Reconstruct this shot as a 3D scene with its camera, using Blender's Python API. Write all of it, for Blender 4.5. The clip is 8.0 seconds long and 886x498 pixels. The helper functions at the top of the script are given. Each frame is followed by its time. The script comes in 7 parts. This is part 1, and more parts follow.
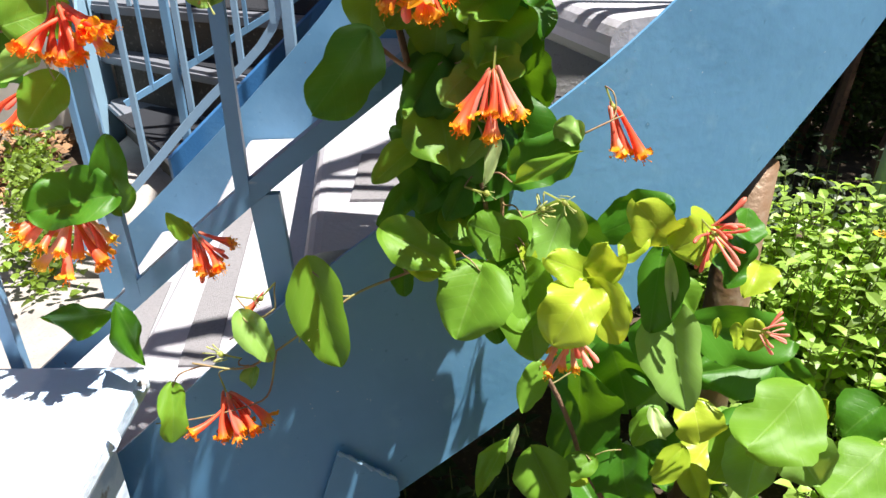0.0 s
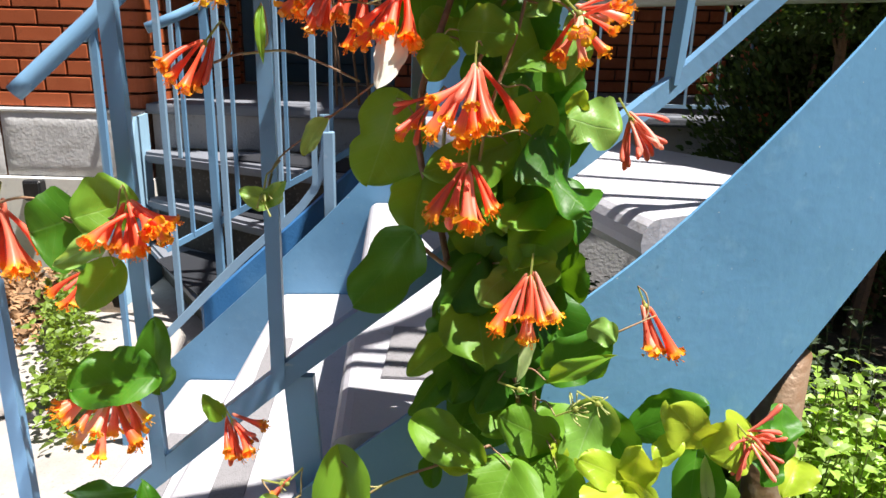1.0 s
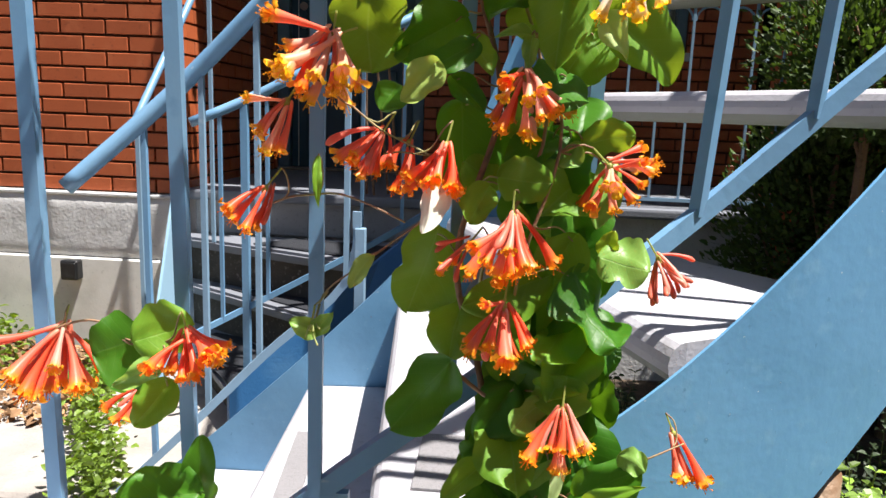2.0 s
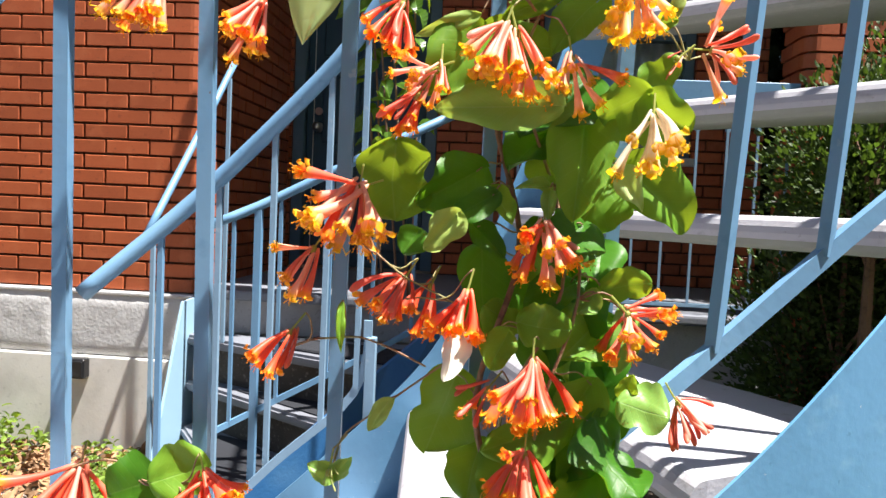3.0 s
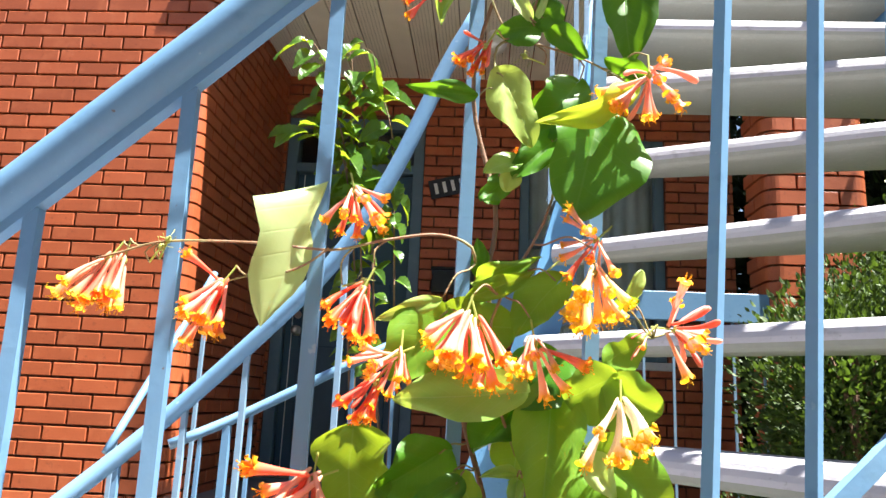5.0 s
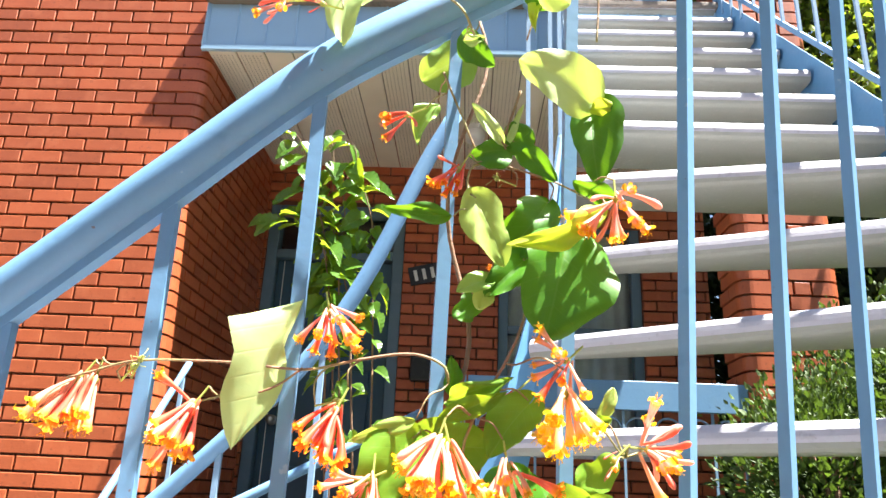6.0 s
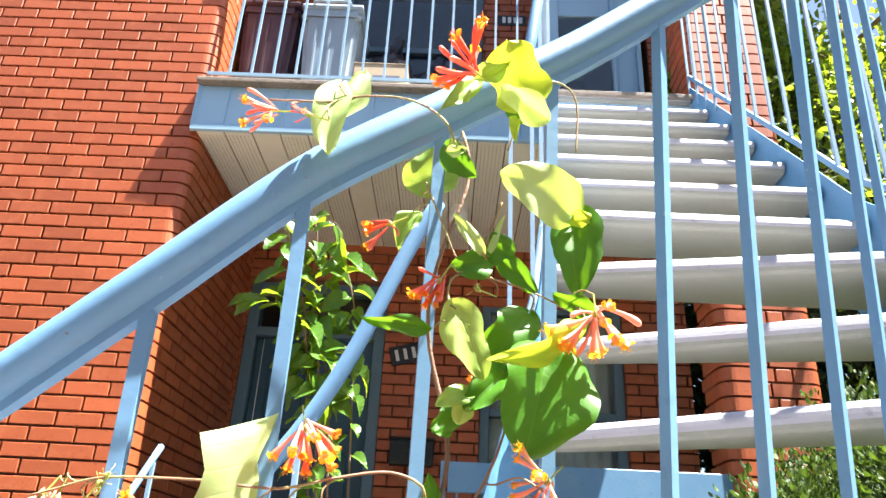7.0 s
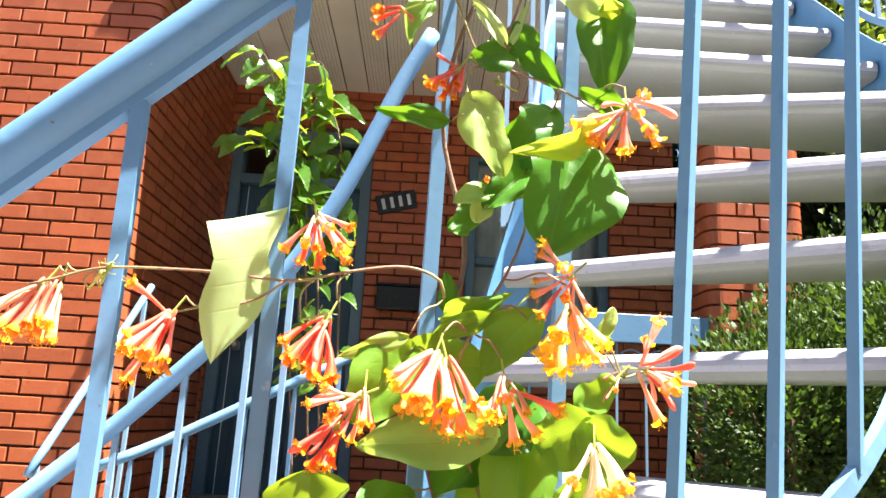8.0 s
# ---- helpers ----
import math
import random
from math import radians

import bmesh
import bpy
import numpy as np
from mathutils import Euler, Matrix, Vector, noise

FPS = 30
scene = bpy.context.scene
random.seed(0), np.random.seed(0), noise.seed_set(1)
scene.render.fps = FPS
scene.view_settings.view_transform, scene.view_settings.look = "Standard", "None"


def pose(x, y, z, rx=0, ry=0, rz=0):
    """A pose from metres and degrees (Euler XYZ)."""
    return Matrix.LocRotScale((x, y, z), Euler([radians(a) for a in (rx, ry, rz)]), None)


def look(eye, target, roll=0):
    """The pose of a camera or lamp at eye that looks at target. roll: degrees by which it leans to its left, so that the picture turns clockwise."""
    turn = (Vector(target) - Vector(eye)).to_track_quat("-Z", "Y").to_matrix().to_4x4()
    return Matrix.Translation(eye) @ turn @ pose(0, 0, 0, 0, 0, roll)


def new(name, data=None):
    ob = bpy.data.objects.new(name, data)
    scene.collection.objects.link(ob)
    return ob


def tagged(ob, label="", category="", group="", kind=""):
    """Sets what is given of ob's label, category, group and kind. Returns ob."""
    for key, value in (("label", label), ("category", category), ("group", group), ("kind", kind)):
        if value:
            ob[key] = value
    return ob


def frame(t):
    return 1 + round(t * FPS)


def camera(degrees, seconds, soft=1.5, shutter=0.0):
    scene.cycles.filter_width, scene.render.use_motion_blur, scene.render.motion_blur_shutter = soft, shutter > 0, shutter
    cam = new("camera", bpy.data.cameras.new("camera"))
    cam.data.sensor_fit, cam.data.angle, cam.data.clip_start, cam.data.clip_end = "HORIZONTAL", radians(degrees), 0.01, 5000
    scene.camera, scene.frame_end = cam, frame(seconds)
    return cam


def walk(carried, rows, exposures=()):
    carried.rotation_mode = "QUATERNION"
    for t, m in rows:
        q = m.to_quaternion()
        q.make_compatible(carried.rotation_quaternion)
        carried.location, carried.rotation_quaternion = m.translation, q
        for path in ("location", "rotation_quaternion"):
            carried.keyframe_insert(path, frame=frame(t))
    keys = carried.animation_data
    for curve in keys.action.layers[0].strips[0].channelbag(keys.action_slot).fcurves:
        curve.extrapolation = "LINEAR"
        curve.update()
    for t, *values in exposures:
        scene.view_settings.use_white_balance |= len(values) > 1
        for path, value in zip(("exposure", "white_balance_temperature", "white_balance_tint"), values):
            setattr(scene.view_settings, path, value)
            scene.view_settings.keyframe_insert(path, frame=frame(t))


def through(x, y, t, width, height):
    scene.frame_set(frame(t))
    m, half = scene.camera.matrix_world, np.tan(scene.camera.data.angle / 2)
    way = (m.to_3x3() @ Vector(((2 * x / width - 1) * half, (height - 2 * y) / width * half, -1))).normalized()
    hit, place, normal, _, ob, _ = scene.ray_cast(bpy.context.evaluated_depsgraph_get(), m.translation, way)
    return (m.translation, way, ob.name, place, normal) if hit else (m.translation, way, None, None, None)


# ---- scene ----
cam = camera(63.1, 8.0)
PATH = [
    (0, (0.436, -0.701, 1.039), (0.448, 1.068, 0.107), -0.4),
    (0.5, (0.433, -0.698, 1.062), (0.49, 1.16, 0.325), 1.4),
    (1, (0.426, -0.696, 1.083), (0.368, 1.221, 0.516), 1.3),
    (1.5, (0.419, -0.708, 1.108), (0.313, 1.235, 0.647), 1.7),
    (3, (0.4, -0.726, 1.176), (0.243, 1.265, 1.069), 2.6),
    (3.5, (0.395, -0.708, 1.193), (0.258, 1.286, 1.242), 3.2),
    (4, (0.398, -0.707, 1.216), (0.254, 1.278, 1.42), 2.7),
    (4.5, (0.406, -0.705, 1.235), (0.263, 1.266, 1.547), 2.7),
    (6, (0.416, -0.728, 1.276), (0.338, 1.165, 1.918), 2.5),
    (6.5, (0.419, -0.731, 1.294), (0.349, 1.124, 2.038), 2.7),
    (7, (0.417, -0.739, 1.306), (0.379, 1.078, 2.142), 2.9),
    (7.5, (0.406, -0.733, 1.289), (0.365, 1.147, 1.972), 3.1),
    (8, (0.39, -0.684, 1.269), (0.42, 1.261, 1.736), 3.0),
]
walk(cam, [(t, look(eye, target, roll)) for t, eye, target, roll in PATH], [(0.0, 1.22), (1.5, 1.18), (3.0, 1.57), (3.5, 1.8), (4.0, 2.02), (4.5, 2.15), (6.0, 2.62), (7.0, 2.78), (8.0, 2.6)])


# ---- world, sun ----
SUN = Vector((1.0, -0.31, 2.7)).normalized()
world = bpy.data.worlds.new("sky")
scene.world = world
world.use_nodes = True
_n = world.node_tree.nodes
_sky = _n.new("ShaderNodeTexSky")
_sky.sky_type, _sky.sun_disc = "NISHITA", False
_sky.sun_elevation = math.asin(SUN.z)
_sky.sun_rotation = math.atan2(SUN.x, SUN.y)
world.node_tree.links.new(_sky.outputs[0], _n["Background"].inputs[0])
_n["Background"].inputs[1].default_value = 0.042
sun = new("sun", bpy.data.lights.new("sun", "SUN"))
sun.data.energy, sun.data.angle, sun.data.color = 5.0, radians(0.55), (1.0, 0.957, 0.905)
sun.matrix_world = look(SUN * 30, (0, 0, 0))


# ---- materials ----
def material(name, colour, rough=0.6, metal=0.0, spots=(), bump=0.0, bump_scale=40.0, vary=0.0, random_object=0.0, random_island=0.0, scatter=0.0, spec=0.5, coat=0.0):
    """A principled material. spots: (scale, low, high, colour, strength) layers of noise stains."""
    m = bpy.data.materials.new(name)
    m.use_nodes = True
    t = m.node_tree
    b = t.nodes["Principled BSDF"]
    b.inputs["Roughness"].default_value = rough
    b.inputs["Metallic"].default_value = metal
    b.inputs["Specular IOR Level"].default_value = spec
    b.inputs["Coat Weight"].default_value = coat
    coord = t.nodes.new("ShaderNodeTexCoord").outputs["Object"]
    geo = t.nodes.new("ShaderNodeNewGeometry")
    col = t.nodes.new("ShaderNodeRGB")
    col.outputs[0].default_value = (*colour, 1)
    out = col.outputs[0]

    def noise_tex(scale, detail=4.0):
        n = t.nodes.new("ShaderNodeTexNoise")
        n.inputs["Scale"].default_value, n.inputs["Detail"].default_value = scale, detail
        t.links.new(geo.outputs["Position"], n.inputs["Vector"])
        return n.outputs["Fac"]

    def hsv(fac, amount, src):
        h = t.nodes.new("ShaderNodeHueSaturation")
        r = t.nodes.new("ShaderNodeMapRange")
        r.inputs["To Min"].default_value, r.inputs["To Max"].default_value = 1 - amount, 1 + amount
        t.links.new(fac, r.inputs["Value"])
        t.links.new(r.outputs[0], h.inputs["Value"])
        t.links.new(src, h.inputs["Color"])
        return h.outputs[0]

    if vary:
        out = hsv(noise_tex(7.0), vary, out)
        out = hsv(noise_tex(90.0, 6.0), vary * 0.6, out)
    if random_object:
        out = hsv(t.nodes.new("ShaderNodeObjectInfo").outputs["Random"], random_object, out)
    if random_island:
        out = hsv(geo.outputs["Random Per Island"], random_island, out)
    for scale, low, high, c, strength in spots:
        ramp = t.nodes.new("ShaderNodeMapRange")
        ramp.inputs["From Min"].default_value, ramp.inputs["From Max"].default_value = low, high
        ramp.inputs["To Max"].default_value = strength
        t.links.new(noise_tex(scale, 7.0), ramp.inputs["Value"])
        mix = t.nodes.new("ShaderNodeMix")
        mix.data_type = "RGBA"
        t.links.new(ramp.outputs[0], mix.inputs["Factor"])
        t.links.new(out, mix.inputs["A"])
        mix.inputs["B"].default_value = (*c, 1)
        out = mix.outputs["Result"]
    t.links.new(out, b.inputs["Base Color"])
    if scatter:
        tr = t.nodes.new("ShaderNodeBsdfTranslucent")
        bright = t.nodes.new("ShaderNodeHueSaturation")
        bright.inputs["Value"].default_value, bright.inputs["Saturation"].default_value = 1.7, 1.15
        bright.inputs["Hue"].default_value = 0.485
        t.links.new(out, bright.inputs["Color"])
        t.links.new(bright.outputs[0], tr.inputs["Color"])
        mx = t.nodes.new("ShaderNodeMixShader")
        mx.inputs[0].default_value = scatter
        t.links.new(b.outputs[0], mx.inputs[1])
        t.links.new(tr.outputs[0], mx.inputs[2])
        t.links.new(mx.outputs[0], t.nodes["Material Output"].inputs["Surface"])
    if bump:
        bn = t.nodes.new("ShaderNodeBump")
        bn.inputs["Strength"].default_value, bn.inputs["Distance"].default_value = bump, 0.004
        t.links.new(noise_tex(bump_scale, 5.0), bn.inputs["Height"])
        t.links.new(bn.outputs[0], b.inputs["Normal"])
    return m


BLUE = (0.155, 0.31, 0.49)
PAINT = material("blue_metal_paint", BLUE, 0.36, 0.0, [(5, 0.52, 0.75, (0.21, 0.36, 0.5), 0.6), (60, 0.7, 0.74, (0.4, 0.5, 0.58), 0.5), (220, 0.72, 0.76, (0.34, 0.46, 0.56), 0.5), (26, 0.63, 0.72, (0.1, 0.23, 0.38), 0.5), (95, 0.745, 0.77, (0.17, 0.09, 0.05), 0.75)], 0.1, 90, 0.05)
PLATE = material("blue_plate_paint", (0.112, 0.28, 0.47), 0.33, 0.0, [(1.6, 0.42, 0.62, (0.135, 0.31, 0.49), 0.8), (5.5, 0.5, 0.66, (0.085, 0.225, 0.38), 0.6), (26, 0.6, 0.72, (0.16, 0.33, 0.49), 0.55), (75, 0.68, 0.73, (0.06, 0.17, 0.29), 0.6), (150, 0.72, 0.75, (0.5, 0.56, 0.6), 0.75), (90, 0.75, 0.77, (0.2, 0.1, 0.05), 0.8)], 0.16, 55, 0.05)
# Blue side-plate paint with the shade on it put into the colour.
SHADEDBLUE = material("shaded_blue_paint", (0.03, 0.125, 0.3), 0.45, 0.0, [(5, 0.5, 0.8, (0.1, 0.24, 0.42), 0.5)], 0.3, 90, 0.1)
THIN = material("pale_blue_rail_paint", (0.23, 0.36, 0.49), 0.45, 0.0, [(30, 0.64, 0.74, (0.42, 0.5, 0.58), 0.5)], 0.1, 130, 0.08)
FASCIA = material("pale_blue_cladding", (0.34, 0.54, 0.7), 0.4, 0.0, [(4, 0.5, 0.8, (0.33, 0.5, 0.64), 0.5), (70, 0.7, 0.76, (0.45, 0.5, 0.55), 0.4)], 0.06, 60, 0.04)
# Brown concrete with the shade under the nosings put into a dark base.
RISER = material("shade_dark_brown_concrete", (0.075, 0.062, 0.05), 0.9, 0.0, [(8, 0.45, 0.7, (0.045, 0.037, 0.03), 0.8), (60, 0.58, 0.7, (0.22, 0.19, 0.16), 0.6)], 0.6, 90, 0.15)
TREAD = material("grey_deck_paint", (0.45, 0.44, 0.475), 0.62, 0.0, [(4, 0.45, 0.75, (0.36, 0.355, 0.385), 0.7), (34, 0.6, 0.72, (0.25, 0.235, 0.23), 0.55), (160, 0.66, 0.72, (0.24, 0.23, 0.22), 0.5)], 0.2, 160, 0.08)
# Grit mat copy darkened for the porch shade; the pads get a lit grey.
MAT = material("shade_tone_grit_strip", (0.014, 0.016, 0.022), 0.9, 0.0, [(200, 0.6, 0.72, (0.06, 0.06, 0.065), 0.5)], 0.5, 500, 0.15)
# Same grit, with the grey of full sun put into its colour.
PADGREY = material("sun_tone_grit_strip", (0.25, 0.24, 0.25), 0.9, 0.0, [(200, 0.5, 0.7, (0.18, 0.17, 0.18), 0.6)], 0.8, 500, 0.1)
BRICK = material("glazed_red_brick", (0.42, 0.1, 0.034), 0.48, 0.0, [(14, 0.52, 0.75, (0.5, 0.15, 0.06), 0.55), (50, 0.62, 0.75, (0.2, 0.045, 0.02), 0.6), (130, 0.7, 0.76, (0.55, 0.36, 0.24), 0.5)], 0.2, 90, 0.12, 0.16, 0.14)
MORTAR = material("brown_mortar", (0.16, 0.07, 0.042), 0.95, 0.0, [(60, 0.5, 0.7, (0.14, 0.09, 0.06), 0.7)], 0.8, 300, 0.2)
STONE = material("rough_grey_stone", (0.58, 0.575, 0.575), 0.9, 0.0, [(8, 0.5, 0.75, (0.42, 0.41, 0.41), 0.5), (90, 0.6, 0.72, (0.26, 0.25, 0.24), 0.5)], 0.55, 70, 0.1)
# Low faces of the treads: darker and greener than their tops.
UNDERSIDE = material("grey_green_underside", (0.25, 0.26, 0.225), 0.7, 0.0, [(7, 0.45, 0.75, (0.22, 0.23, 0.2), 0.6), (60, 0.6, 0.75, (0.34, 0.32, 0.28), 0.5)], 0.3, 120, 0.1)
RENDER = material("painted_foundation", (0.74, 0.72, 0.67), 0.85, 0.0, [(5, 0.5, 0.8, (0.42, 0.4, 0.36), 0.6), (40, 0.62, 0.75, (0.3, 0.28, 0.25), 0.4)], 0.12, 90, 0.06)
CONCRETE = material("grey_concrete", (0.34, 0.33, 0.325), 0.9, 0.0, [(4, 0.45, 0.7, (0.32, 0.31, 0.3), 0.7), (60, 0.6, 0.72, (0.2, 0.19, 0.18), 0.5)], 0.7, 120, 0.12)
# Porch grey taken darker to stand in for the shade over the steps.
PORCHGREY = material("shade_darkened_porch_paint", (0.18, 0.19, 0.22), 0.6, 0.0, [(6, 0.5, 0.75, (0.17, 0.18, 0.2), 0.7), (60, 0.62, 0.72, (0.2, 0.2, 0.2), 0.5)], 0.5, 120, 0.1)
SOFFIT = material("beige_soffit", (0.84, 0.79, 0.66), 0.6, 0.0, [(3, 0.5, 0.8, (0.62, 0.57, 0.45), 0.5)], 0.1, 40, 0.05)
SOIL = material("dry_soil_and_litter", (0.06, 0.043, 0.028), 0.95, 0.0, [(18, 0.5, 0.65, (0.11, 0.075, 0.045), 0.7), (90, 0.58, 0.7, (0.22, 0.15, 0.09), 0.5)], 1.0, 60, 0.25)
SLAB = material("worn_path_concrete", (0.36, 0.33, 0.305), 0.9, 0.0, [(6, 0.45, 0.7, (0.25, 0.22, 0.2), 0.7), (80, 0.6, 0.7, (0.24, 0.2, 0.18), 0.5)], 0.7, 90, 0.12)
WOOD = material("grey_weathered_wood", (0.24, 0.2, 0.16), 0.85, 0.0, [(30, 0.5, 0.7, (0.13, 0.11, 0.09), 0.7)], 0.6, 80, 0.15)
DOORPAINT = material("dark_teal_door_paint", (0.028, 0.075, 0.11), 0.4, 0.0, [(6, 0.5, 0.8, (0.05, 0.1, 0.14), 0.5)], 0.2, 60, 0.08)
FRAMEPAINT = material("slate_frame_paint", (0.1, 0.17, 0.22), 0.5, 0.0, [(12, 0.55, 0.75, (0.15, 0.22, 0.27), 0.5)], 0.2, 80, 0.08)
BLACK = material("black_enamel", (0.012, 0.012, 0.013), 0.4, 0.0, [(30, 0.55, 0.7, (0.04, 0.04, 0.04), 0.6)], 0.2, 60)
WHITE = material("white_enamel", (0.75, 0.75, 0.73), 0.5, 0.0, [(20, 0.6, 0.8, (0.6, 0.58, 0.54), 0.5)])
CURTAIN = material("pale_curtain_cloth", (0.8, 0.79, 0.71), 0.9, 0.0, [(7, 0.45, 0.75, (0.4, 0.4, 0.36), 0.6)], 0.3, 30)
BRASS = material("worn_nickel", (0.55, 0.52, 0.47), 0.3, 1.0)
STEELPIPE = material("rusty_painted_post", (0.24, 0.16, 0.1), 0.42, 0.2, [(14, 0.48, 0.66, (0.2, 0.085, 0.03), 0.8), (50, 0.55, 0.7, (0.34, 0.28, 0.2), 0.5)], 0.4, 80, 0.15)
GREYPIPE = material("grey_green_pipe_paint", (0.3, 0.38, 0.4), 0.5, 0.0, [(20, 0.6, 0.75, (0.45, 0.48, 0.46), 0.5)], 0.2, 80)
BOXWOOD = material("flaking_pale_blue_wood_paint", (0.62, 0.71, 0.82), 0.7, 0.0, [(9, 0.56, 0.62, (0.3, 0.44, 0.62), 0.6), (30, 0.66, 0.7, (0.2, 0.17, 0.14), 0.8)], 0.8, 40, 0.08)
BIN1 = material("plum_bin_plastic", (0.075, 0.035, 0.045), 0.5, 0.0, [(9, 0.5, 0.8, (0.12, 0.07, 0.08), 0.5)], 0.15, 60)
BIN2 = material("blue_grey_bin_plastic", (0.3, 0.39, 0.47), 0.5, 0.0, [(9, 0.5, 0.8, (0.38, 0.46, 0.52), 0.5)], 0.15, 60)
BAG = material("black_bag_plastic", (0.014, 0.017, 0.03), 0.3, 0.0, (), 0.7, 24)
CARD = material("cardboard", (0.5, 0.4, 0.27), 0.85, 0.0, [(12, 0.5, 0.8, (0.42, 0.33, 0.22), 0.5)], 0.2, 60)
BARINK = material("printed_ink", (0.14, 0.16, 0.22), 0.8)
def leaf_material(name, dark, light, vein, through, rough=0.46):
    """A leaf one unit long along its own x, with a pale midrib and side veins."""
    m = bpy.data.materials.new(name)
    m.use_nodes = True
    t = m.node_tree
    b = t.nodes["Principled BSDF"]
    N = t.nodes.new

    def math_node(op, a, c=None):
        n = N("ShaderNodeMath")
        n.operation = op
        for k, v in enumerate((a, c)):
            if v is None:
                continue
            if isinstance(v, (int, float)):
                n.inputs[k].default_value = v
            else:
                t.links.new(v, n.inputs[k])
        return n.outputs[0]

    def mixed(fac, a, c):
        n = N("ShaderNodeMix")
        n.data_type = "RGBA"
        t.links.new(fac, n.inputs["Factor"])
        for key, v in (("A", a), ("B", c)):
            if isinstance(v, tuple):
                n.inputs[key].default_value = (*v, 1)
            else:
                t.links.new(v, n.inputs[key])
        return n.outputs["Result"]

    xyz = N("ShaderNodeSeparateXYZ")
    t.links.new(N("ShaderNodeTexCoord").outputs["Object"], xyz.inputs[0])
    x, y = xyz.outputs[0], math_node("ABSOLUTE", xyz.outputs[1])
    rib = math_node("SUBTRACT", 1.0, math_node("MULTIPLY", y, 55.0))
    rib = math_node("MAXIMUM", rib, 0.0)
    slant = math_node("MULTIPLY", math_node("SUBTRACT", x, math_node("MULTIPLY", y, 0.75)), 6.0)
    tri = math_node("PINGPONG", slant, 0.5)
    side = math_node("MAXIMUM", math_node("SUBTRACT", 1.0, math_node("MULTIPLY", tri, 16.0)), 0.0)
    lines = math_node("MINIMUM", math_node("ADD", rib, math_node("MULTIPLY", side, 0.45)), 1.0)
    nz = N("ShaderNodeTexNoise")
    nz.inputs["Scale"].default_value, nz.inputs["Detail"].default_value = 3.2, 5.0
    t.links.new(N("ShaderNodeTexCoord").outputs["Object"], nz.inputs["Vector"])
    rnd = N("ShaderNodeObjectInfo").outputs["Random"]
    base = mixed(math_node("ADD", math_node("MULTIPLY", nz.outputs["Fac"], 0.7), math_node("MULTIPLY", rnd, 0.4)), dark, light)
    col = mixed(math_node("MULTIPLY", lines, 0.26), base, vein)
    t.links.new(col, b.inputs["Base Color"])
    b.inputs["Roughness"].default_value = rough
    b.inputs["Specular IOR Level"].default_value = 0.32
    bn = N("ShaderNodeBump")
    bn.inputs["Strength"].default_value, bn.inputs["Distance"].default_value = 0.4, 0.002
    t.links.new(math_node("SUBTRACT", nz.outputs["Fac"], math_node("MULTIPLY", lines, 0.25)), bn.inputs["Height"])
    t.links.new(bn.outputs[0], b.inputs["Normal"])
    tr = N("ShaderNodeBsdfTranslucent")
    t.links.new(mixed(math_node("MULTIPLY", lines, 0.2), through, vein), tr.inputs["Color"])
    mx = N("ShaderNodeMixShader")
    mx.inputs[0].default_value = 0.3
    t.links.new(b.outputs[0], mx.inputs[1])
    t.links.new(tr.outputs[0], mx.inputs[2])
    t.links.new(mx.outputs[0], t.nodes["Material Output"].inputs["Surface"])
    return m


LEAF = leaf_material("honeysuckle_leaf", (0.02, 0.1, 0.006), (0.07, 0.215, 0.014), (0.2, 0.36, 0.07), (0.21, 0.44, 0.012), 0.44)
# Pale young leaf; its pallor also stands in for sun glare on some leaves.
YOUNG = leaf_material("young_and_glare_leaf", (0.35, 0.49, 0.13), (0.56, 0.68, 0.34), (0.58, 0.7, 0.34), (0.68, 0.84, 0.12), 0.42)
LIME = leaf_material("yellow_green_young_leaf", (0.2, 0.34, 0.02), (0.46, 0.55, 0.045), (0.6, 0.66, 0.16), (0.8, 0.88, 0.05), 0.34)
PALE = leaf_material("pale_leaf_underside", (0.14, 0.31, 0.04), (0.28, 0.47, 0.11), (0.46, 0.58, 0.3), (0.5, 0.64, 0.07), 0.36)
# Lit copy of LEAF: sunshine is put into its lighter, yellower green.
MID = leaf_material("lit_copy_honeysuckle_leaf", (0.075, 0.2, 0.012), (0.17, 0.34, 0.03), (0.34, 0.5, 0.13), (0.5, 0.66, 0.03), 0.5)
YPALE = leaf_material("yellowing_leaf", (0.26, 0.39, 0.07), (0.42, 0.53, 0.15), (0.54, 0.62, 0.26), (0.6, 0.74, 0.1), 0.4)
WITHER = leaf_material("withered_white_leaf", (0.72, 0.7, 0.56), (0.86, 0.85, 0.78), (0.7, 0.66, 0.5), (0.85, 0.82, 0.66), 0.6)
DOORLEAF = leaf_material("climber_leaf", (0.022, 0.08, 0.012), (0.11, 0.23, 0.03), (0.26, 0.4, 0.1), (0.5, 0.66, 0.03), 0.27)
STEM = material("honeysuckle_stem", (0.3, 0.17, 0.095), 0.6, 0.0, [(25, 0.45, 0.6, (0.32, 0.32, 0.11), 0.8)], 0.4, 200, 0.15)
BARK = material("vine_bark", (0.22, 0.13, 0.08), 0.85, 0.0, [(80, 0.5, 0.7, (0.12, 0.075, 0.05), 0.7)], 0.8, 160, 0.2)
BUDGREEN = material("yellow_green_bud", (0.42, 0.46, 0.12), 0.5, 0.0, (), 0.0, 40, 0.1, 0.1, 0.0, 0.3)
BUSH = material("mint_leaf", (0.25, 0.39, 0.07), 0.4, 0.0, (), 0.0, 40, 0.0, 0.0, 0.6, 0.32)
IVY = material("creeping_leaf", (0.15, 0.23, 0.035), 0.45, 0.0, (), 0.0, 40, 0.0, 0.0, 0.5, 0.35)
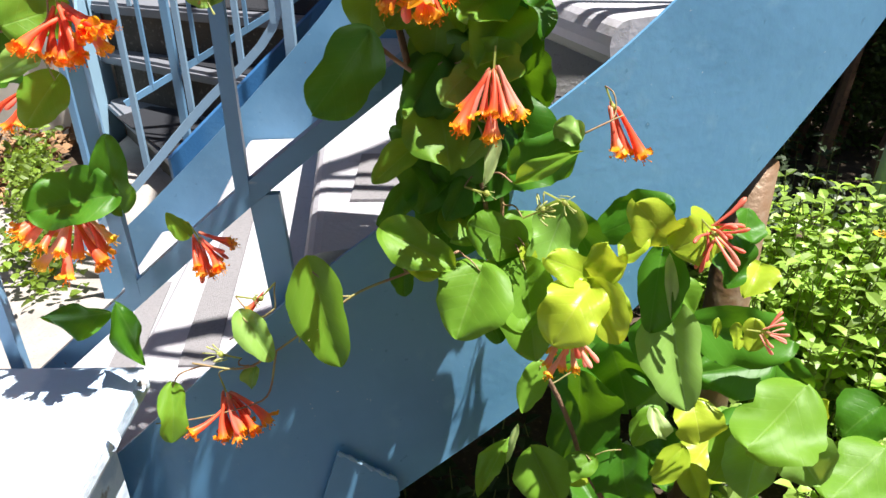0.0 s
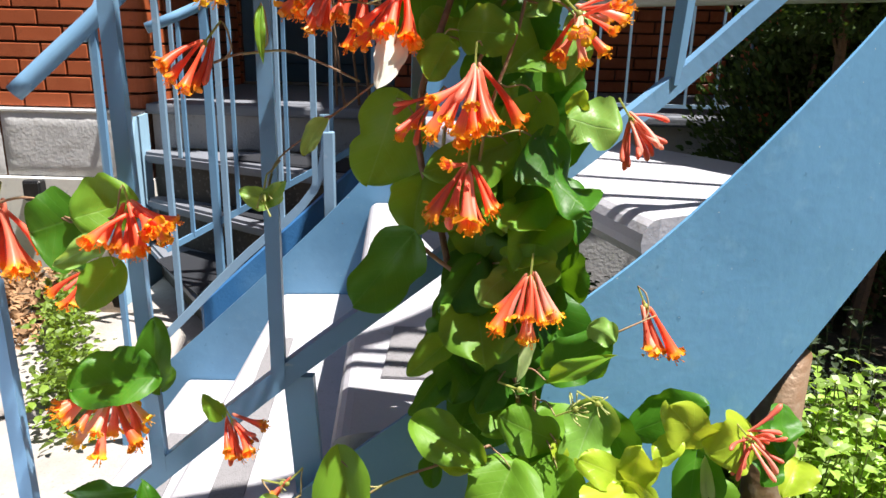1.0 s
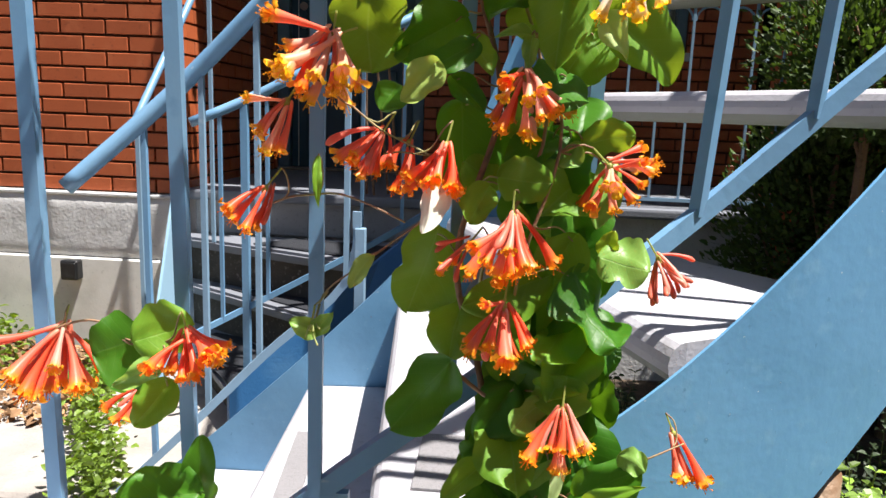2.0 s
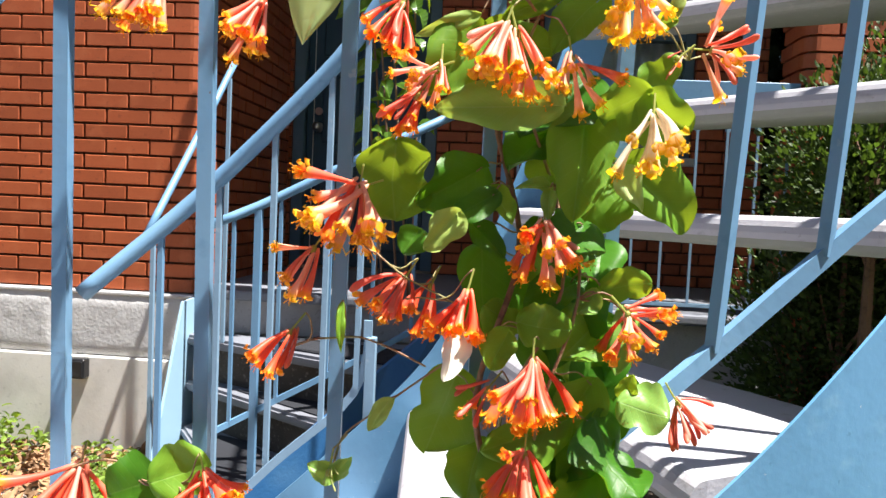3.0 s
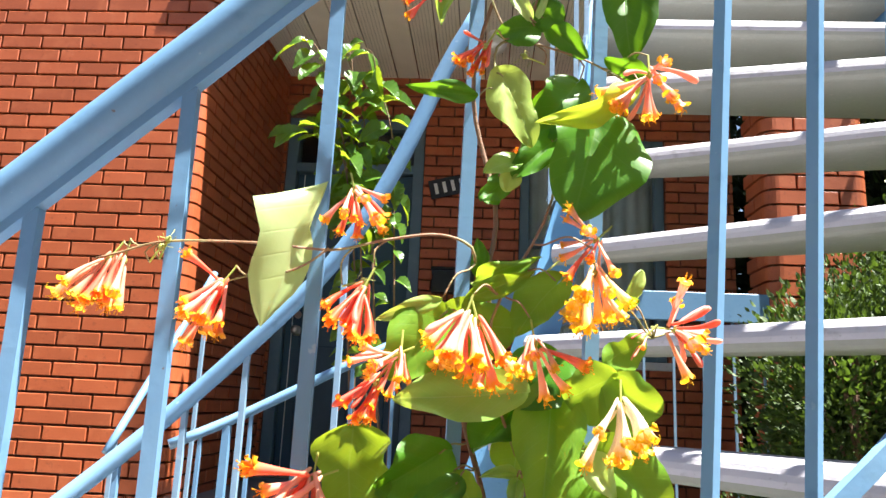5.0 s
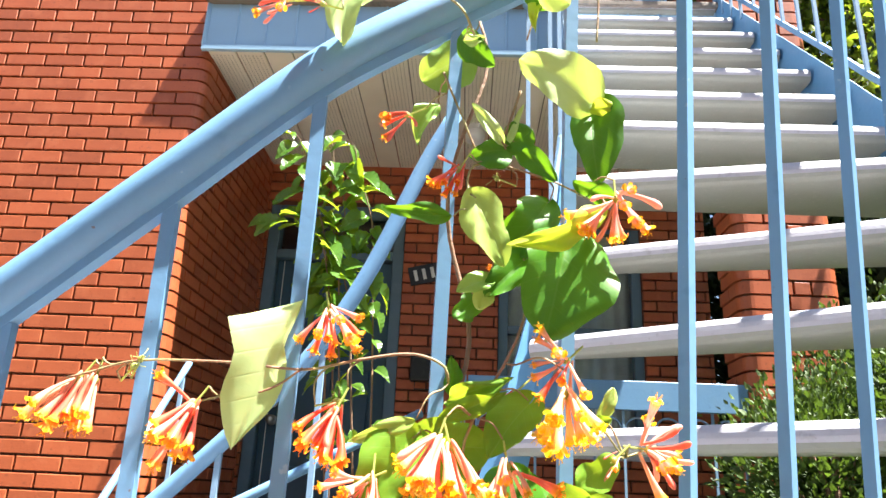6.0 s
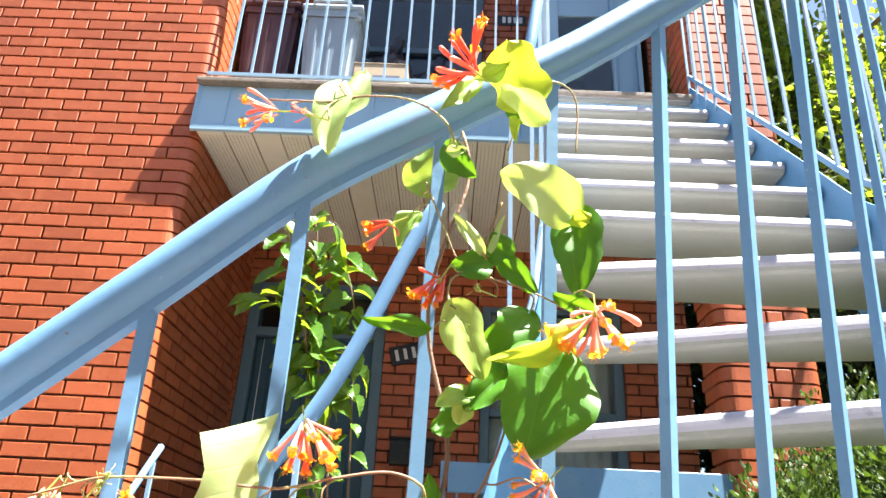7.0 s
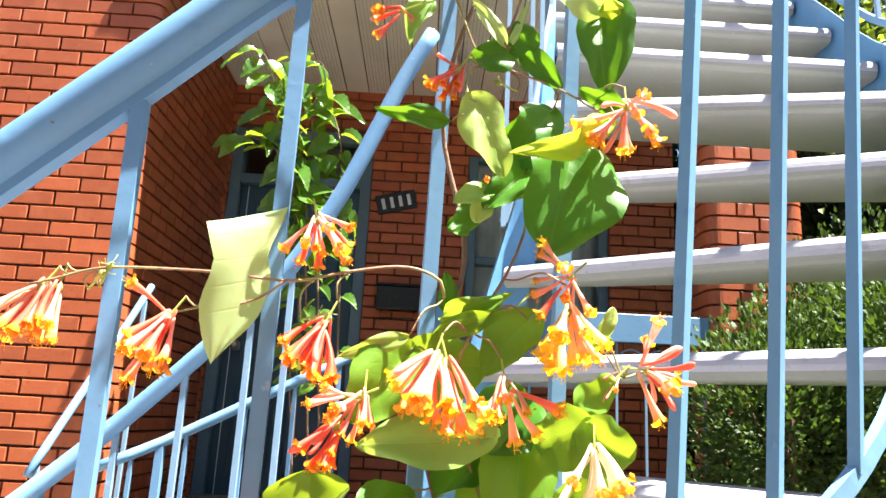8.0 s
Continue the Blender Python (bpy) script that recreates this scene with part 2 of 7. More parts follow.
BUSHSTEM = material("green_stem", (0.17, 0.2, 0.06), 0.6)
CEDAR = material("cedar_spray", (0.06, 0.105, 0.022), 0.6, 0.0, (), 0.0, 40, 0.0, 0.0, 0.4, 0.25)
TREELEAF = material("tree_leaf", (0.2, 0.28, 0.05), 0.5, 0.0, (), 0.0, 40, 0.0, 0.0, 0.5, 0.45)
# Leaf green darkened to near black, standing in for deep shade.
DARKLEAF = material("shade_darkened_leaf", (0.027, 0.05, 0.016), 0.6, 0.0, (), 0.0, 40, 0.0, 0.0, 0.3, 0.2)
LITTER = material("dry_leaf_litter", (0.3, 0.17, 0.085), 0.85, 0.0, (), 0.0, 40, 0.0, 0.0, 0.4)
YELLOWFLOWER = material("yellow_petals", (0.85, 0.5, 0.02), 0.5)


def flower_material(name, base, tube_colour, throat, lobe):
    """A trumpet flower one unit long along its own z: base, tube, throat and lobes shade into one another, with fine lengthwise streaks."""
    m = bpy.data.materials.new(name)
    m.use_nodes = True
    t = m.node_tree
    b = t.nodes["Principled BSDF"]
    coord = t.nodes.new("ShaderNodeTexCoord").outputs["Object"]
    xyz = t.nodes.new("ShaderNodeSeparateXYZ")
    t.links.new(coord, xyz.inputs[0])
    wob = t.nodes.new("ShaderNodeTexNoise")
    wob.inputs["Scale"].default_value, wob.inputs["Detail"].default_value = 9.0, 3.0
    t.links.new(coord, wob.inputs["Vector"])
    along_z = t.nodes.new("ShaderNodeMath")
    along_z.operation = "MULTIPLY_ADD"
    t.links.new(wob.outputs["Fac"], along_z.inputs[0])
    along_z.inputs[1].default_value = 0.22
    shift = t.nodes.new("ShaderNodeMath")
    shift.operation = "SUBTRACT"
    t.links.new(xyz.outputs[2], shift.inputs[0])
    shift.inputs[1].default_value = 0.11
    t.links.new(shift.outputs[0], along_z.inputs[2])
    ramp = t.nodes.new("ShaderNodeValToRGB")
    stops = ramp.color_ramp.elements
    stops[0].position, stops[0].color = 0.02, (*base, 1)
    stops[1].position, stops[1].color = 1.0, (*lobe, 1)
    for pos, c in ((0.2, tube_colour), (0.74, tube_colour), (0.86, throat), (0.94, lobe)):
        e = stops.new(pos)
        e.color = (*c, 1)
    t.links.new(along_z.outputs[0], ramp.inputs[0])
    streak = t.nodes.new("ShaderNodeTexNoise")
    streak.inputs["Scale"].default_value, streak.inputs["Detail"].default_value = 26.0, 4.0
    squeeze = t.nodes.new("ShaderNodeMapping")
    squeeze.inputs["Scale"].default_value = (1.0, 1.0, 0.12)
    t.links.new(coord, squeeze.inputs["Vector"])
    t.links.new(squeeze.outputs[0], streak.inputs["Vector"])
    val = t.nodes.new("ShaderNodeMapRange")
    val.inputs["To Min"].default_value, val.inputs["To Max"].default_value = 0.82, 1.38
    t.links.new(streak.outputs["Fac"], val.inputs["Value"])
    rnd = t.nodes.new("ShaderNodeMapRange")
    rnd.inputs["To Min"].default_value, rnd.inputs["To Max"].default_value = 0.8, 1.14
    t.links.new(t.nodes.new("ShaderNodeObjectInfo").outputs["Random"], rnd.inputs["Value"])
    both = t.nodes.new("ShaderNodeMath")
    both.operation = "MULTIPLY"
    t.links.new(val.outputs[0], both.inputs[0])
    t.links.new(rnd.outputs[0], both.inputs[1])
    hsv = t.nodes.new("ShaderNodeHueSaturation")
    t.links.new(both.outputs[0], hsv.inputs["Value"])
    t.links.new(ramp.outputs[0], hsv.inputs["Color"])
    t.links.new(hsv.outputs[0], b.inputs["Base Color"])
    b.inputs["Roughness"].default_value = 0.4
    b.inputs["Specular IOR Level"].default_value = 0.4
    tr = t.nodes.new("ShaderNodeBsdfTranslucent")
    t.links.new(hsv.outputs[0], tr.inputs["Color"])
    mx = t.nodes.new("ShaderNodeMixShader")
    mx.inputs[0].default_value = 0.38
    t.links.new(b.outputs[0], mx.inputs[1])
    t.links.new(tr.outputs[0], mx.inputs[2])
    t.links.new(mx.outputs[0], t.nodes["Material Output"].inputs["Surface"])
    return m


FLOWERS = {
    "coral": flower_material("coral_trumpet", (0.84, 0.25, 0.14), (0.88, 0.13, 0.055), (0.93, 0.2, 0.03), (0.95, 0.34, 0.015)),
    "rose": flower_material("rose_trumpet", (0.84, 0.34, 0.22), (0.88, 0.2, 0.12), (0.93, 0.27, 0.06), (0.95, 0.42, 0.015)),
    "pink": flower_material("pink_trumpet", (0.88, 0.5, 0.38), (0.9, 0.42, 0.32), (0.93, 0.4, 0.15), (0.95, 0.48, 0.015)),
    "amber": flower_material("peach_trumpet", (0.9, 0.56, 0.36), (0.93, 0.5, 0.34), (0.94, 0.5, 0.14), (0.95, 0.56, 0.012)),
    "gold": flower_material("golden_trumpet", (0.93, 0.72, 0.38), (0.94, 0.66, 0.3), (0.95, 0.62, 0.12), (0.96, 0.64, 0.015)),
    "white": flower_material("cream_trumpet", (0.94, 0.84, 0.6), (0.95, 0.84, 0.68), (0.95, 0.72, 0.3), (0.96, 0.58, 0.015)),
    "bud": flower_material("pink_bud", (0.8, 0.45, 0.3), (0.88, 0.38, 0.29), (0.9, 0.4, 0.3), (0.9, 0.45, 0.34)),
    "coralbud": flower_material("coral_bud", (0.7, 0.26, 0.16), (0.8, 0.19, 0.13), (0.82, 0.2, 0.13), (0.85, 0.26, 0.17)),
    "green": flower_material("green_bud", (0.4, 0.46, 0.16), (0.5, 0.53, 0.2), (0.56, 0.55, 0.2), (0.6, 0.56, 0.22)),
}


def glass_material(name, tint, rough=0.02):
    m = bpy.data.materials.new(name)
    m.use_nodes = True
    b = m.node_tree.nodes["Principled BSDF"]
    b.inputs["Base Color"].default_value = (*tint, 1)
    b.inputs["Roughness"].default_value, b.inputs["Transmission Weight"].default_value = rough, 1.0
    b.inputs["IOR"].default_value = 1.45
    return m


GLASS = glass_material("window_glass", (0.8, 0.88, 0.88))


# ---- mesh helpers ----
def link_mesh(name, bm, mat, smooth=False):
    me = bpy.data.meshes.new(name)
    bmesh.ops.recalc_face_normals(bm, faces=bm.faces)
    bm.to_mesh(me)
    bm.free()
    if mat:
        me.materials.append(mat)
    if smooth:
        for p in me.polygons:
            p.use_smooth = True
    return me


def part(name, bm, mat, parent=None, label="", smooth=False):
    ob = new(name, link_mesh(name, bm, mat, smooth) if isinstance(bm, bmesh.types.BMesh) else bm)
    ob.parent = parent
    if label:
        ob["label"] = label
    return ob


def thing(name, label, category, group="", kind="", at=(0, 0, 0)):
    ob = new(name)
    ob.location = at
    ob.empty_display_size = 0.05
    return tagged(ob, label, category, group, kind)


def box(x0, x1, y0, y1, z0, z1, bevel=0.0, bm=None, seg=1):
    own = bm is None
    bm = bm or bmesh.new()
    r = bmesh.ops.create_cube(bm, size=1.0)
    bmesh.ops.transform(bm, verts=r["verts"], matrix=Matrix.Translation(((x0 + x1) / 2, (y0 + y1) / 2, (z0 + z1) / 2)) @ Matrix.Diagonal((x1 - x0, y1 - y0, z1 - z0, 1)))
    if bevel and own:
        bmesh.ops.bevel(bm, geom=bm.edges[:], offset=bevel, segments=seg, affect="EDGES", profile=0.6)
    return bm


def loft(rings, closed=True, caps=True, bm=None):
    """Quads between rings of equally many points."""
    bm = bm or bmesh.new()
    vs = [[bm.verts.new(p) for p in ring] for ring in rings]
    n = len(vs[0])
    for a, b in zip(vs, vs[1:]):
        for i in range(n if closed else n - 1):
            j = (i + 1) % n
            bm.faces.new((a[i], a[j], b[j], b[i]))
    if caps and closed and n > 2:
        bm.faces.new(vs[0][::-1])
        bm.faces.new(vs[-1])
    return bm


def tube(points, radius, sides=10, bm=None, taper=1.0, wobble=0.0):
    """A round bar along points."""
    pts = [Vector(p) for p in points]
    rings = []
    side = None
    for i, p in enumerate(pts):
        d = (pts[min(i + 1, len(pts) - 1)] - pts[max(i - 1, 0)]).normalized()
        if side is None:
            side = d.orthogonal().normalized()
        side = (side - d * side.dot(d)).normalized()
        up = d.cross(side)
        r = radius * (1 + (taper - 1) * i / max(1, len(pts) - 1)) * (1 + wobble * math.sin(i * 2.3))
        rings.append([p + side * (r * math.cos(a)) + up * (r * math.sin(a)) for a in (2 * math.pi * k / sides for k in range(sides))])
    return loft(rings, bm=bm)


def bar(points, wide, high, bm=None, spin=0.0):
    """A rectangular bar along points, its width level."""
    pts = [Vector(p) for p in points]
    rings = []
    for i, p in enumerate(pts):
        d = (pts[min(i + 1, len(pts) - 1)] - pts[max(i - 1, 0)]).normalized()
        side = d.cross(Vector((0, 0, 1)))
        side = Vector((math.cos(spin), math.sin(spin), 0)) if side.length < 1e-3 else side.normalized()
        up = side.cross(d).normalized()
        rings.append([p + side * (wide / 2 * a) + up * (high / 2 * b) for a, b in ((-1, -1), (1, -1), (1, 1), (-1, 1))])
    return loft(rings, bm=bm)


def spline(points, step=0.04):
    """A smooth line through points, cut in even steps."""
    pts = [Vector(p) for p in points]
    pts = [2 * pts[0] - pts[1]] + pts + [2 * pts[-1] - pts[-2]]
    fine = []
    for a, b, c, d in zip(pts, pts[1:], pts[2:], pts[3:]):
        n = max(2, int((c - b).length / step * 3))
        for k in range(n):
            u = k / n
            fine.append(0.5 * (2 * b + (c - a) * u + (2 * a - 5 * b + 4 * c - d) * u * u + (3 * b - a - 3 * c + d) * u ** 3))
    fine.append(pts[-2])
    out = [fine[0]]
    for q in fine[1:]:
        if (q - out[-1]).length >= step:
            out.append(q)
    if (out[-1] - fine[-1]).length > step * 0.4:
        out.append(fine[-1])
    return out


# ---- ground ----
Y_WALL, X_CORNER, Z_PLINTH, COURSE, BRICK_L = 2.40, -0.95, 0.75, 0.0677, 0.203
Y_BACK, Z_PORCH, Z_SOFFIT, Z_FLOOR = 3.70, 0.78, 3.35, 3.65


def ground_sheet():
    bm = bmesh.new()
    marks = [-400, -60, -12, -6] + [-4 + 0.25 * i for i in range(33)] + [6, 12, 60, 400]
    grid = [[bm.verts.new((x, y, 0.012 * noise.noise((x * 1.7, y * 1.7, 0)) if abs(x) < 5 and abs(y) < 5 else -0.02)) for y in marks] for x in marks]
    for a, b in zip(grid, grid[1:]):
        for i in range(len(marks) - 1):
            bm.faces.new((a[i], b[i], b[i + 1], a[i + 1]))
    return bm


tagged(part("ground", ground_sheet(), SOIL, smooth=True), "bare brown garden soil with dry litter", "ground", kind="structure")

path = thing("pavement", "worn pale concrete path slabs in front of the house", "path", kind="structure")
for i, (x0, x1, y0, y1) in enumerate([(-1.28, -0.32, 0.35, 1.06), (-1.3, -0.3, 1.075, 1.85), (-2.0, -1.3, 0.37, 1.05), (-2.02, -1.315, 1.065, 1.84), (-0.9, 0.5, 1.86, 2.4), (-1.3, -0.31, -0.4, 0.335)]):
    part("slab", box(x0, x1, y0, y1, -0.05, 0.035 + 0.004 * (i % 3), 0.012), SLAB, path)


# ---- brickwork, built by courses ----
def brick_mesh(w, d=0.05, h=COURSE - 0.011):
    bm = box(-w / 2, w / 2, 0, d, 0, h)
    front = [e for e in bm.edges if all(v.co.y < 1e-4 for v in e.verts)]
    bmesh.ops.bevel(bm, geom=front, offset=0.0025, segments=1, affect="EDGES")
    return link_mesh("brick", bm, BRICK)


def corner_mesh(a, b, h=COURSE - 0.011, r=0.062):
    """A bull-nosed corner brick: a along the front, b along the return; the corner at the origin, front facing -y, return facing +x."""
    prof = [(-a, 0.0)] + [(-r + r * math.sin(t), r - r * math.cos(t)) for t in (math.pi / 2 * k / 6 for k in range(7))] + [(0.0, b), (-0.045, b), (-0.045, 0.045), (-a, 0.045)]
    bm = loft([[(x, y, 0) for x, y in prof], [(x, y, h) for x, y in prof]], caps=False)
    for z, flip in ((0, True), (h, False)):
        ring = [v for v in bm.verts if abs(v.co.z - z) < 1e-6]
        ring = [min(ring, key=lambda v, p=p: (v.co.x - p[0]) ** 2 + (v.co.y - p[1]) ** 2) for p in prof]
        n = len(ring)
        # the two arms of the L
        for i in range(n // 2):
            k, l = i, n - 1 - i
            if l - k <= 1:
                break
            quad = [ring[k], ring[k + 1], ring[l - 1], ring[l]]
            quad = list(dict.fromkeys(quad))
            if len(quad) > 2:
                try:
                    bm.faces.new(quad if flip else quad[::-1])
                except ValueError:
                    pass
    return link_mesh("corner_brick", bm, BRICK)


MESHES = {}


def shared_brick(w):
    key = round(w, 3)
    if key not in MESHES:
        MESHES[key] = brick_mesh(key)
    return MESHES[key]


def rest_of_bricks(name, places, parent):
    """Many bricks as one mesh: (matrix, width)."""
    verts, faces = [], []
    for m, w in places:
        me = shared_brick(w)
        base = len(verts)
        verts += [tuple(m @ v.co) for v in me.vertices]
        faces += [tuple(base + i for i in p.vertices) for p in me.polygons]
    me = bpy.data.meshes.new(name)
    me.from_pydata(verts, [], faces)
    me.materials.append(BRICK)
    return tagged(part(name, me, BRICK, parent), kind="stuff")


def courses(parent, origin, along, out, length, z0, rows, start_even, start_odd, holes=(), keep=lambda u, z: True, limit=300, lead=True):
    """Rows of bricks on a face: origin at its start, along and out unit directions. holes: (u0, u1, z0, z1)."""
    rot = Matrix((along, -out, Vector((0, 0, 1)))).transposed().to_4x4()
    parts, rest = [], []
    for r in range(rows):
        z = z0 + r * COURSE + 0.0055
        u = start_even if r % 2 == 0 else start_odd
        edges = [0.0] if u > 0.03 and lead else []
        while u < length - 0.02:
            edges.append(u)
            u += BRICK_L
        edges.append(length)
        pieces = []
        for a, b in zip(edges, edges[1:]):
            spans = [(a, b)]
            for h0, h1, hz0, hz1 in holes:
                if hz0 - 0.02 < z + 0.03 < hz1 + 0.0:
                    cut = []
                    for p, q in spans:
                        if q <= h0 or p >= h1:
                            cut.append((p, q))
                        else:
                            if p < h0 - 0.02:
                                cut.append((p, h0))
                            if q > h1 + 0.02:
                                cut.append((h1, q))
                    spans = cut
            pieces += spans
        for a, b in pieces:
            w = b - a - 0.010
            if w < 0.012:
                continue
            jut = 0.0012 * math.sin(r * 12.9898 + a * 78.233 * 4)
            m = Matrix.Translation(origin + along * ((a + b) / 2) + out * (0.010 + jut) + Vector((0, 0, z))) @ rot
            (parts if keep((a + b) / 2, z) and len(parts) < limit else rest).append((m, round(w, 3)))
    for m, w in parts:
        ob = part("brick", shared_brick(w), BRICK, parent)
        ob.matrix_local = m
    if rest:
        rest_of_bricks("brickwork", rest, parent)


X, Yv = Vector((1, 0, 0)), Vector((0, 1, 0))
ROWS_ALL = 92
wall_front = tagged(part("wall_front", box(-5.0, X_CORNER - 0.024, Y_WALL + 0.012, Y_WALL + 0.3, Z_PLINTH, Z_PLINTH + ROWS_ALL * COURSE), MORTAR), "orange-red glazed brick facade with dark recessed joints", "wall", kind="structure")
wall_return = tagged(part("wall_return", box(X_CORNER - 0.30, X_CORNER - 0.012, Y_WALL + 0.3, Y_BACK + 0.3, Z_PLINTH, Z_PLINTH + ROWS_ALL * COURSE), MORTAR), "shaded red brick side wall of the entrance recess", "wall", kind="structure")
wall_back = thing("wall_back", "dark red brick wall behind the porch with a door and a window", "wall", kind="structure")
DOOR = (-0.92, -0.02, Z_PORCH, 3.06)
WINDOW = (0.60, 1.50, 1.55, 2.98)
XR0, XR1, PIER_D, X_END = 1.62, 2.05, 0.26, 1.92


def holed_backing(x0, x1, z0, z1, y0, y1, holes):
    """A wall slab with rectangular openings, as blocks."""
    bm = bmesh.new()
    xs = sorted({x0, x1, *[v for h in holes for v in h[:2]]})
    zs = sorted({z0, z1, *[v for h in holes for v in h[2:]]})
    for a, b in zip(xs, xs[1:]):
        for c, d in zip(zs, zs[1:]):
            if not any(h[0] <= (a + b) / 2 <= h[1] and h[2] <= (c + d) / 2 <= h[3] for h in holes):
                box(a, b, y0, y1, c, d, bm=bm)
    bmesh.ops.remove_doubles(bm, verts=bm.verts, dist=1e-4)
    return bm


UPDOOR = (1.12, 1.82, Z_FLOOR, 5.75)
UPWIN = (-0.55, 0.55, 4.35, 5.75)
part("backing", holed_backing(X_CORNER - 0.012, X_END, 0.0, 7.0, Y_BACK + 0.012, Y_BACK + 0.25, [DOOR, WINDOW, UPDOOR, UPWIN]), MORTAR, wall_back)
wall_right = tagged(part("wall_right", box(XR0 + 0.016, XR1 - 0.016, Y_WALL + 0.012, Y_WALL + PIER_D, 0.0, 7.0), MORTAR), "free-standing red brick pier with rounded corners before the porch", "wall", kind="structure")
tagged(part("roof", box(-5.2, 4.0, Y_WALL - 0.1, 8.0, 7.0, 7.3, 0.02), WOOD), "flat roof edge of the house", "roof", kind="structure")

# facade bricks beside the corner piece
courses(wall_front, Vector((X_CORNER - 0.227, Y_WALL, 0)), -X, -Yv, 3.6, Z_PLINTH, ROWS_ALL, 0.102, 0.0, keep=lambda u, z: u < 0.9 and z < 4.5, lead=False)
courses(wall_return, Vector((X_CORNER, Y_WALL + 0.227, 0)), Yv, X, Y_BACK - Y_WALL - 0.227, Z_PLINTH, 80, 0.0, 0.102, keep=lambda u, z: z < 3.4, lead=False)
LONG, SHORT = corner_mesh(0.231, 0.131), corner_mesh(0.131, 0.231)
for r in range(ROWS_ALL):
    ob = part("corner_brick", SHORT if r % 2 == 0 else LONG, BRICK, wall_front)
    ob.location = (X_CORNER + 0.010, Y_WALL - 0.010, Z_PLINTH + r * COURSE + 0.0055)
    if r % 2 == 0:
        ob2 = part("brick", shared_brick(0.193), BRICK, wall_front)
        ob2.location = (X_CORNER - 0.2275, Y_WALL - 0.010, Z_PLINTH + r * COURSE + 0.0055)
    else:
        ob2 = part("brick", shared_brick(0.193), BRICK, wall_return)
        ob2.rotation_euler = (0, 0, math.pi / 2)
        ob2.location = (X_CORNER + 0.010, Y_WALL + 0.2275, Z_PLINTH + r * COURSE + 0.0055)
# back wall
courses(wall_back, Vector((X_CORNER, Y_BACK, 0)), X, -Yv, X_END - X_CORNER, Z_PORCH, 72, 0.1, 0.2, [(a - X_CORNER, b - X_CORNER, c, d) for a, b, c, d in (DOOR, WINDOW, UPDOOR, UPWIN)], keep=lambda u, z: z < 3.36 and 0.85 < u < 2.6)
# right pier: corner bricks in alternating bond, closers on the front, the left face
PIER_Z0 = 0.0677 * 2


def pier_corner(x, flip):
    """Bull-nosed corner bricks up one edge of the pier, long and short by turns."""
    verts, faces = [], []
    for r in range(100):
        me = LONG if (r % 2 == 0) == flip else SHORT
        base = len(verts)
        verts += [((-v.co.x if flip else v.co.x) + x, v.co.y + Y_WALL - 0.010, v.co.z + PIER_Z0 + r * COURSE + 0.0055) for v in me.vertices]
        faces += [tuple(base + i for i in (p.vertices if not flip else reversed(p.vertices))) for p in me.polygons]
    me = bpy.data.meshes.new("rounded_bricks")
    me.from_pydata(verts, [], faces)
    me.materials.append(BRICK)
    tagged(part("rounded_bricks", me, BRICK, wall_right), kind="stuff")


pier_corner(XR0 - 0.010, True)
pier_corner(XR1 + 0.010, False)
for r in range(14, 74):
    closer = part("brick", shared_brick(XR1 - XR0 - 0.362), BRICK, wall_right)
    closer.location = ((XR0 + XR1) / 2 + (0.05 if r % 2 == 0 else -0.05), Y_WALL - 0.01, PIER_Z0 + r * COURSE + 0.0055)
for r in range(100):
    if r % 2 == 0:
        for x, side in ((XR0 - 0.010, -1), (XR1 + 0.010, 1)):
            closer = part("brick", shared_brick(PIER_D - 0.135), BRICK, wall_right)
            closer.rotation_euler = (0, 0, side * math.pi / 2)
            closer.location = (x, Y_WALL + 0.127 + (PIER_D - 0.135) / 2, PIER_Z0 + (r if side < 0 else r + 1) * COURSE + 0.0055)

# foundation: stone band, then painted plaster
plinth = thing("wall_base", "rough grey stone band over a pale painted foundation", "foundation", kind="structure")
for a, b in zip([-5.0, -3.3, -2.35, -1.588, -0.952][:-1], [-3.3, -2.35, -1.588, -0.952]):
    bm = bmesh.new()
    nx, nz = max(2, int((b - a) / 0.02)), 14
    grid = [[None] * (nz + 1) for _ in range(nx + 1)]
    for i in range(nx + 1):
        for j in range(nz + 1):
            u, v = i / nx, j / nz
            x, z = a + 0.004 + (b - a - 0.008) * u, 0.455 + 0.275 * v
            rim = min(u * (b - a), (1 - u) * (b - a), v * 0.275, (1 - v) * 0.275)
            y = Y_WALL - 0.03 - min(1, rim / 0.03) * (0.012 + 0.003 * noise.fractal((x * 26, z * 26, 3.0), 0.8, 2.1, 4))
            grid[i][j] = bm.verts.new((x, y, z))
    for i in range(nx):
        for j in range(nz):
            bm.faces.new((grid[i][j], grid[i + 1][j], grid[i + 1][j + 1], grid[i][j + 1]))
    part("stone", bm, STONE, plinth, smooth=True)
part("stone_backing", box(-5.0, X_CORNER - 0.003, Y_WALL - 0.027, Y_WALL + 0.28, 0.44, 0.73), MORTAR, plinth)
part("ledge", box(-5.0, X_CORNER, Y_WALL - 0.042, Y_WALL + 0.2, 0.73, 0.748, 0.005), STONE, plinth)
part("foundation_render", box(-5.0, X_CORNER + 0.002, Y_WALL - 0.052, Y_WALL + 0.28, -0.1, 0.452, 0.006), RENDER, plinth)
vent = thing("outlet_box", "small black square outlet box on the foundation", "electrical box", at=(-1.45, Y_WALL - 0.05, 0.4))
part("body", box(-0.04, 0.04, -0.05, 0.0, -0.045, 0.045, 0.006), BLACK, vent)
part("lid", box(-0.034, 0.034, -0.056, -0.05, -0.036, 0.036, 0.002), BLACK, vent)

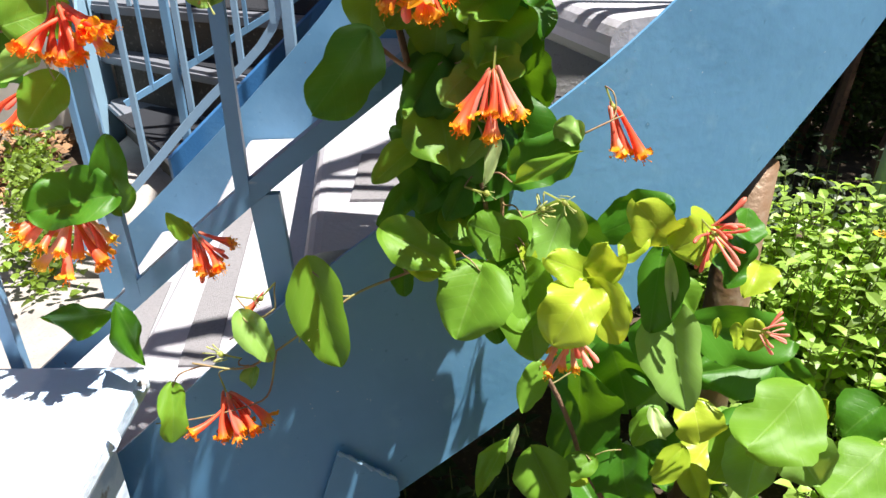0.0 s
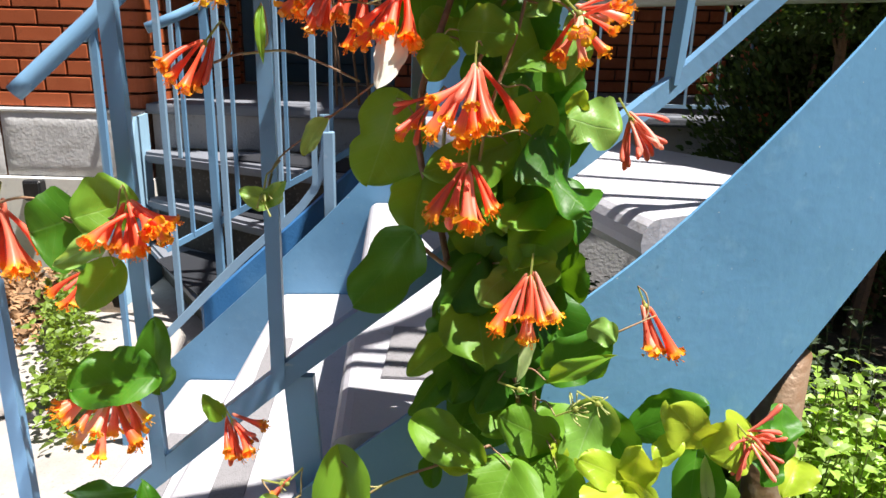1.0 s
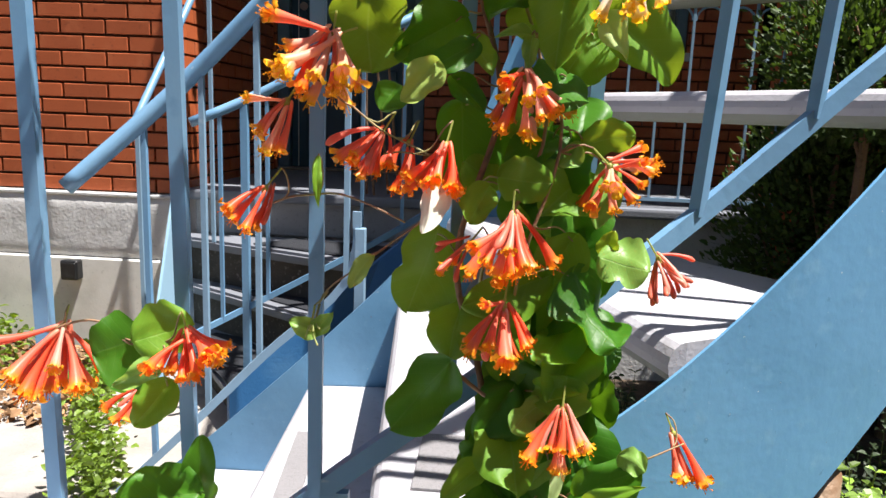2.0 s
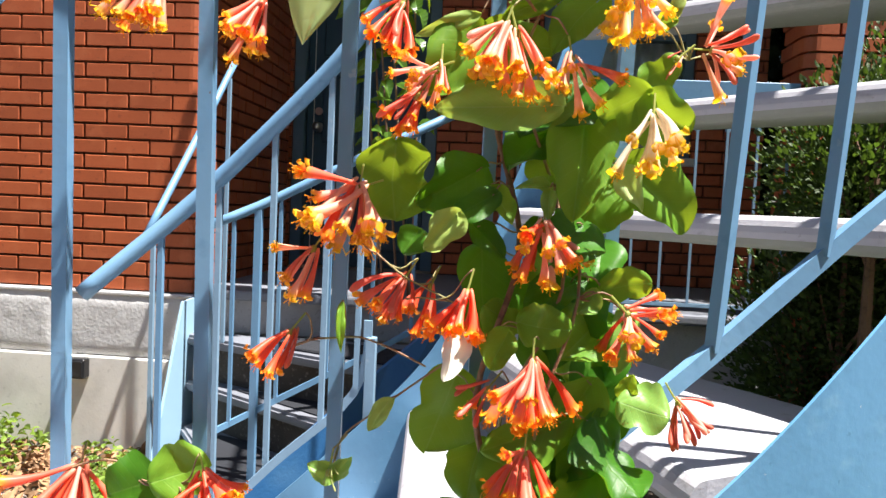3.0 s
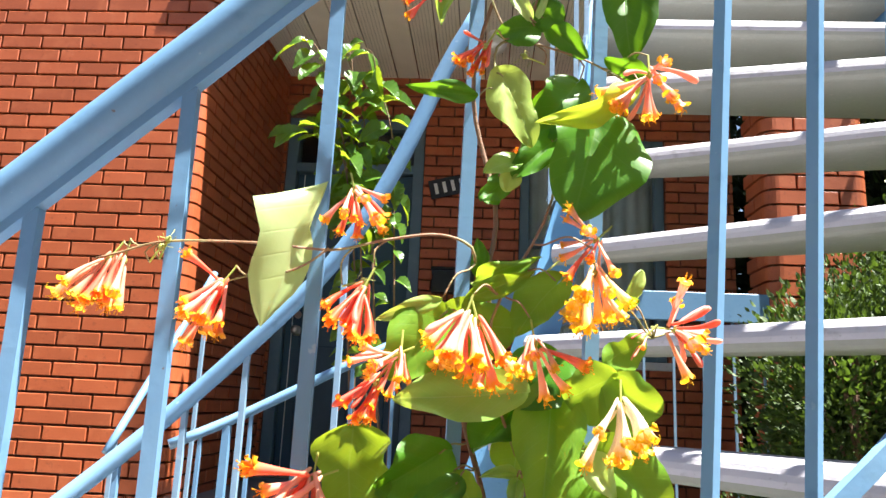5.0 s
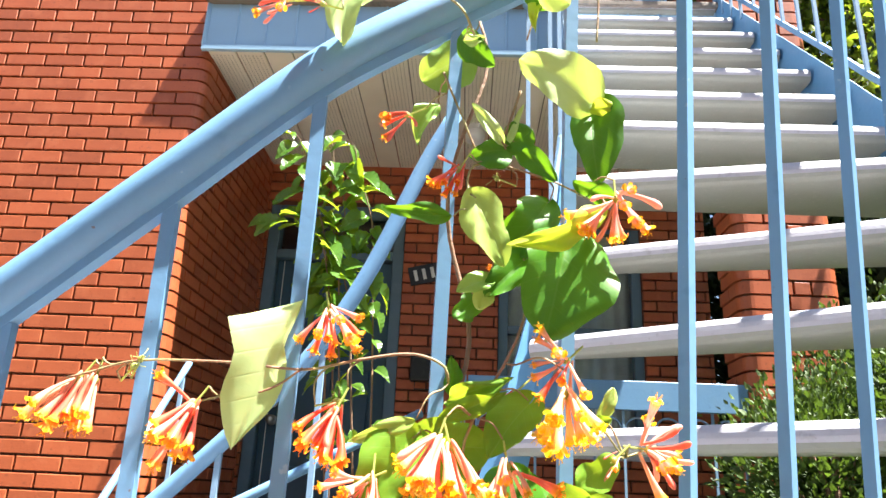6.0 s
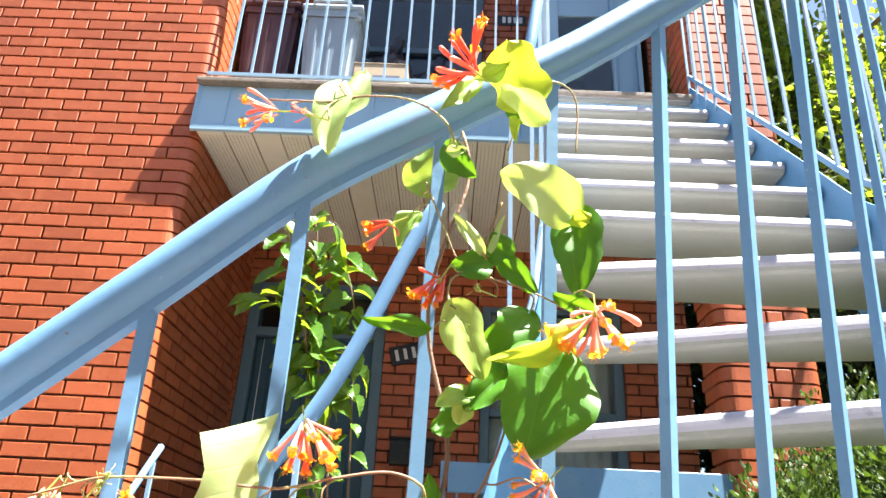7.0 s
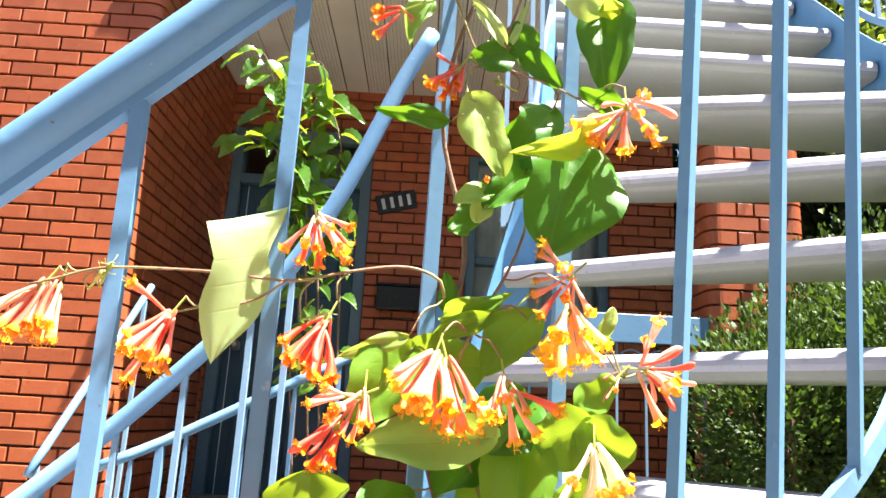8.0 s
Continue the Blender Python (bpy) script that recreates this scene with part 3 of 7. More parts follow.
# ---- porch ----
porch = thing("porch_floor", "grey painted concrete porch floor with worn front edge", "porch", kind="structure")
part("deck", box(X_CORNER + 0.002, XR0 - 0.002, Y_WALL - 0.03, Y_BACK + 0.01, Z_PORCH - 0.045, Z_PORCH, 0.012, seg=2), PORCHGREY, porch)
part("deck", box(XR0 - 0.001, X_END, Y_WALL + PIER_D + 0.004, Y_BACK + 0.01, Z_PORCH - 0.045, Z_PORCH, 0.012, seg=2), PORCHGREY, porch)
part("base", box(XR0 - 0.003, X_END - 0.004, Y_WALL + PIER_D + 0.03, Y_BACK + 0.01, -0.05, Z_PORCH - 0.046), STONE, porch)
part("base", box(X_CORNER + 0.004, XR0 - 0.004, Y_WALL + 0.03, Y_BACK + 0.01, -0.05, Z_PORCH - 0.046), STONE, porch)

steps = thing("porch_steps", "three grey painted porch steps with grit mats, shade in their colours", "steps")
NOSES = [((-0.93, 2.24), (-0.41, 1.50), 0.195), ((-0.93, 2.27), (-0.07, 1.70), 0.39), ((-0.93, 2.285), (0.16, 1.79), 0.585)]
BACKS = [[(-0.04, 1.76), (-0.9, 2.31)], [(0.18, 1.86), (-0.9, 2.33)], [(0.22, 2.36), (-0.935, 2.36)]]
MATS = [[(-0.80, 2.01), (-0.46, 1.59), (-0.345, 1.83), (-0.58, 2.10), (-0.72, 2.15)], [(-0.655, 2.15), (-0.12, 1.79), (-0.03, 1.85), (-0.3, 2.13)], [(-0.56, 2.16), (0.08, 1.89), (0.13, 2.2), (-0.42, 2.33)]]
for (a, b, z), rear, mt in zip(NOSES, BACKS, MATS):
    run = (Vector(b) - Vector(a)).normalized()
    back = Vector((-run.y, run.x))
    prof = [a, b, *rear]
    bm = loft([[(x, y, z - 0.045) for x, y in prof], [(x, y, z) for x, y in prof]])
    bmesh.ops.bevel(bm, geom=[e for e in bm.edges if all((v.co.xy - Vector(a)).dot(back) < 0.01 for v in e.verts) and e.calc_length() > 0.1], offset=0.012, segments=2, affect="EDGES")
    part("step", bm, PORCHGREY, steps, "grey painted wedge-shaped step, shade darkened into its paint")
    foot = [Vector(a) + back * 0.05, Vector(b) + back * 0.05, Vector(b) + back * 0.07, Vector(a) + back * 0.07]
    part("riser", loft([[(p.x, p.y, z - 0.2) for p in foot], [(p.x, p.y, z - 0.046) for p in foot]]), RISER, steps, "brown concrete riser, darkened for the shade under the nosing")
    part("grit_mat", loft([[(x, y, z + 0.001) for x, y in mt], [(x, y, z + 0.006) for x, y in mt]]), MAT, steps, "grit mat on the step, shade darkened into its colour")
part("landing_riser", box(-0.90, 0.2, Y_WALL - 0.005, Y_WALL + 0.028, 0.59, Z_PORCH - 0.047), CONCRETE, steps, "rough grey riser")
for x in (-0.945,):
    prof = [(1.97, 0.0), (1.97, 0.09), (2.04, 0.235), (2.24, 0.736), (2.355, 0.74), (2.355, 0.0)]
    part("side_plate", loft([[(x, y, z) for y, z in prof], [(x + 0.012, y, z) for y, z in prof]]), FASCIA, steps, "light blue steel side plate")
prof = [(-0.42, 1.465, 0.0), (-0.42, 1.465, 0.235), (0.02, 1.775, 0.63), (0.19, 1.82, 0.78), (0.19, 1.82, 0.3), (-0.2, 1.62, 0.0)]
part("side_plate", loft([prof, [(x + 0.011, y - 0.008, z) for x, y, z in prof]]), SHADEDBLUE, steps, "blue steel side plate, shade darkened into its paint")


def step_rail():
    rail = thing("step_railing", "blue round steel handrail beside the porch steps", "railing")
    line = spline([(-0.585, 1.62, 1.085), (-0.40, 1.72, 1.18), (0.0, 1.80, 1.40), (0.25, 1.95, 1.55)], 0.08)
    part("handrail", tube(line, 0.017, 10), PAINT, rail, smooth=True)
    low = [(p.x, p.y, p.z - 0.72) for p in line]
    part("bottom_rail", bar(low, 0.012, 0.02), PAINT, rail)
    for i in range(1, len(line) - 1, 2):
        p = line[i]
        part("baluster", box(p.x - 0.006, p.x + 0.006, p.y - 0.006, p.y + 0.006, p.z - 0.72, p.z - 0.012), PAINT, rail)
    p = line[2]
    part("post", box(p.x - 0.012, p.x + 0.012, p.y - 0.012, p.y + 0.012, 0.0, p.z - 0.012), PAINT, rail)
    left = thing("step_railing", "blue round steel handrail fixed beside the brick wall", "railing")
    line = spline([(-0.82, 1.68, 1.045), (-0.80, 1.8, 1.2), (-0.77, 2.05, 1.5), (-0.745, 2.25, 1.75)], 0.08)
    part("handrail", tube(line, 0.014, 10), PAINT, left, smooth=True)
    for y, z0, z1 in ((1.72, 0.2, 1.09), (2.2, 0.58, 1.68)):
        part("post", box(-0.822 + (y - 1.72) * 0.15, -0.808 + (y - 1.72) * 0.15, y - 0.007, y + 0.007, z0, z1), THIN, left)


step_rail()


def porch_railing():
    rail = thing("porch_railing", "blue porch railing with a wide top board and thin bars", "railing")
    y = Y_WALL + 0.03
    part("top_board", box(0.42, XR0 - 0.004, y - 0.012, y + 0.012, 1.645, 1.77, 0.003), PAINT, rail, "wide blue painted top board")
    part("bottom_rail", box(0.42, XR0 - 0.004, y - 0.006, y + 0.006, Z_PORCH + 0.03, Z_PORCH + 0.045), THIN, rail)
    for i in range(10):
        x = 0.46 + 0.125 * i
        part("baluster", box(x - 0.005, x + 0.005, y - 0.005, y + 0.005, Z_PORCH + 0.045, 1.645), THIN, rail)
        if i < 9:
            arc = [(x + 0.0625 + 0.056 * math.cos(a), y, 1.56 + 0.056 * math.sin(a)) for a in (math.pi * k / 10 for k in range(11))]
            part("scroll", tube(arc, 0.0045, 6), THIN, rail)
    for x in (0.40,):
        part("post", box(x - 0.012, x + 0.012, y - 0.012, y + 0.012, Z_PORCH, 1.77), PAINT, rail)


porch_railing()


# ---- doors and windows behind the porch ----
def door_unit():
    d = thing("door_1", "dark teal panelled front door with a glazed top light", "door", kind="structure")
    x0, x1, z0, z1 = DOOR
    y = Y_BACK + 0.06
    for a, b, c, e in ((x0, x0 + 0.07, z0, z1), (x1 - 0.07, x1, z0, z1), (x0 + 0.07, x1 - 0.07, z1 - 0.07, z1), (x0 + 0.07, x1 - 0.07, 2.69, 2.75)):
        part("door_frame", box(a, b, y - 0.05, y + 0.06, c, e, 0.004), FRAMEPAINT, d)
    part("glass", box(x0 + 0.07, x1 - 0.07, y + 0.02, y + 0.026, 2.75, z1 - 0.07), GLASS, d)
    leaf = part("door_leaf", box(x0 + 0.075, x1 - 0.075, y, y + 0.045, z0 + 0.015, 2.685, 0.003), DOORPAINT, d)
    for c, e in ((0.12, 0.62), (0.78, 1.2), (1.32, 1.8)):
        for a, b in ((x0 + 0.17, (x0 + x1) / 2 - 0.04), ((x0 + x1) / 2 + 0.04, x1 - 0.17)):
            part("panel", box(a, b, y - 0.012, y + 0.002, z0 + c, z0 + e, 0.01), DOORPAINT, leaf)
    knob = bmesh.new()
    bmesh.ops.create_uvsphere(knob, u_segments=16, v_segments=10, radius=0.028, matrix=Matrix.Translation((-0.77, y - 0.055, 1.66)))
    tube([(-0.77, y, 1.66), (-0.77, y - 0.05, 1.66)], 0.012, 10, knob)
    tube([(-0.77, y + 0.001, 1.66), (-0.77, y - 0.008, 1.66)], 0.032, 14, knob)
    part("door_handle", knob, BRASS, leaf, "round nickel door knob", True)
    part("lock", tube([(-0.77, y, 1.76), (-0.77, y - 0.012, 1.76)], 0.024, 14), BRASS, leaf)
    part("edge_strip", box(x0 + 0.115, x0 + 0.119, y - 0.006, y, z0 + 0.02, 2.68), WHITE, leaf)
    part("sill", box(x0, x1, y - 0.09, y + 0.06, z0, z0 + 0.014, 0.004), WOOD, d)


door_unit()


def window_unit(name, x0, x1, z0, z1, y, label, curtain=True):
    w = thing(name, label, "window", kind="structure")
    for a, b, c, e in ((x0, x0 + 0.06, z0, z1), (x1 - 0.06, x1, z0, z1), (x0 + 0.06, x1 - 0.06, z1 - 0.06, z1), (x0 + 0.06, x1 - 0.06, z0, z0 + 0.06), (x0 + 0.06, x1 - 0.06, (z0 + z1) / 2 - 0.025, (z0 + z1) / 2 + 0.025)):
        part("window_frame", box(a, b, y - 0.03, y + 0.04, c, e, 0.004), FRAMEPAINT, w)
    for c, e in ((z0 + 0.06, (z0 + z1) / 2 - 0.025), ((z0 + z1) / 2 + 0.025, z1 - 0.06)):
        pane = part("pane", box(x0 + 0.06, x1 - 0.06, y + 0.01, y + 0.015, c, e), GLASS, w)
        pane.visible_shadow = False
    part("window_sill", box(x0 - 0.03, x1 + 0.03, y - 0.07, y + 0.03, z0 - 0.05, z0 - 0.001, 0.006), STONE, w)
    if curtain:
        n = 60
        bm = loft([[(x0 + 0.02 + (x1 - x0 - 0.04) * i / n, y + 0.08 + 0.012 * math.sin(i * 1.1), z) for i in range(n + 1)] for z in (z0 + 0.02, z1 - 0.02)], closed=False)
        tagged(part("curtain", bm, CURTAIN, smooth=True), "pale pleated curtain hanging behind the window glass", "curtain")


window_unit("window_1", *WINDOW, Y_BACK + 0.05, "slate-framed porch window with a pale curtain behind it")
tagged(part("room_wall", box(-1.3, X_END - 0.02, 6.5, 6.6, 0.0, 7.0), MORTAR), "dark far wall inside the house", "wall", kind="structure")
tagged(part("room_floor", box(-1.3, X_END - 0.02, Y_BACK + 0.25, 6.5, Z_PORCH - 0.1, Z_PORCH), WOOD), "dark wooden floor inside the house", "floor", kind="structure")
tagged(part("room_ceiling", box(-1.3, X_END - 0.02, Y_BACK + 0.25, 6.5, Z_SOFFIT, Z_FLOOR), CONCRETE), "plain ceiling inside the house", "ceiling", kind="structure")
for nm, x in (("room_side", -1.32), ("room_side", X_END - 0.02)):
    tagged(part(nm, box(x, x + 0.02, Y_BACK + 0.25, 6.5, 0, 7.0), MORTAR), "plain side wall inside the house", "wall", kind="structure")

plaque = thing("house_number_plate", "black enamel plate with plain white bars on the brick", "sign", at=(0.148, Y_BACK - 0.016, 2.605))
plaque.rotation_euler = (0, radians(-14), 0)
part("plate", box(-0.125, 0.125, -0.006, 0.004, -0.062, 0.062, 0.003), BLACK, plaque)
for x in (-0.081, -0.027, 0.027, 0.081):
    part("bar", box(x - 0.011, x + 0.011, -0.009, -0.0065, -0.036, 0.036, 0.001), WHITE, plaque, "plain white bar")
mailbox = thing("mailbox", "small dark metal mailbox on the brick beside the door", "mailbox", at=(0.2, Y_BACK - 0.012, 2.0))
part("body", box(-0.13, 0.13, -0.09, 0.0, -0.09, 0.05, 0.012, seg=2), BLACK, mailbox)
part("lid", box(-0.137, 0.137, -0.1, 0.0, 0.05, 0.07, 0.008), BLACK, mailbox)
part("rack", tube([(-0.1, -0.05, -0.09), (-0.1, -0.08, -0.14), (0.1, -0.08, -0.14), (0.1, -0.05, -0.09)], 0.004, 6), BLACK, mailbox)


# ---- balcony over the porch ----
def balcony():
    b = thing("balcony", "balcony with a ribbed pale blue fascia and beige soffit", "balcony", kind="structure")
    x0, x1 = X_CORNER - 0.01, 1.0
    yf = Y_WALL - 0.045
    part("floor_lip", box(x0 - 0.02, XR0, yf - 0.045, Y_WALL + 0.1, Z_FLOOR - 0.03, Z_FLOOR, 0.006), WOOD, b, "weathered wooden floor edge")
    part("floor_boards", box(x0 + 0.03, XR0 - 0.003, Y_WALL + 0.1, Y_BACK + 0.011, Z_FLOOR - 0.035, Z_FLOOR - 0.004), WOOD, b)
    part("floor_boards", box(XR0 - 0.002, X_END, Y_WALL + PIER_D + 0.004, Y_BACK + 0.011, Z_FLOOR - 0.035, Z_FLOOR - 0.004), WOOD, b)
    part("soffit_panel", box(XR0 - 0.002, X_END, Y_WALL + PIER_D + 0.004, Y_BACK - 0.002, Z_SOFFIT - 0.004, Z_SOFFIT + 0.008, 0.003), SOFFIT, b)
    for i in range(17):
        a = x0 + 0.152 * i
        part("fascia_panel", box(a + 0.0015, min(a + 0.1505, XR0), yf, yf + 0.02, Z_SOFFIT, Z_FLOOR - 0.031, 0.002), FASCIA, b)
        part("fascia_rib", tube([(a, yf - 0.001, Z_SOFFIT + 0.004), (a, yf - 0.001, Z_FLOOR - 0.034)], 0.007, 8), FASCIA, b)
    part("fascia_trim", box(x0 - 0.012, XR0, yf - 0.014, yf + 0.01, Z_SOFFIT - 0.012, Z_SOFFIT + 0.02, 0.004), FASCIA, b)
    part("fascia_end", box(x0 - 0.014, x0 - 0.002, yf - 0.014, Y_WALL - 0.004, Z_SOFFIT + 0.02, Z_FLOOR - 0.031, 0.003), FASCIA, b)
    n = 0
    x = X_CORNER + 0.004
    while x < XR0 - 0.05:
        w = min(0.145, XR0 - 0.004 - x)
        part("soffit_panel", box(x, x + w - 0.006, yf + 0.012, Y_BACK - 0.002, Z_SOFFIT - 0.004, Z_SOFFIT + 0.008, 0.003), SOFFIT, b)
        if n % 3 == 1 or n % 3 == 0:
            holes = bmesh.new()
            for i in range(6):
                for j in range(64):
                    px, py = x + 0.018 + 0.02 * i, yf + 0.05 + 0.02 * j
                    r = 0.0035
                    vs = [holes.verts.new((px + r * math.cos(k * math.pi / 2), py + r * math.sin(k * math.pi / 2), Z_SOFFIT - 0.0065)) for k in range(4)]
                    holes.faces.new(vs)
            tagged(part("perforations", holes, BLACK, b), kind="stuff")
        n += 1
        x += 0.145
    lamp = thing("porch_lamp", "small round frosted ceiling lamp under the soffit", "lamp", at=(0.42, 3.1, Z_SOFFIT - 0.004))
    part("base", tube([(0, 0, 0), (0, 0, -0.03)], 0.055, 16), WHITE, lamp)
    globe = bmesh.new()
    bmesh.ops.create_uvsphere(globe, u_segments=16, v_segments=8, radius=0.06, matrix=Matrix.Translation((0, 0, -0.06)))
    part("shade", globe, WHITE, lamp, smooth=True)
    r = thing("balcony_railing", "thin pale blue steel railing along the balcony edge", "railing")
    y = yf + 0.01
    part("bottom_rail", box(X_CORNER, 0.82, y - 0.006, y + 0.006, Z_FLOOR + 0.05, Z_FLOOR + 0.068), THIN, r)
    part("top_rail", box(X_CORNER, 0.82, y - 0.018, y + 0.018, Z_FLOOR + 0.92, Z_FLOOR + 0.945, 0.004), PAINT, r)
    x = X_CORNER + 0.115
    while x < 0.8:
        part("baluster", box(x - 0.006, x + 0.006, y - 0.006, y + 0.006, Z_FLOOR + 0.068, Z_FLOOR + 0.92), THIN, r)
        x += 0.118
    for x in (0.80, 0.84):
        part("post", box(x - 0.011, x + 0.011, y - 0.011, y + 0.011, Z_FLOOR, Z_FLOOR + 0.95), PAINT, r)
    r2 = thing("balcony_railing", "thin pale blue steel railing beside the stair head", "railing")
    for i in range(4):
        part("baluster", box(1.598, 1.61, Y_WALL - 0.05 - 0.1 * i, Y_WALL - 0.038 - 0.1 * i, Z_FLOOR - 0.02 - 0.09 * i, Z_FLOOR + 0.95), THIN, r2)
    part("top_rail", tube([(1.604, Y_WALL - 0.02, Z_FLOOR + 0.95), (1.604, Y_WALL - 0.4, Z_FLOOR + 0.95)], 0.014, 8), PAINT, r2)
    d = thing("door_2", "pale blue balcony door with a dark glass panel", "door", kind="structure")
    yd, zt = 3.2, 5.75
    part("door_frame", box(0.98, 1.06, yd - 0.02, yd + 0.07, Z_FLOOR + 0.002, zt, 0.004), FASCIA, d)
    part("side_panel", box(1.452, XR0 - 0.03, yd, yd + 0.04, Z_FLOOR + 0.002, zt, 0.004), FASCIA, d, "pale blue side panel")
    part("door_frame", box(1.425, 1.45, yd - 0.02, yd + 0.07, Z_FLOOR + 0.002, zt, 0.004), FASCIA, d)
    part("door_frame", box(XR0 - 0.028, XR0 - 0.002, yd - 0.035, yd + 0.07, Z_FLOOR + 0.002, zt, 0.004), FASCIA, d)
    part("cross_rail", box(1.062, 1.423, yd, yd + 0.045, 4.97, 5.04, 0.004), FASCIA, d)
    part("glass", box(1.062, 1.423, yd + 0.018, yd + 0.024, Z_FLOOR + 0.03, 4.969), GLASS, d)
    part("upper_panel", box(1.062, 1.423, yd + 0.012, yd + 0.036, 5.042, zt, 0.003), FASCIA, d)
    part("side_wall", box(0.985, 1.01, yd + 0.072, Y_BACK - 0.002, Z_FLOOR + 0.002, zt, 0.003), FASCIA, d)
    part("vestibule_roof", box(0.98, XR0 - 0.002, yd - 0.03, Y_BACK - 0.002, zt + 0.002, zt + 0.05, 0.004), FASCIA, d)
    window_unit("window_2", *UPWIN, Y_BACK + 0.05, "dark upper window over the balcony", False)


balcony()


# ---- the winding stair ----
H_UP = 0.2236
NOSE_Z = [3.65 - H_UP * k for k in range(12)] + [0.905, 0.70, 0.47, 0.235]
INNER = [(0.85 - 0.025 * k, 2.35 - 0.2036 * k) for k in range(7)] + [(0.66, 1.03), (0.63, 1.0), (0.57, 1.0), (0.51, 0.98), (0.44, 0.98), (0.33, 0.97), (0.22, 0.97), (0.0, 0.95), (-0.25, 0.94)]
OUTER = [(1.605, 2.35 - 0.2036 * k) for k in range(7)] + [(1.57, 0.84), (1.46, 0.64), (1.30, 0.46), (1.14, 0.34), (0.96, 0.22), (0.635, 0.03), (0.32, -0.075), (0.06, -0.105), (-0.22, -0.105)]
stair = thing("staircase", "winding outdoor stair with blue steel stringers and grey painted treads", "staircase")


def tread(k):
    z = NOSE_Z[k]
    a, b = Vector((*INNER[k], 0)), Vector((*OUTER[k], 0))
    c, d = (Vector((*OUTER[k - 1], 0)), Vector((*INNER[k - 1], 0))) if k else (b + Vector((0, 0.12, 0)), a + Vector((0, 0.12, 0)))
    run = (b - a).normalized()
    front = Vector((run.y, -run.x, 0))
    back = (c - d).normalized()
    back = Vector((-back.y, back.x, 0))
    poly = [a + front * 0.022 + run * 0.004, b + front * 0.022 - run * 0.012, c + back * 0.015 - run * 0.012, d + back * 0.015 + run * 0.004]
    thick = 0.052
    # rounded nose: the front edge as a half-round profile
    n0, n1 = poly[0], poly[1]
    r = thick / 2
    prof0, prof1 = [], []
    for i in range(9):
        t = math.pi / 2 - math.pi * i / 8
        off = front * (r * math.cos(t) * 0.8 - r * 0.8) + Vector((0, 0, z - r + r * math.sin(t)))
        prof0.append(n0 + off)
        prof1.append(n1 + off)
    lo = Vector((0, 0, z - thick * 0.86))
    hi = Vector((0, 0, z))
    rings = [[poly[3] + hi] + prof0 + [poly[3] + lo], [poly[2] + hi] + prof1 + [poly[2] + lo]]
    bm = loft(rings)
    bmesh.ops.bevel(bm, geom=[e for e in bm.edges if len(e.link_faces) == 2 and e.calc_face_angle(0) > 1.2], offset=0.0025, segments=1, affect="EDGES")
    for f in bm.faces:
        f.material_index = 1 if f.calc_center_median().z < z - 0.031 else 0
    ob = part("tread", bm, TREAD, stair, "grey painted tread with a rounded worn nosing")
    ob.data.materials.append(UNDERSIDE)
    return ob


for k in range(len(NOSE_Z)):
    tread(k)
for k, lowz in ((13, NOSE_Z[14]), (14, NOSE_Z[15]), (15, 0.0)):
    a, b = Vector((*INNER[k], 0)), Vector((*OUTER[k], 0))
    run = (b - a).normalized()
    back = Vector((-run.y, run.x, 0)) * 0.012
    p = [a + back, b + back - run * 0.012, b + back * 2 - run * 0.012, a + back * 2]
    part("riser", loft([[q + Vector((0, 0, lowz + 0.001)) for q in p], [q + Vector((0, 0, NOSE_Z[k] - 0.047)) for q in p]]), PAINT, stair, "pale blue steel riser")


def grit_strip(x0, x1, y0, y1, z):
    bm = loft([[(x0, y0, z + 0.0008), (x1, y0, z + 0.0008), (x1, y1, z + 0.0008), (x0, y1, z + 0.0008)], [(x0, y0, z + 0.004), (x1, y0, z + 0.004), (x1, y1, z + 0.004), (x0, y1, z + 0.004)]])
    tagged(part("grit_mat", bm, PADGREY), "worn grit pad stuck on a stair tread, lit grey in its colour", "grit mat", "grit pads on the stair")


grit_strip(0.335, 0.455, 0.06, 0.21, NOSE_Z[13])


def slanting_strip(x0, y0, x1, y1, wide, z):
    ring = [(x0 - wide / 2, y0), (x0 + wide / 2, y0), (x1 + wide / 2, y1), (x1 - wide / 2, y1)]
    tagged(part("grit_mat", loft([[(x, y, z + 0.0008) for x, y in ring], [(x, y, z + 0.004) for x, y in ring]]), PADGREY), "long grit pad stuck along a stair tread, lit grey in its colour", "grit mat", "grit pads on the stair")


slanting_strip(0.121, 0.057, 0.054, 0.678, 0.047, NOSE_Z[14])
slanting_strip(-0.11, 0.06, -0.178, 0.678, 0.05, NOSE_Z[15])


OUT_LINE = spline([(-0.40, -0.10, 0.08)] + [(x, y, z) for (x, y), z in zip(OUTER[::-1], NOSE_Z[::-1])], 0.03)
IN_LINE = spline([(-0.45, 0.94, 0.06)] + [(x, y, z) for (x, y), z in zip(INNER[::-1], NOSE_Z[::-1])], 0.03)


def level_normal(line, i):
    d = line[min(i + 1, len(line) - 1)] - line[max(i - 1, 0)]
    d.z = 0
    d.normalize()
    return Vector((d.y, -d.x, 0))


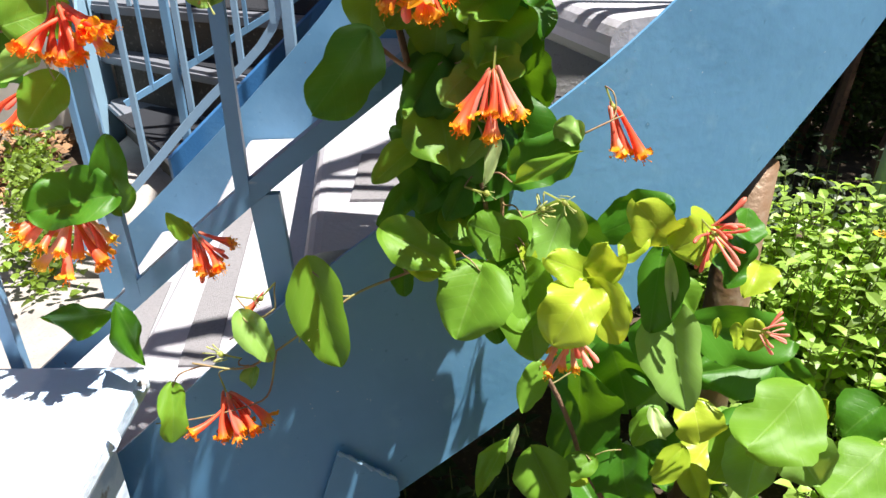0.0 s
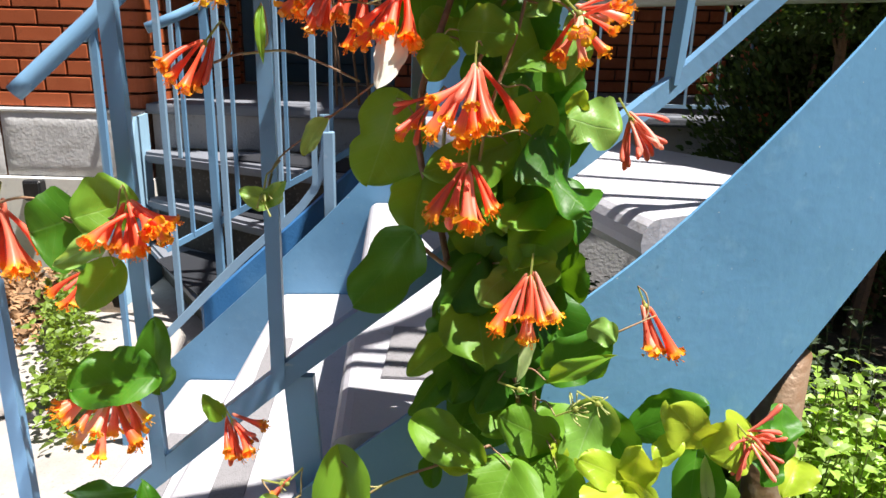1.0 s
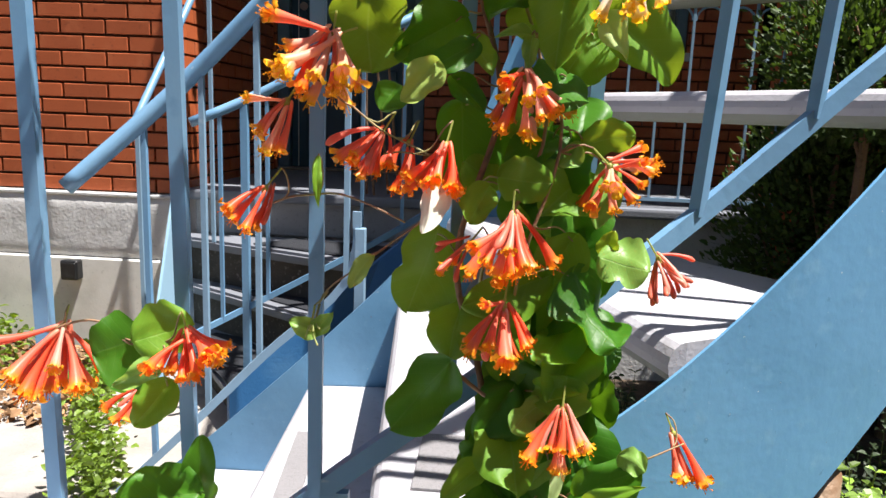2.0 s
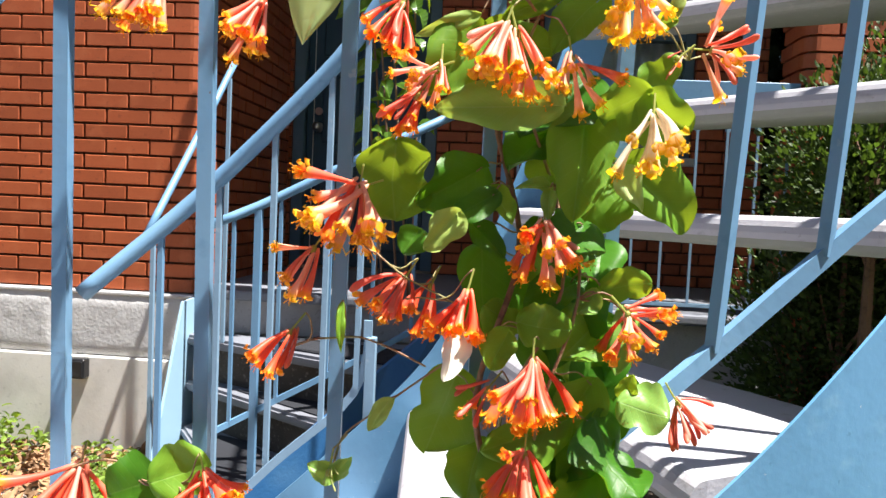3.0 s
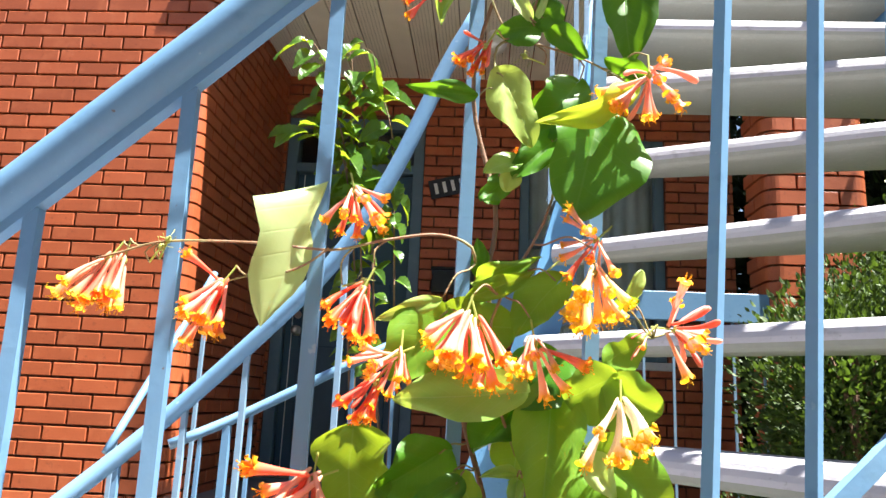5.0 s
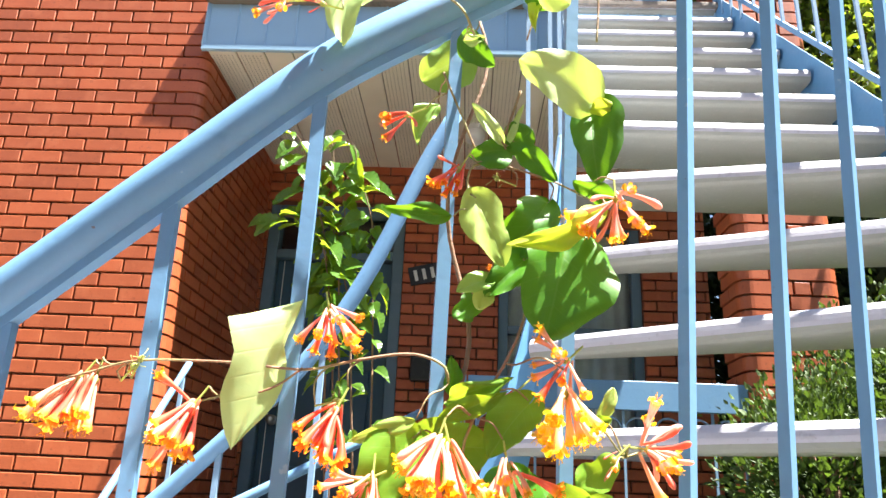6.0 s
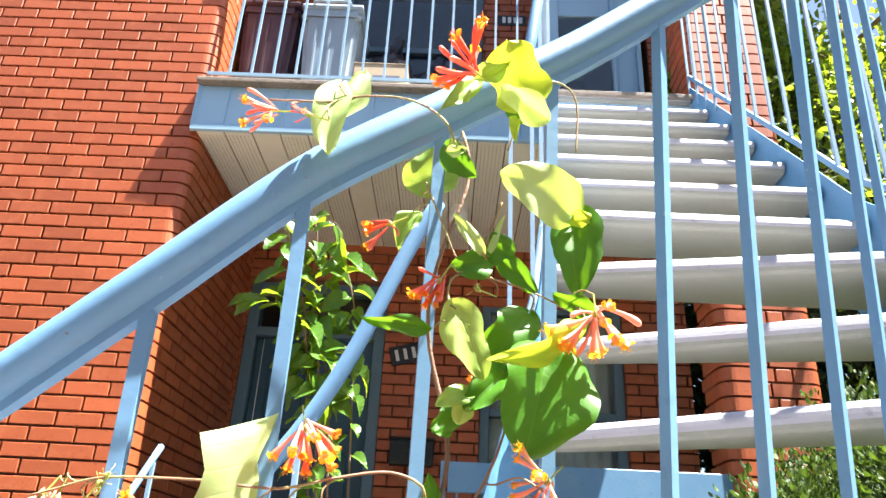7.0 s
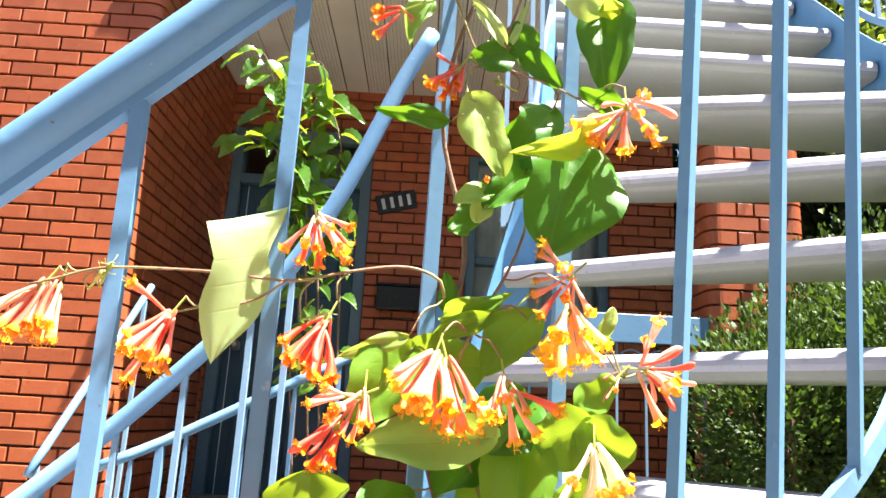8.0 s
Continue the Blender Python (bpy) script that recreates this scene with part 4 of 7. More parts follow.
def plate(line, top, bottom, thick, outward, top_high=None):
    """A standing plate along a line; top, bottom: metres over the line."""
    rings = []
    for i, p in enumerate(line):
        n = level_normal(line, i) * outward
        up = top if top_high is None else top + (top_high - top) * min(1.0, max(0.0, (p.z - 1.5) / 0.6))
        zt, zb = max(0.05, p.z + up), max(0.0, p.z + bottom)
        rings.append([p.xy.to_3d() + Vector((0, 0, zb)), p.xy.to_3d() + n * thick + Vector((0, 0, zb)), p.xy.to_3d() + n * thick + Vector((0, 0, zt)), p.xy.to_3d() + Vector((0, 0, zt))])
    return loft(rings)


part("outer_stringer", plate(OUT_LINE, -0.013, -0.375, 0.0036, 1, 0.07), PLATE, stair, "wide blue painted steel stringer plate")
part("inner_stringer", plate(IN_LINE, 0.10, -0.26, 0.008, -1), PLATE, stair, "pale blue inner stringer plate")
SEAM_ENDS = (Vector((0.320, -0.085, 0.459)), Vector((0.384, -0.068, 0.398)))
low_edge = (Vector((0.386, -0.068, 0.372)), Vector((0.355, -0.076, 0.35)), Vector((0.285, -0.091, 0.35)))
patch_ring = [*SEAM_ENDS, *low_edge]
part("weld_patch", loft([patch_ring, [p + Vector((0.0005, -0.003, 0)) for p in patch_ring]]), PLATE, stair, "welded steel patch plate")
seam = [SEAM_ENDS[0].lerp(SEAM_ENDS[1], i / 16) + Vector((0.0006 * math.sin(i * 3.1), -0.003, 0.0014 * math.sin(i * 4.7))) for i in range(17)]
part("weld_seam", tube(seam, 0.0022, 6, wobble=0.5), THIN, stair, "rough weld bead")
post_line = [(0.868, 0.215, 0.0), (0.866, 0.212, 0.34), (0.86, 0.205, 0.69)]
part("support_post", tube(post_line, 0.032, 14), STEELPIPE, stair, "rusty painted support pipe", True)
part("support_pipe", tube([(1.36, 0.70, 0.0), (1.385, 0.66, 1.28)], 0.022, 12), GREYPIPE, stair, "grey green steel pipe", True)


# outer railing
def along(line, x_marks):
    out = []
    for xm in x_marks:
        for p, q in zip(line, line[1:]):
            if p.x <= xm < q.x:
                u = (xm - p.x) / (q.x - p.x)
                out.append(p.lerp(q, u))
                break
    return out


outer_rail = thing("stair_railing", "blue square-bar railing with a round handrail on the stair", "railing")
UPPER = [((x, y), z) for (x, y), z in zip(OUTER[10::-1], NOSE_Z[10::-1])]
RAIL = spline([(-0.40, -0.10, 0.19), (-0.22, -0.105, 0.36), (0.06, -0.105, 0.605), (0.144, -0.10, 0.678), (0.264, -0.087, 0.778), (0.385, -0.06, 0.868), (0.51, -0.015, 0.957), (0.637, 0.045, 1.05), (0.757, 0.075, 1.157), (0.862, 0.105, 1.25), (0.97, 0.185, 1.36)] + [(x, y, z + 0.14) for (x, y), z in UPPER], 0.03)
TOP = spline([(-0.40, -0.105, 1.03), (-0.22, -0.108, 1.20), (0.022, -0.112, 1.415), (0.144, -0.118, 1.52), (0.273, -0.113, 1.64), (0.406, -0.085, 1.745), (0.541, -0.054, 1.85), (0.66, -0.035, 1.95), (0.765, -0.015, 2.04), (0.88, 0.035, 2.135), (1.0, 0.14, 2.24)] + [(x + 0.01, y - 0.02 * (k < 3), z + 1.0) for k, ((x, y), z) in enumerate(UPPER)], 0.03)
part("bottom_rail", bar([p for p in RAIL if p.z > 0.25], 0.012, 0.0195), PAINT, outer_rail, "blue flat bottom rail")
part("top_bar", bar([p + Vector((0, 0, 0.004)) for p in TOP], 0.014, 0.012), PAINT, outer_rail, "flat bar under the handrail")
part("handrail", tube([p + Vector((0, 0, 0.0345)) for p in TOP], 0.0215, 20), PAINT, outer_rail, "thick round blue handrail", True)


def baluster(p, z0, z1, w, parent, spin=0.0, mat=None, tilt=Vector((0, 0, 0))):
    h = w / 2
    c, s = math.cos(spin), math.sin(spin)
    ring = [(p[0] + c * a - s * b, p[1] + s * a + c * b) for a, b in ((-h, -h), (h, -h), (h, h), (-h, h))]
    return part("baluster", loft([[(x, y, z0) for x, y in ring], [(x + tilt.x, y + tilt.y, z1) for x, y in ring]]), mat or PAINT, parent)


FEET = (-0.24, -0.11, 0.012, 0.142, 0.257, 0.38, 0.5, 0.626, 0.744, 0.85, 0.96, 1.075, 1.18, 1.28, 1.37, 1.44, 1.49)
HEADS = (-0.245, -0.118, 0.008, 0.14, 0.266, 0.395, 0.519, 0.657, 0.764, 0.876, 1.0, 1.115, 1.21, 1.295, 1.385, 1.45, 1.50)
for a, b in zip(FEET, HEADS):
    for p, q in zip(along(RAIL, [a]), along(TOP, [b])):
        baluster(p, p.z, q.z, 0.0127, outer_rail, 0.75 if a > 0.6 else 0.12, None, q - p)
for y in [0.98 + 0.118 * i for i in range(12)]:
    for p, q in zip(RAIL, RAIL[1:]):
        if p.y <= y < q.y and p.x > 1.4:
            s = p.lerp(q, (y - p.y) / (q.y - p.y))
            baluster(s, s.z, s.z + 0.855, 0.0115, outer_rail, 0.0, THIN)
            break
for xm in (0.275,):
    for p in along(RAIL, [xm]):
        part("foot", loft([[(p.x - 0.014, p.y - 0.004, p.z - 0.012), (p.x + 0.014, p.y - 0.004, p.z - 0.012), (p.x + 0.014, p.y + 0.006, p.z - 0.012), (p.x - 0.014, p.y + 0.006, p.z - 0.012)], [(p.x - 0.012, p.y + 0.03, p.z - 0.2), (p.x + 0.016, p.y + 0.03, p.z - 0.2), (p.x + 0.016, p.y + 0.04, p.z - 0.2), (p.x - 0.012, p.y + 0.04, p.z - 0.2)]]), PAINT, outer_rail, "short flat steel foot")

# inner railing
inner_rail = thing("stair_railing", "blue railing with thin bars on the inner side of the stair", "railing")
HR_IN = spline([(-0.578, 0.895, 0.94), (-0.343, 0.99, 1.178), (-0.117, 1.0, 1.405), (0.037, 1.0, 1.58), (0.164, 1.0, 1.80), (0.29, 1.0, 2.10), (0.362, 1.0, 2.245)], 0.04)
part("handrail", tube(HR_IN, 0.021, 12), PAINT, inner_rail, "round blue handrail with a sawn end", True)
LOW_IN = spline([(-0.50, 0.92, 0.16), (-0.3, 0.95, 0.36), (-0.125, 0.985, 0.54), (0.03, 1.0, 0.68), (0.085, 1.0, 0.78), (0.09, 1.0, 0.9)], 0.04)
part("bottom_rail", bar(LOW_IN, 0.01, 0.02), THIN, inner_rail)
part("end_post", box(0.086, 0.112, 0.99, 1.012, 0.55, 0.86, 0.002), THIN, inner_rail)
for xm in (-0.42, -0.29, -0.155, -0.02, 0.065):
    lo, hi = along(LOW_IN, [xm]), along(HR_IN, [xm])
    if lo and hi:
        baluster(hi[0], lo[0].z, hi[0].z - 0.01, 0.013, inner_rail, 0.0, THIN if xm != -0.42 else PAINT)
for (x, y), z in list(zip(INNER, NOSE_Z))[0:10]:
    baluster((x - 0.012, y), z + 0.1, z + 0.95, 0.0115, inner_rail, 0.0, THIN)
IN_TOP = [Vector((x - 0.012, y, z + 0.96)) for (x, y), z in list(zip(INNER, NOSE_Z))[0:10]][::-1]
part("upper_handrail", tube(IN_TOP, 0.018, 10), PAINT, inner_rail, smooth=True)
part("upper_bottom_rail", bar([p - Vector((0, 0, 0.85)) for p in IN_TOP], 0.01, 0.02), THIN, inner_rail)

# painted box beside the stair foot
ledge = thing("painted_ledge", "weathered ledge box with flaking pale blue paint", "ledge box")
part("top_board", box(-0.55, 0.15, -0.62, -0.125, 0.585, 0.61, 0.006, seg=2), BOXWOOD, ledge)
part("side_panel", box(0.088, 0.112, -0.62, -0.15, 0.0, 0.584, 0.004), BOXWOOD, ledge)
part("front_panel", box(-0.55, 0.087, -0.152, -0.135, 0.0, 0.584, 0.003), BOXWOOD, ledge)
arch = [(0.135, -0.33, 0.0), (0.135, -0.33, 0.42)] + [(0.135, -0.285 - 0.045 * math.cos(a), 0.42 + 0.05 * math.sin(a)) for a in (math.pi * k / 10 for k in range(1, 10))] + [(0.135, -0.24, 0.42), (0.135, -0.24, 0.0)]
part("bent_post", tube(arch, 0.015, 10), BOXWOOD, ledge, "bent pale blue pipe with flaking paint", True)
_peel = random.Random(8)
for i in range(6):
    y, long, wide, bend = -0.15 - 0.075 * i, _peel.uniform(0.008, 0.02), _peel.uniform(0.012, 0.03), _peel.uniform(0.2, 1.0)
    rings = []
    for k in range(6):
        u = k / 5
        c = Vector((0.152 + 0.016 * bend * math.sin(u * 2.6), y - 0.3 * long * u, 0.612 - long * u + 0.01 * bend * u * u))
        w = wide * (1 - 0.55 * u) / 2
        rings.append([c + Vector((0, -w, 0)), c + Vector((0.0015, -w, 0)), c + Vector((0.0015, w, 0.3 * w)), c + Vector((0, w, 0.3 * w))])
    part("paint_flake", loft(rings), BOXWOOD, ledge, "curled flake of pale paint")


# ---- things on the balcony ----
def wheelie_bin(x0, x1, y0, y1, h, mat, label):
    b = thing("waste_bin", label, "bin", "bins on the balcony")
    t = 0.045
    rings = []
    for z, s in ((0.0, t), (0.03, t * 0.9), (h - 0.06, 0.0), (h - 0.055, -0.012), (h - 0.02, -0.012), (h, -0.006)):
        rings.append([(x0 + s, y0 + s, Z_FLOOR + z), (x1 - s, y0 + s, Z_FLOOR + z), (x1 - s, y1 - s, Z_FLOOR + z), (x0 + s, y1 - s, Z_FLOOR + z)])
    bm = loft(rings)
    bmesh.ops.bevel(bm, geom=[e for e in bm.edges if abs(e.verts[0].co.z - e.verts[1].co.z) > 0.01], offset=0.03, segments=3, affect="EDGES")
    part("body", bm, mat, b, smooth=False)
    part("lid", box(x0 - 0.016, x1 + 0.016, y0 - 0.02, y1 + 0.02, Z_FLOOR + h + 0.001, Z_FLOOR + h + 0.035, 0.014, seg=2), mat, b)
    part("lid_handle", tube([(x0 + 0.06, y0 - 0.02, Z_FLOOR + h + 0.02), (x0 + 0.06, y0 - 0.05, Z_FLOOR + h + 0.02), (x1 - 0.06, y0 - 0.05, Z_FLOOR + h + 0.02), (x1 - 0.06, y0 - 0.02, Z_FLOOR + h + 0.02)], 0.009, 8), mat, b)
    for i in range(3):
        x = x0 + (x1 - x0) * (i + 1) / 4
        part("rib", bar([(x, y0 + 0.034, Z_FLOOR + 0.08), (x, y0 + 0.002, Z_FLOOR + h - 0.09)], 0.014, 0.012), mat, b)


wheelie_bin(-0.93, -0.6, 2.62, 2.98, 0.77, BIN1, "dark plum plastic waste bin with a closed lid")
wheelie_bin(-0.555, -0.215, 2.6, 2.96, 0.74, BIN2, "pale blue-grey plastic waste bin with a wide rim")


def rubbish_bag(x, y, r, h, seed):
    b = thing("rubbish_bag", "full black plastic rubbish bag tied at the neck", "bag", "rubbish bags on the balcony")
    bm = bmesh.new()
    bmesh.ops.create_icosphere(bm, subdivisions=4, radius=1.0)
    for v in bm.verts:
        n = v.co.normalized()
        k = 1 + 0.14 * noise.fractal(n * 2.2 + Vector((seed, 0, 0)), 0.9, 2.0, 5) + 0.03 * math.sin(13 * math.atan2(n.y, n.x)) * max(0, n.z)
        v.co = Vector((x + n.x * r * k, y + n.y * r * k, Z_FLOOR + h * (0.5 + 0.5 * n.z * k) if n.z > -0.75 else Z_FLOOR + 0.002))
        v.co.z = max(v.co.z, Z_FLOOR + 0.001)
    part("sack", bm, BAG, b, smooth=True)
    part("knot", tube([(x, y, Z_FLOOR + h * 0.98), (x + 0.02, y, Z_FLOOR + h + 0.05), (x + 0.05, y - 0.02, Z_FLOOR + h + 0.12)], 0.03, 8, taper=1.5, wobble=0.3), BAG, b)


rubbish_bag(-0.04, 2.86, 0.17, 0.62, 1.0)
rubbish_bag(0.22, 2.95, 0.19, 0.55, 7.0)
carton = thing("cardboard_box", "closed brown cardboard box with printed bars", "box")
part("body", box(-0.2, 0.1, 2.5, 2.68, Z_FLOOR + 0.001, Z_FLOOR + 0.27, 0.004), CARD, carton)
part("flap", box(-0.203, 0.103, 2.497, 2.588, Z_FLOOR + 0.271, Z_FLOOR + 0.276, 0.001), CARD, carton)
part("flap", box(-0.203, 0.103, 2.592, 2.683, Z_FLOOR + 0.271, Z_FLOOR + 0.276, 0.001), CARD, carton)
part("printed_bar", box(-0.09, 0.06, 2.4965, 2.4995, Z_FLOOR + 0.15, Z_FLOOR + 0.19), BARINK, carton, "plain printed bar")
part("printed_bar", box(-0.07, 0.03, 2.4965, 2.4995, Z_FLOOR + 0.11, Z_FLOOR + 0.125), BARINK, carton, "plain printed bar")
plaque2 = thing("house_number_plate", "black plate with plain white bars beside the upper window", "sign", at=(0.78, Y_BACK - 0.014, 5.35))
part("plate", box(-0.11, 0.11, -0.006, 0.004, -0.05, 0.05, 0.003), BLACK, plaque2)
for x in (-0.066, -0.022, 0.022, 0.066):
    part("bar", box(x - 0.013, x + 0.013, -0.009, -0.0065, -0.03, 0.03, 0.001), WHITE, plaque2, "plain white bar")


# ---- foliage helpers ----
def leaf_cloud(name, leaves, mat, parent=None, aspect=0.6, fold=0.18):
    """One mesh of many small folded leaves: (place, tip direction, normal, length)."""
    verts, faces = [], []
    for p, d, n, s in leaves:
        side = d.cross(n)
        if side.length < 1e-4:
            continue
        side.normalize()
        n = side.cross(d).normalized()
        w = s * aspect / 2
        b = len(verts)
        for u, v in ((0, 0), (0.3, 1), (0.3, 0), (0.3, -1), (0.68, 0.8), (0.68, 0), (0.68, -0.8), (1, 0)):
            verts.append(tuple(p + d * (u * s) + side * (v * w) + n * (abs(v) * w * fold * 2 - 0.10 * s * (u - 0.4) ** 2 * 4)))
        faces += [(b, b + 1, b + 2), (b, b + 2, b + 3), (b + 1, b + 4, b + 5, b + 2), (b + 2, b + 5, b + 6, b + 3), (b + 4, b + 7, b + 5), (b + 5, b + 7, b + 6)]
    me = bpy.data.meshes.new(name)
    me.from_pydata(verts, [], faces)
    me.materials.append(mat)
    ob = part(name, me, mat, parent)
    return tagged(ob, kind="stuff")


def rand_dir(rng, up=0.0):
    while True:
        v = Vector((rng.uniform(-1, 1), rng.uniform(-1, 1), rng.uniform(-1, 1)))
        if 0.05 < v.length < 1:
            v.normalize()
            v.z += up
            return v.normalized()


def mint_patch(name, label, spots, leaf_size, mat, seed, aspect=0.62):
    """A patch of leafy upright stems. spots: (x, y, height)."""
    rng = random.Random(seed)
    plant = thing(name, label, "plant")
    leaves = []
    stems = bmesh.new()
    for x, y, h in spots:
        leanv = Vector((rng.uniform(-0.25, 0.25), rng.uniform(-0.3, 0.15), 1)).normalized()
        foot = Vector((x, y, 0))
        tube([foot, foot + leanv * h * 0.5 + Vector((0.01, 0, 0)), foot + leanv * h], 0.0022, 4, stems, taper=0.5)
        n = max(4, int(h / 0.032))
        for i in range(n):
            k = (i + 1) / n
            if k < 0.3:
                continue
            at = foot + leanv * (h * k)
            turn = (i % 2) * math.pi / 2 + rng.uniform(-0.5, 0.5)
            for s in (0, math.pi):
                d = Vector((math.cos(turn + s), math.sin(turn + s), rng.uniform(-0.25, 0.55))).normalized()
                nrm = Vector((-d.x * d.z, -d.y * d.z, 1)) + Vector((rng.uniform(-0.4, 0.4), rng.uniform(-0.4, 0.4), 0))
                leaves.append((at, d, nrm.normalized(), leaf_size * rng.uniform(0.6, 1.15) * (1.15 - 0.5 * k)))
    tagged(part("stalk", stems, BUSHSTEM, plant), kind="stuff")
    leaf_cloud("leaves", leaves, mat, plant, aspect)
    return plant


_r = random.Random(11)
spots = []
for _ in range(780):
    x, y = _r.uniform(0.92, 2.1), _r.uniform(0.28, 0.68)
    if x < 1.0 and y < 0.36 and abs(x - 0.868) < 0.09:
        continue
    spots.append((x, y, 0.385 + 0.12 * noise.noise((x * 2.1, y * 2.1, 4)) + _r.uniform(-0.1, 0.12) - max(0, 0.1 - (y - 0.2)) * 0.8))
mint_patch("mint_bed", "dense bright green leafy bed beside the stair", spots, 0.05, BUSH, 3)
spots = [(_r.uniform(0.85, 1.9), _r.uniform(-0.5, 0.25), _r.uniform(0.12, 0.3)) for _ in range(170)]
mint_patch("ground_plants", "low bright green leaves in front of the stair", spots, 0.055, BUSH, 4)
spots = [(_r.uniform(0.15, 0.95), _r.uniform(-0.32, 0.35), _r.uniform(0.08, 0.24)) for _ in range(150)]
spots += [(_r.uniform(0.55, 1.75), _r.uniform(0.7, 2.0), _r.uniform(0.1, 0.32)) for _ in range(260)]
mint_patch("ground_plants", "low green leaves under the stair, shade put in their colour", spots, 0.05, DARKLEAF, 5)


def wild_flower(x, y, z):
    wild = thing("wild_flower", "yellow wild flower on a thin stem above the green bed", "flower", "yellow wild flowers")
    part("stem", tube([(x - 0.03, y + 0.03, 0.0), (x - 0.02, y + 0.01, z * 0.6), (x, y, z - 0.004)], 0.002, 5), BUSHSTEM, wild)
    for i in range(12):
        a = 2 * math.pi * i / 12
        head = bmesh.new()
        loft([[Vector((x, y, z + dz)) + Vector((math.cos(a + o) * r, math.sin(a + o) * r - h, h)) for o, r, h in ((-0.2, 0.004, 0), (-0.2, 0.013, 0.004), (0, 0.017, 0.005), (0.2, 0.013, 0.004), (0.2, 0.004, 0))] for dz in (0, 0.0006)], bm=head)
        part("petal", head, YELLOWFLOWER, wild)


wild_flower(1.195, 0.36, 0.535)
wild_flower(1.17, 0.36, 0.497)


def shrub(name, label, blobs, count, size, mat, seed, aspect=0.34, up=0.5, skirt=(0.03, 9.0)):
    """A bush of many small sprays on the outside of overlapping rounded masses: (x, y, z, rx, ry, rz); bare below and before its skirt."""
    rng = random.Random(seed)
    plant = thing(name, label, "shrub")
    leaves = []
    for _ in range(count):
        x, y, z, rx, ry, rz = rng.choice(blobs)
        n = rand_dir(rng)
        k = rng.uniform(0.5, 1.04) * (1 + 0.22 * noise.noise((n.x * 3 + x, n.y * 3 + y, n.z * 3)))
        at = Vector((x + n.x * rx * k, y + n.y * ry * k, z + n.z * rz * k))
        if at.z < 0.03 or (at.z < skirt[0] + 0.1 * noise.noise((at.x * 5, 0, 0)) and at.y < skirt[1]):
            continue
        d = (n + Vector((0, 0, up)) + rand_dir(rng) * 0.5).normalized()
        leaves.append((at, d, (n + rand_dir(rng) * 0.7).normalized(), size * rng.uniform(0.6, 1.3)))
    leaf_cloud("foliage", leaves, mat, plant, aspect, 0.1)
    bm = bmesh.new()
    for x, y, z, rx, ry, rz in blobs:
        root = Vector((x * 0.85 + blobs[0][0] * 0.15, y, 0))
        tube([root, Vector((x, y, z * 0.6)), Vector((x, y, z + rz * 0.5))], 0.03, 7, bm, taper=0.3)
        for _ in range(5):
            n = rand_dir(rng, 0.3)
            tube([Vector((x, y, max(0.1, z * rng.uniform(0.5, 1.1)))), Vector((x + n.x * rx * 0.5, y + n.y * ry * 0.5, max(0.1, z + n.z * rz * 0.5)))], 0.009, 5, bm, taper=0.35)
    tagged(part("branch", bm, BARK, plant), kind="stuff")
    return plant


# Nearer right blobs (out of view) and the overhang are added to cast shade.
shrub("cedar", "dense dark green cedar bush beside the porch", [(1.66, 2.02, 0.66, 0.3, 0.28, 0.78), (1.78, 2.06, 1.0, 0.26, 0.24, 0.8), (2.12, 2.08, 1.15, 0.34, 0.28, 1.0), (1.92, 2.05, 1.3, 0.34, 0.26, 0.72), (1.98, 1.95, 0.9, 0.36, 0.3, 1.0), (2.4, 1.9, 1.0, 0.45, 0.38, 1.15), (2.05, 1.7, 0.6, 0.4, 0.33, 0.8), (2.9, 1.85, 1.1, 0.5, 0.45, 1.3), (2.5, 1.5, 1.0, 0.42, 0.36, 1.2), (2.75, 1.15, 1.0, 0.45, 0.32, 1.3), (1.62, 1.76, 1.36, 0.36, 0.26, 0.36), (2.05, 1.62, 1.5, 0.42, 0.32, 0.5), (2.5, 1.5, 1.5, 0.5, 0.36, 0.7), (1.6, 2.16, 0.6, 0.3, 0.18, 0.7), (1.95, 2.12, 0.6, 0.35, 0.2, 0.75), (2.4, 2.1, 0.6, 0.4, 0.25, 0.8)], 110000, 0.03, CEDAR, 21, aspect=0.5, skirt=(1.1, 1.95))


def leafy_tree(x, y, h, r, seed, count, size, mat, label):
    rng = random.Random(seed)
    tree = thing("tree", label, "tree")
    bm = bmesh.new()
    top = Vector((x, y, h))
    tube([(x, y, 0), (x + 0.05, y, h * 0.35), (x - 0.03, y + 0.05, h * 0.6), top], 0.11, 9, bm, taper=0.25)
    tips = []
    for i in range(26):
        a, z = rng.uniform(0, 2 * math.pi), h * rng.uniform(0.28, 0.9)
        e = Vector((x + math.cos(a) * r * rng.uniform(0.4, 1), y + math.sin(a) * r * rng.uniform(0.4, 1), z + rng.uniform(0.2, 0.9)))
        mid = Vector((x, y, z)).lerp(e, 0.5) + Vector((0, 0, -0.05))
        tube([(x, y, z), mid, e], 0.03, 6, bm, taper=0.25)
        tips += [mid, e, Vector((x, y, z)).lerp(e, 0.75), e + rand_dir(rng) * 0.25]
    part("trunk", bm, BARK, tree)
    leaves = []
    for _ in range(count):
        c = rng.choice(tips)
        at = c + rand_dir(rng) * rng.uniform(0.02, 0.55)
        d = (rand_dir(rng) + Vector((0, 0, -0.5))).normalized()
        leaves.append((at, d, rand_dir(rng, 0.5), size * rng.uniform(0.6, 1.25)))
    leaf_cloud("crown", leaves, mat, tree, 0.6)


leafy_tree(3.7, 4.2, 6.4, 1.7, 31, 30000, 0.075, TREELEAF, "sunlit yellow-green tree behind the brick pier")
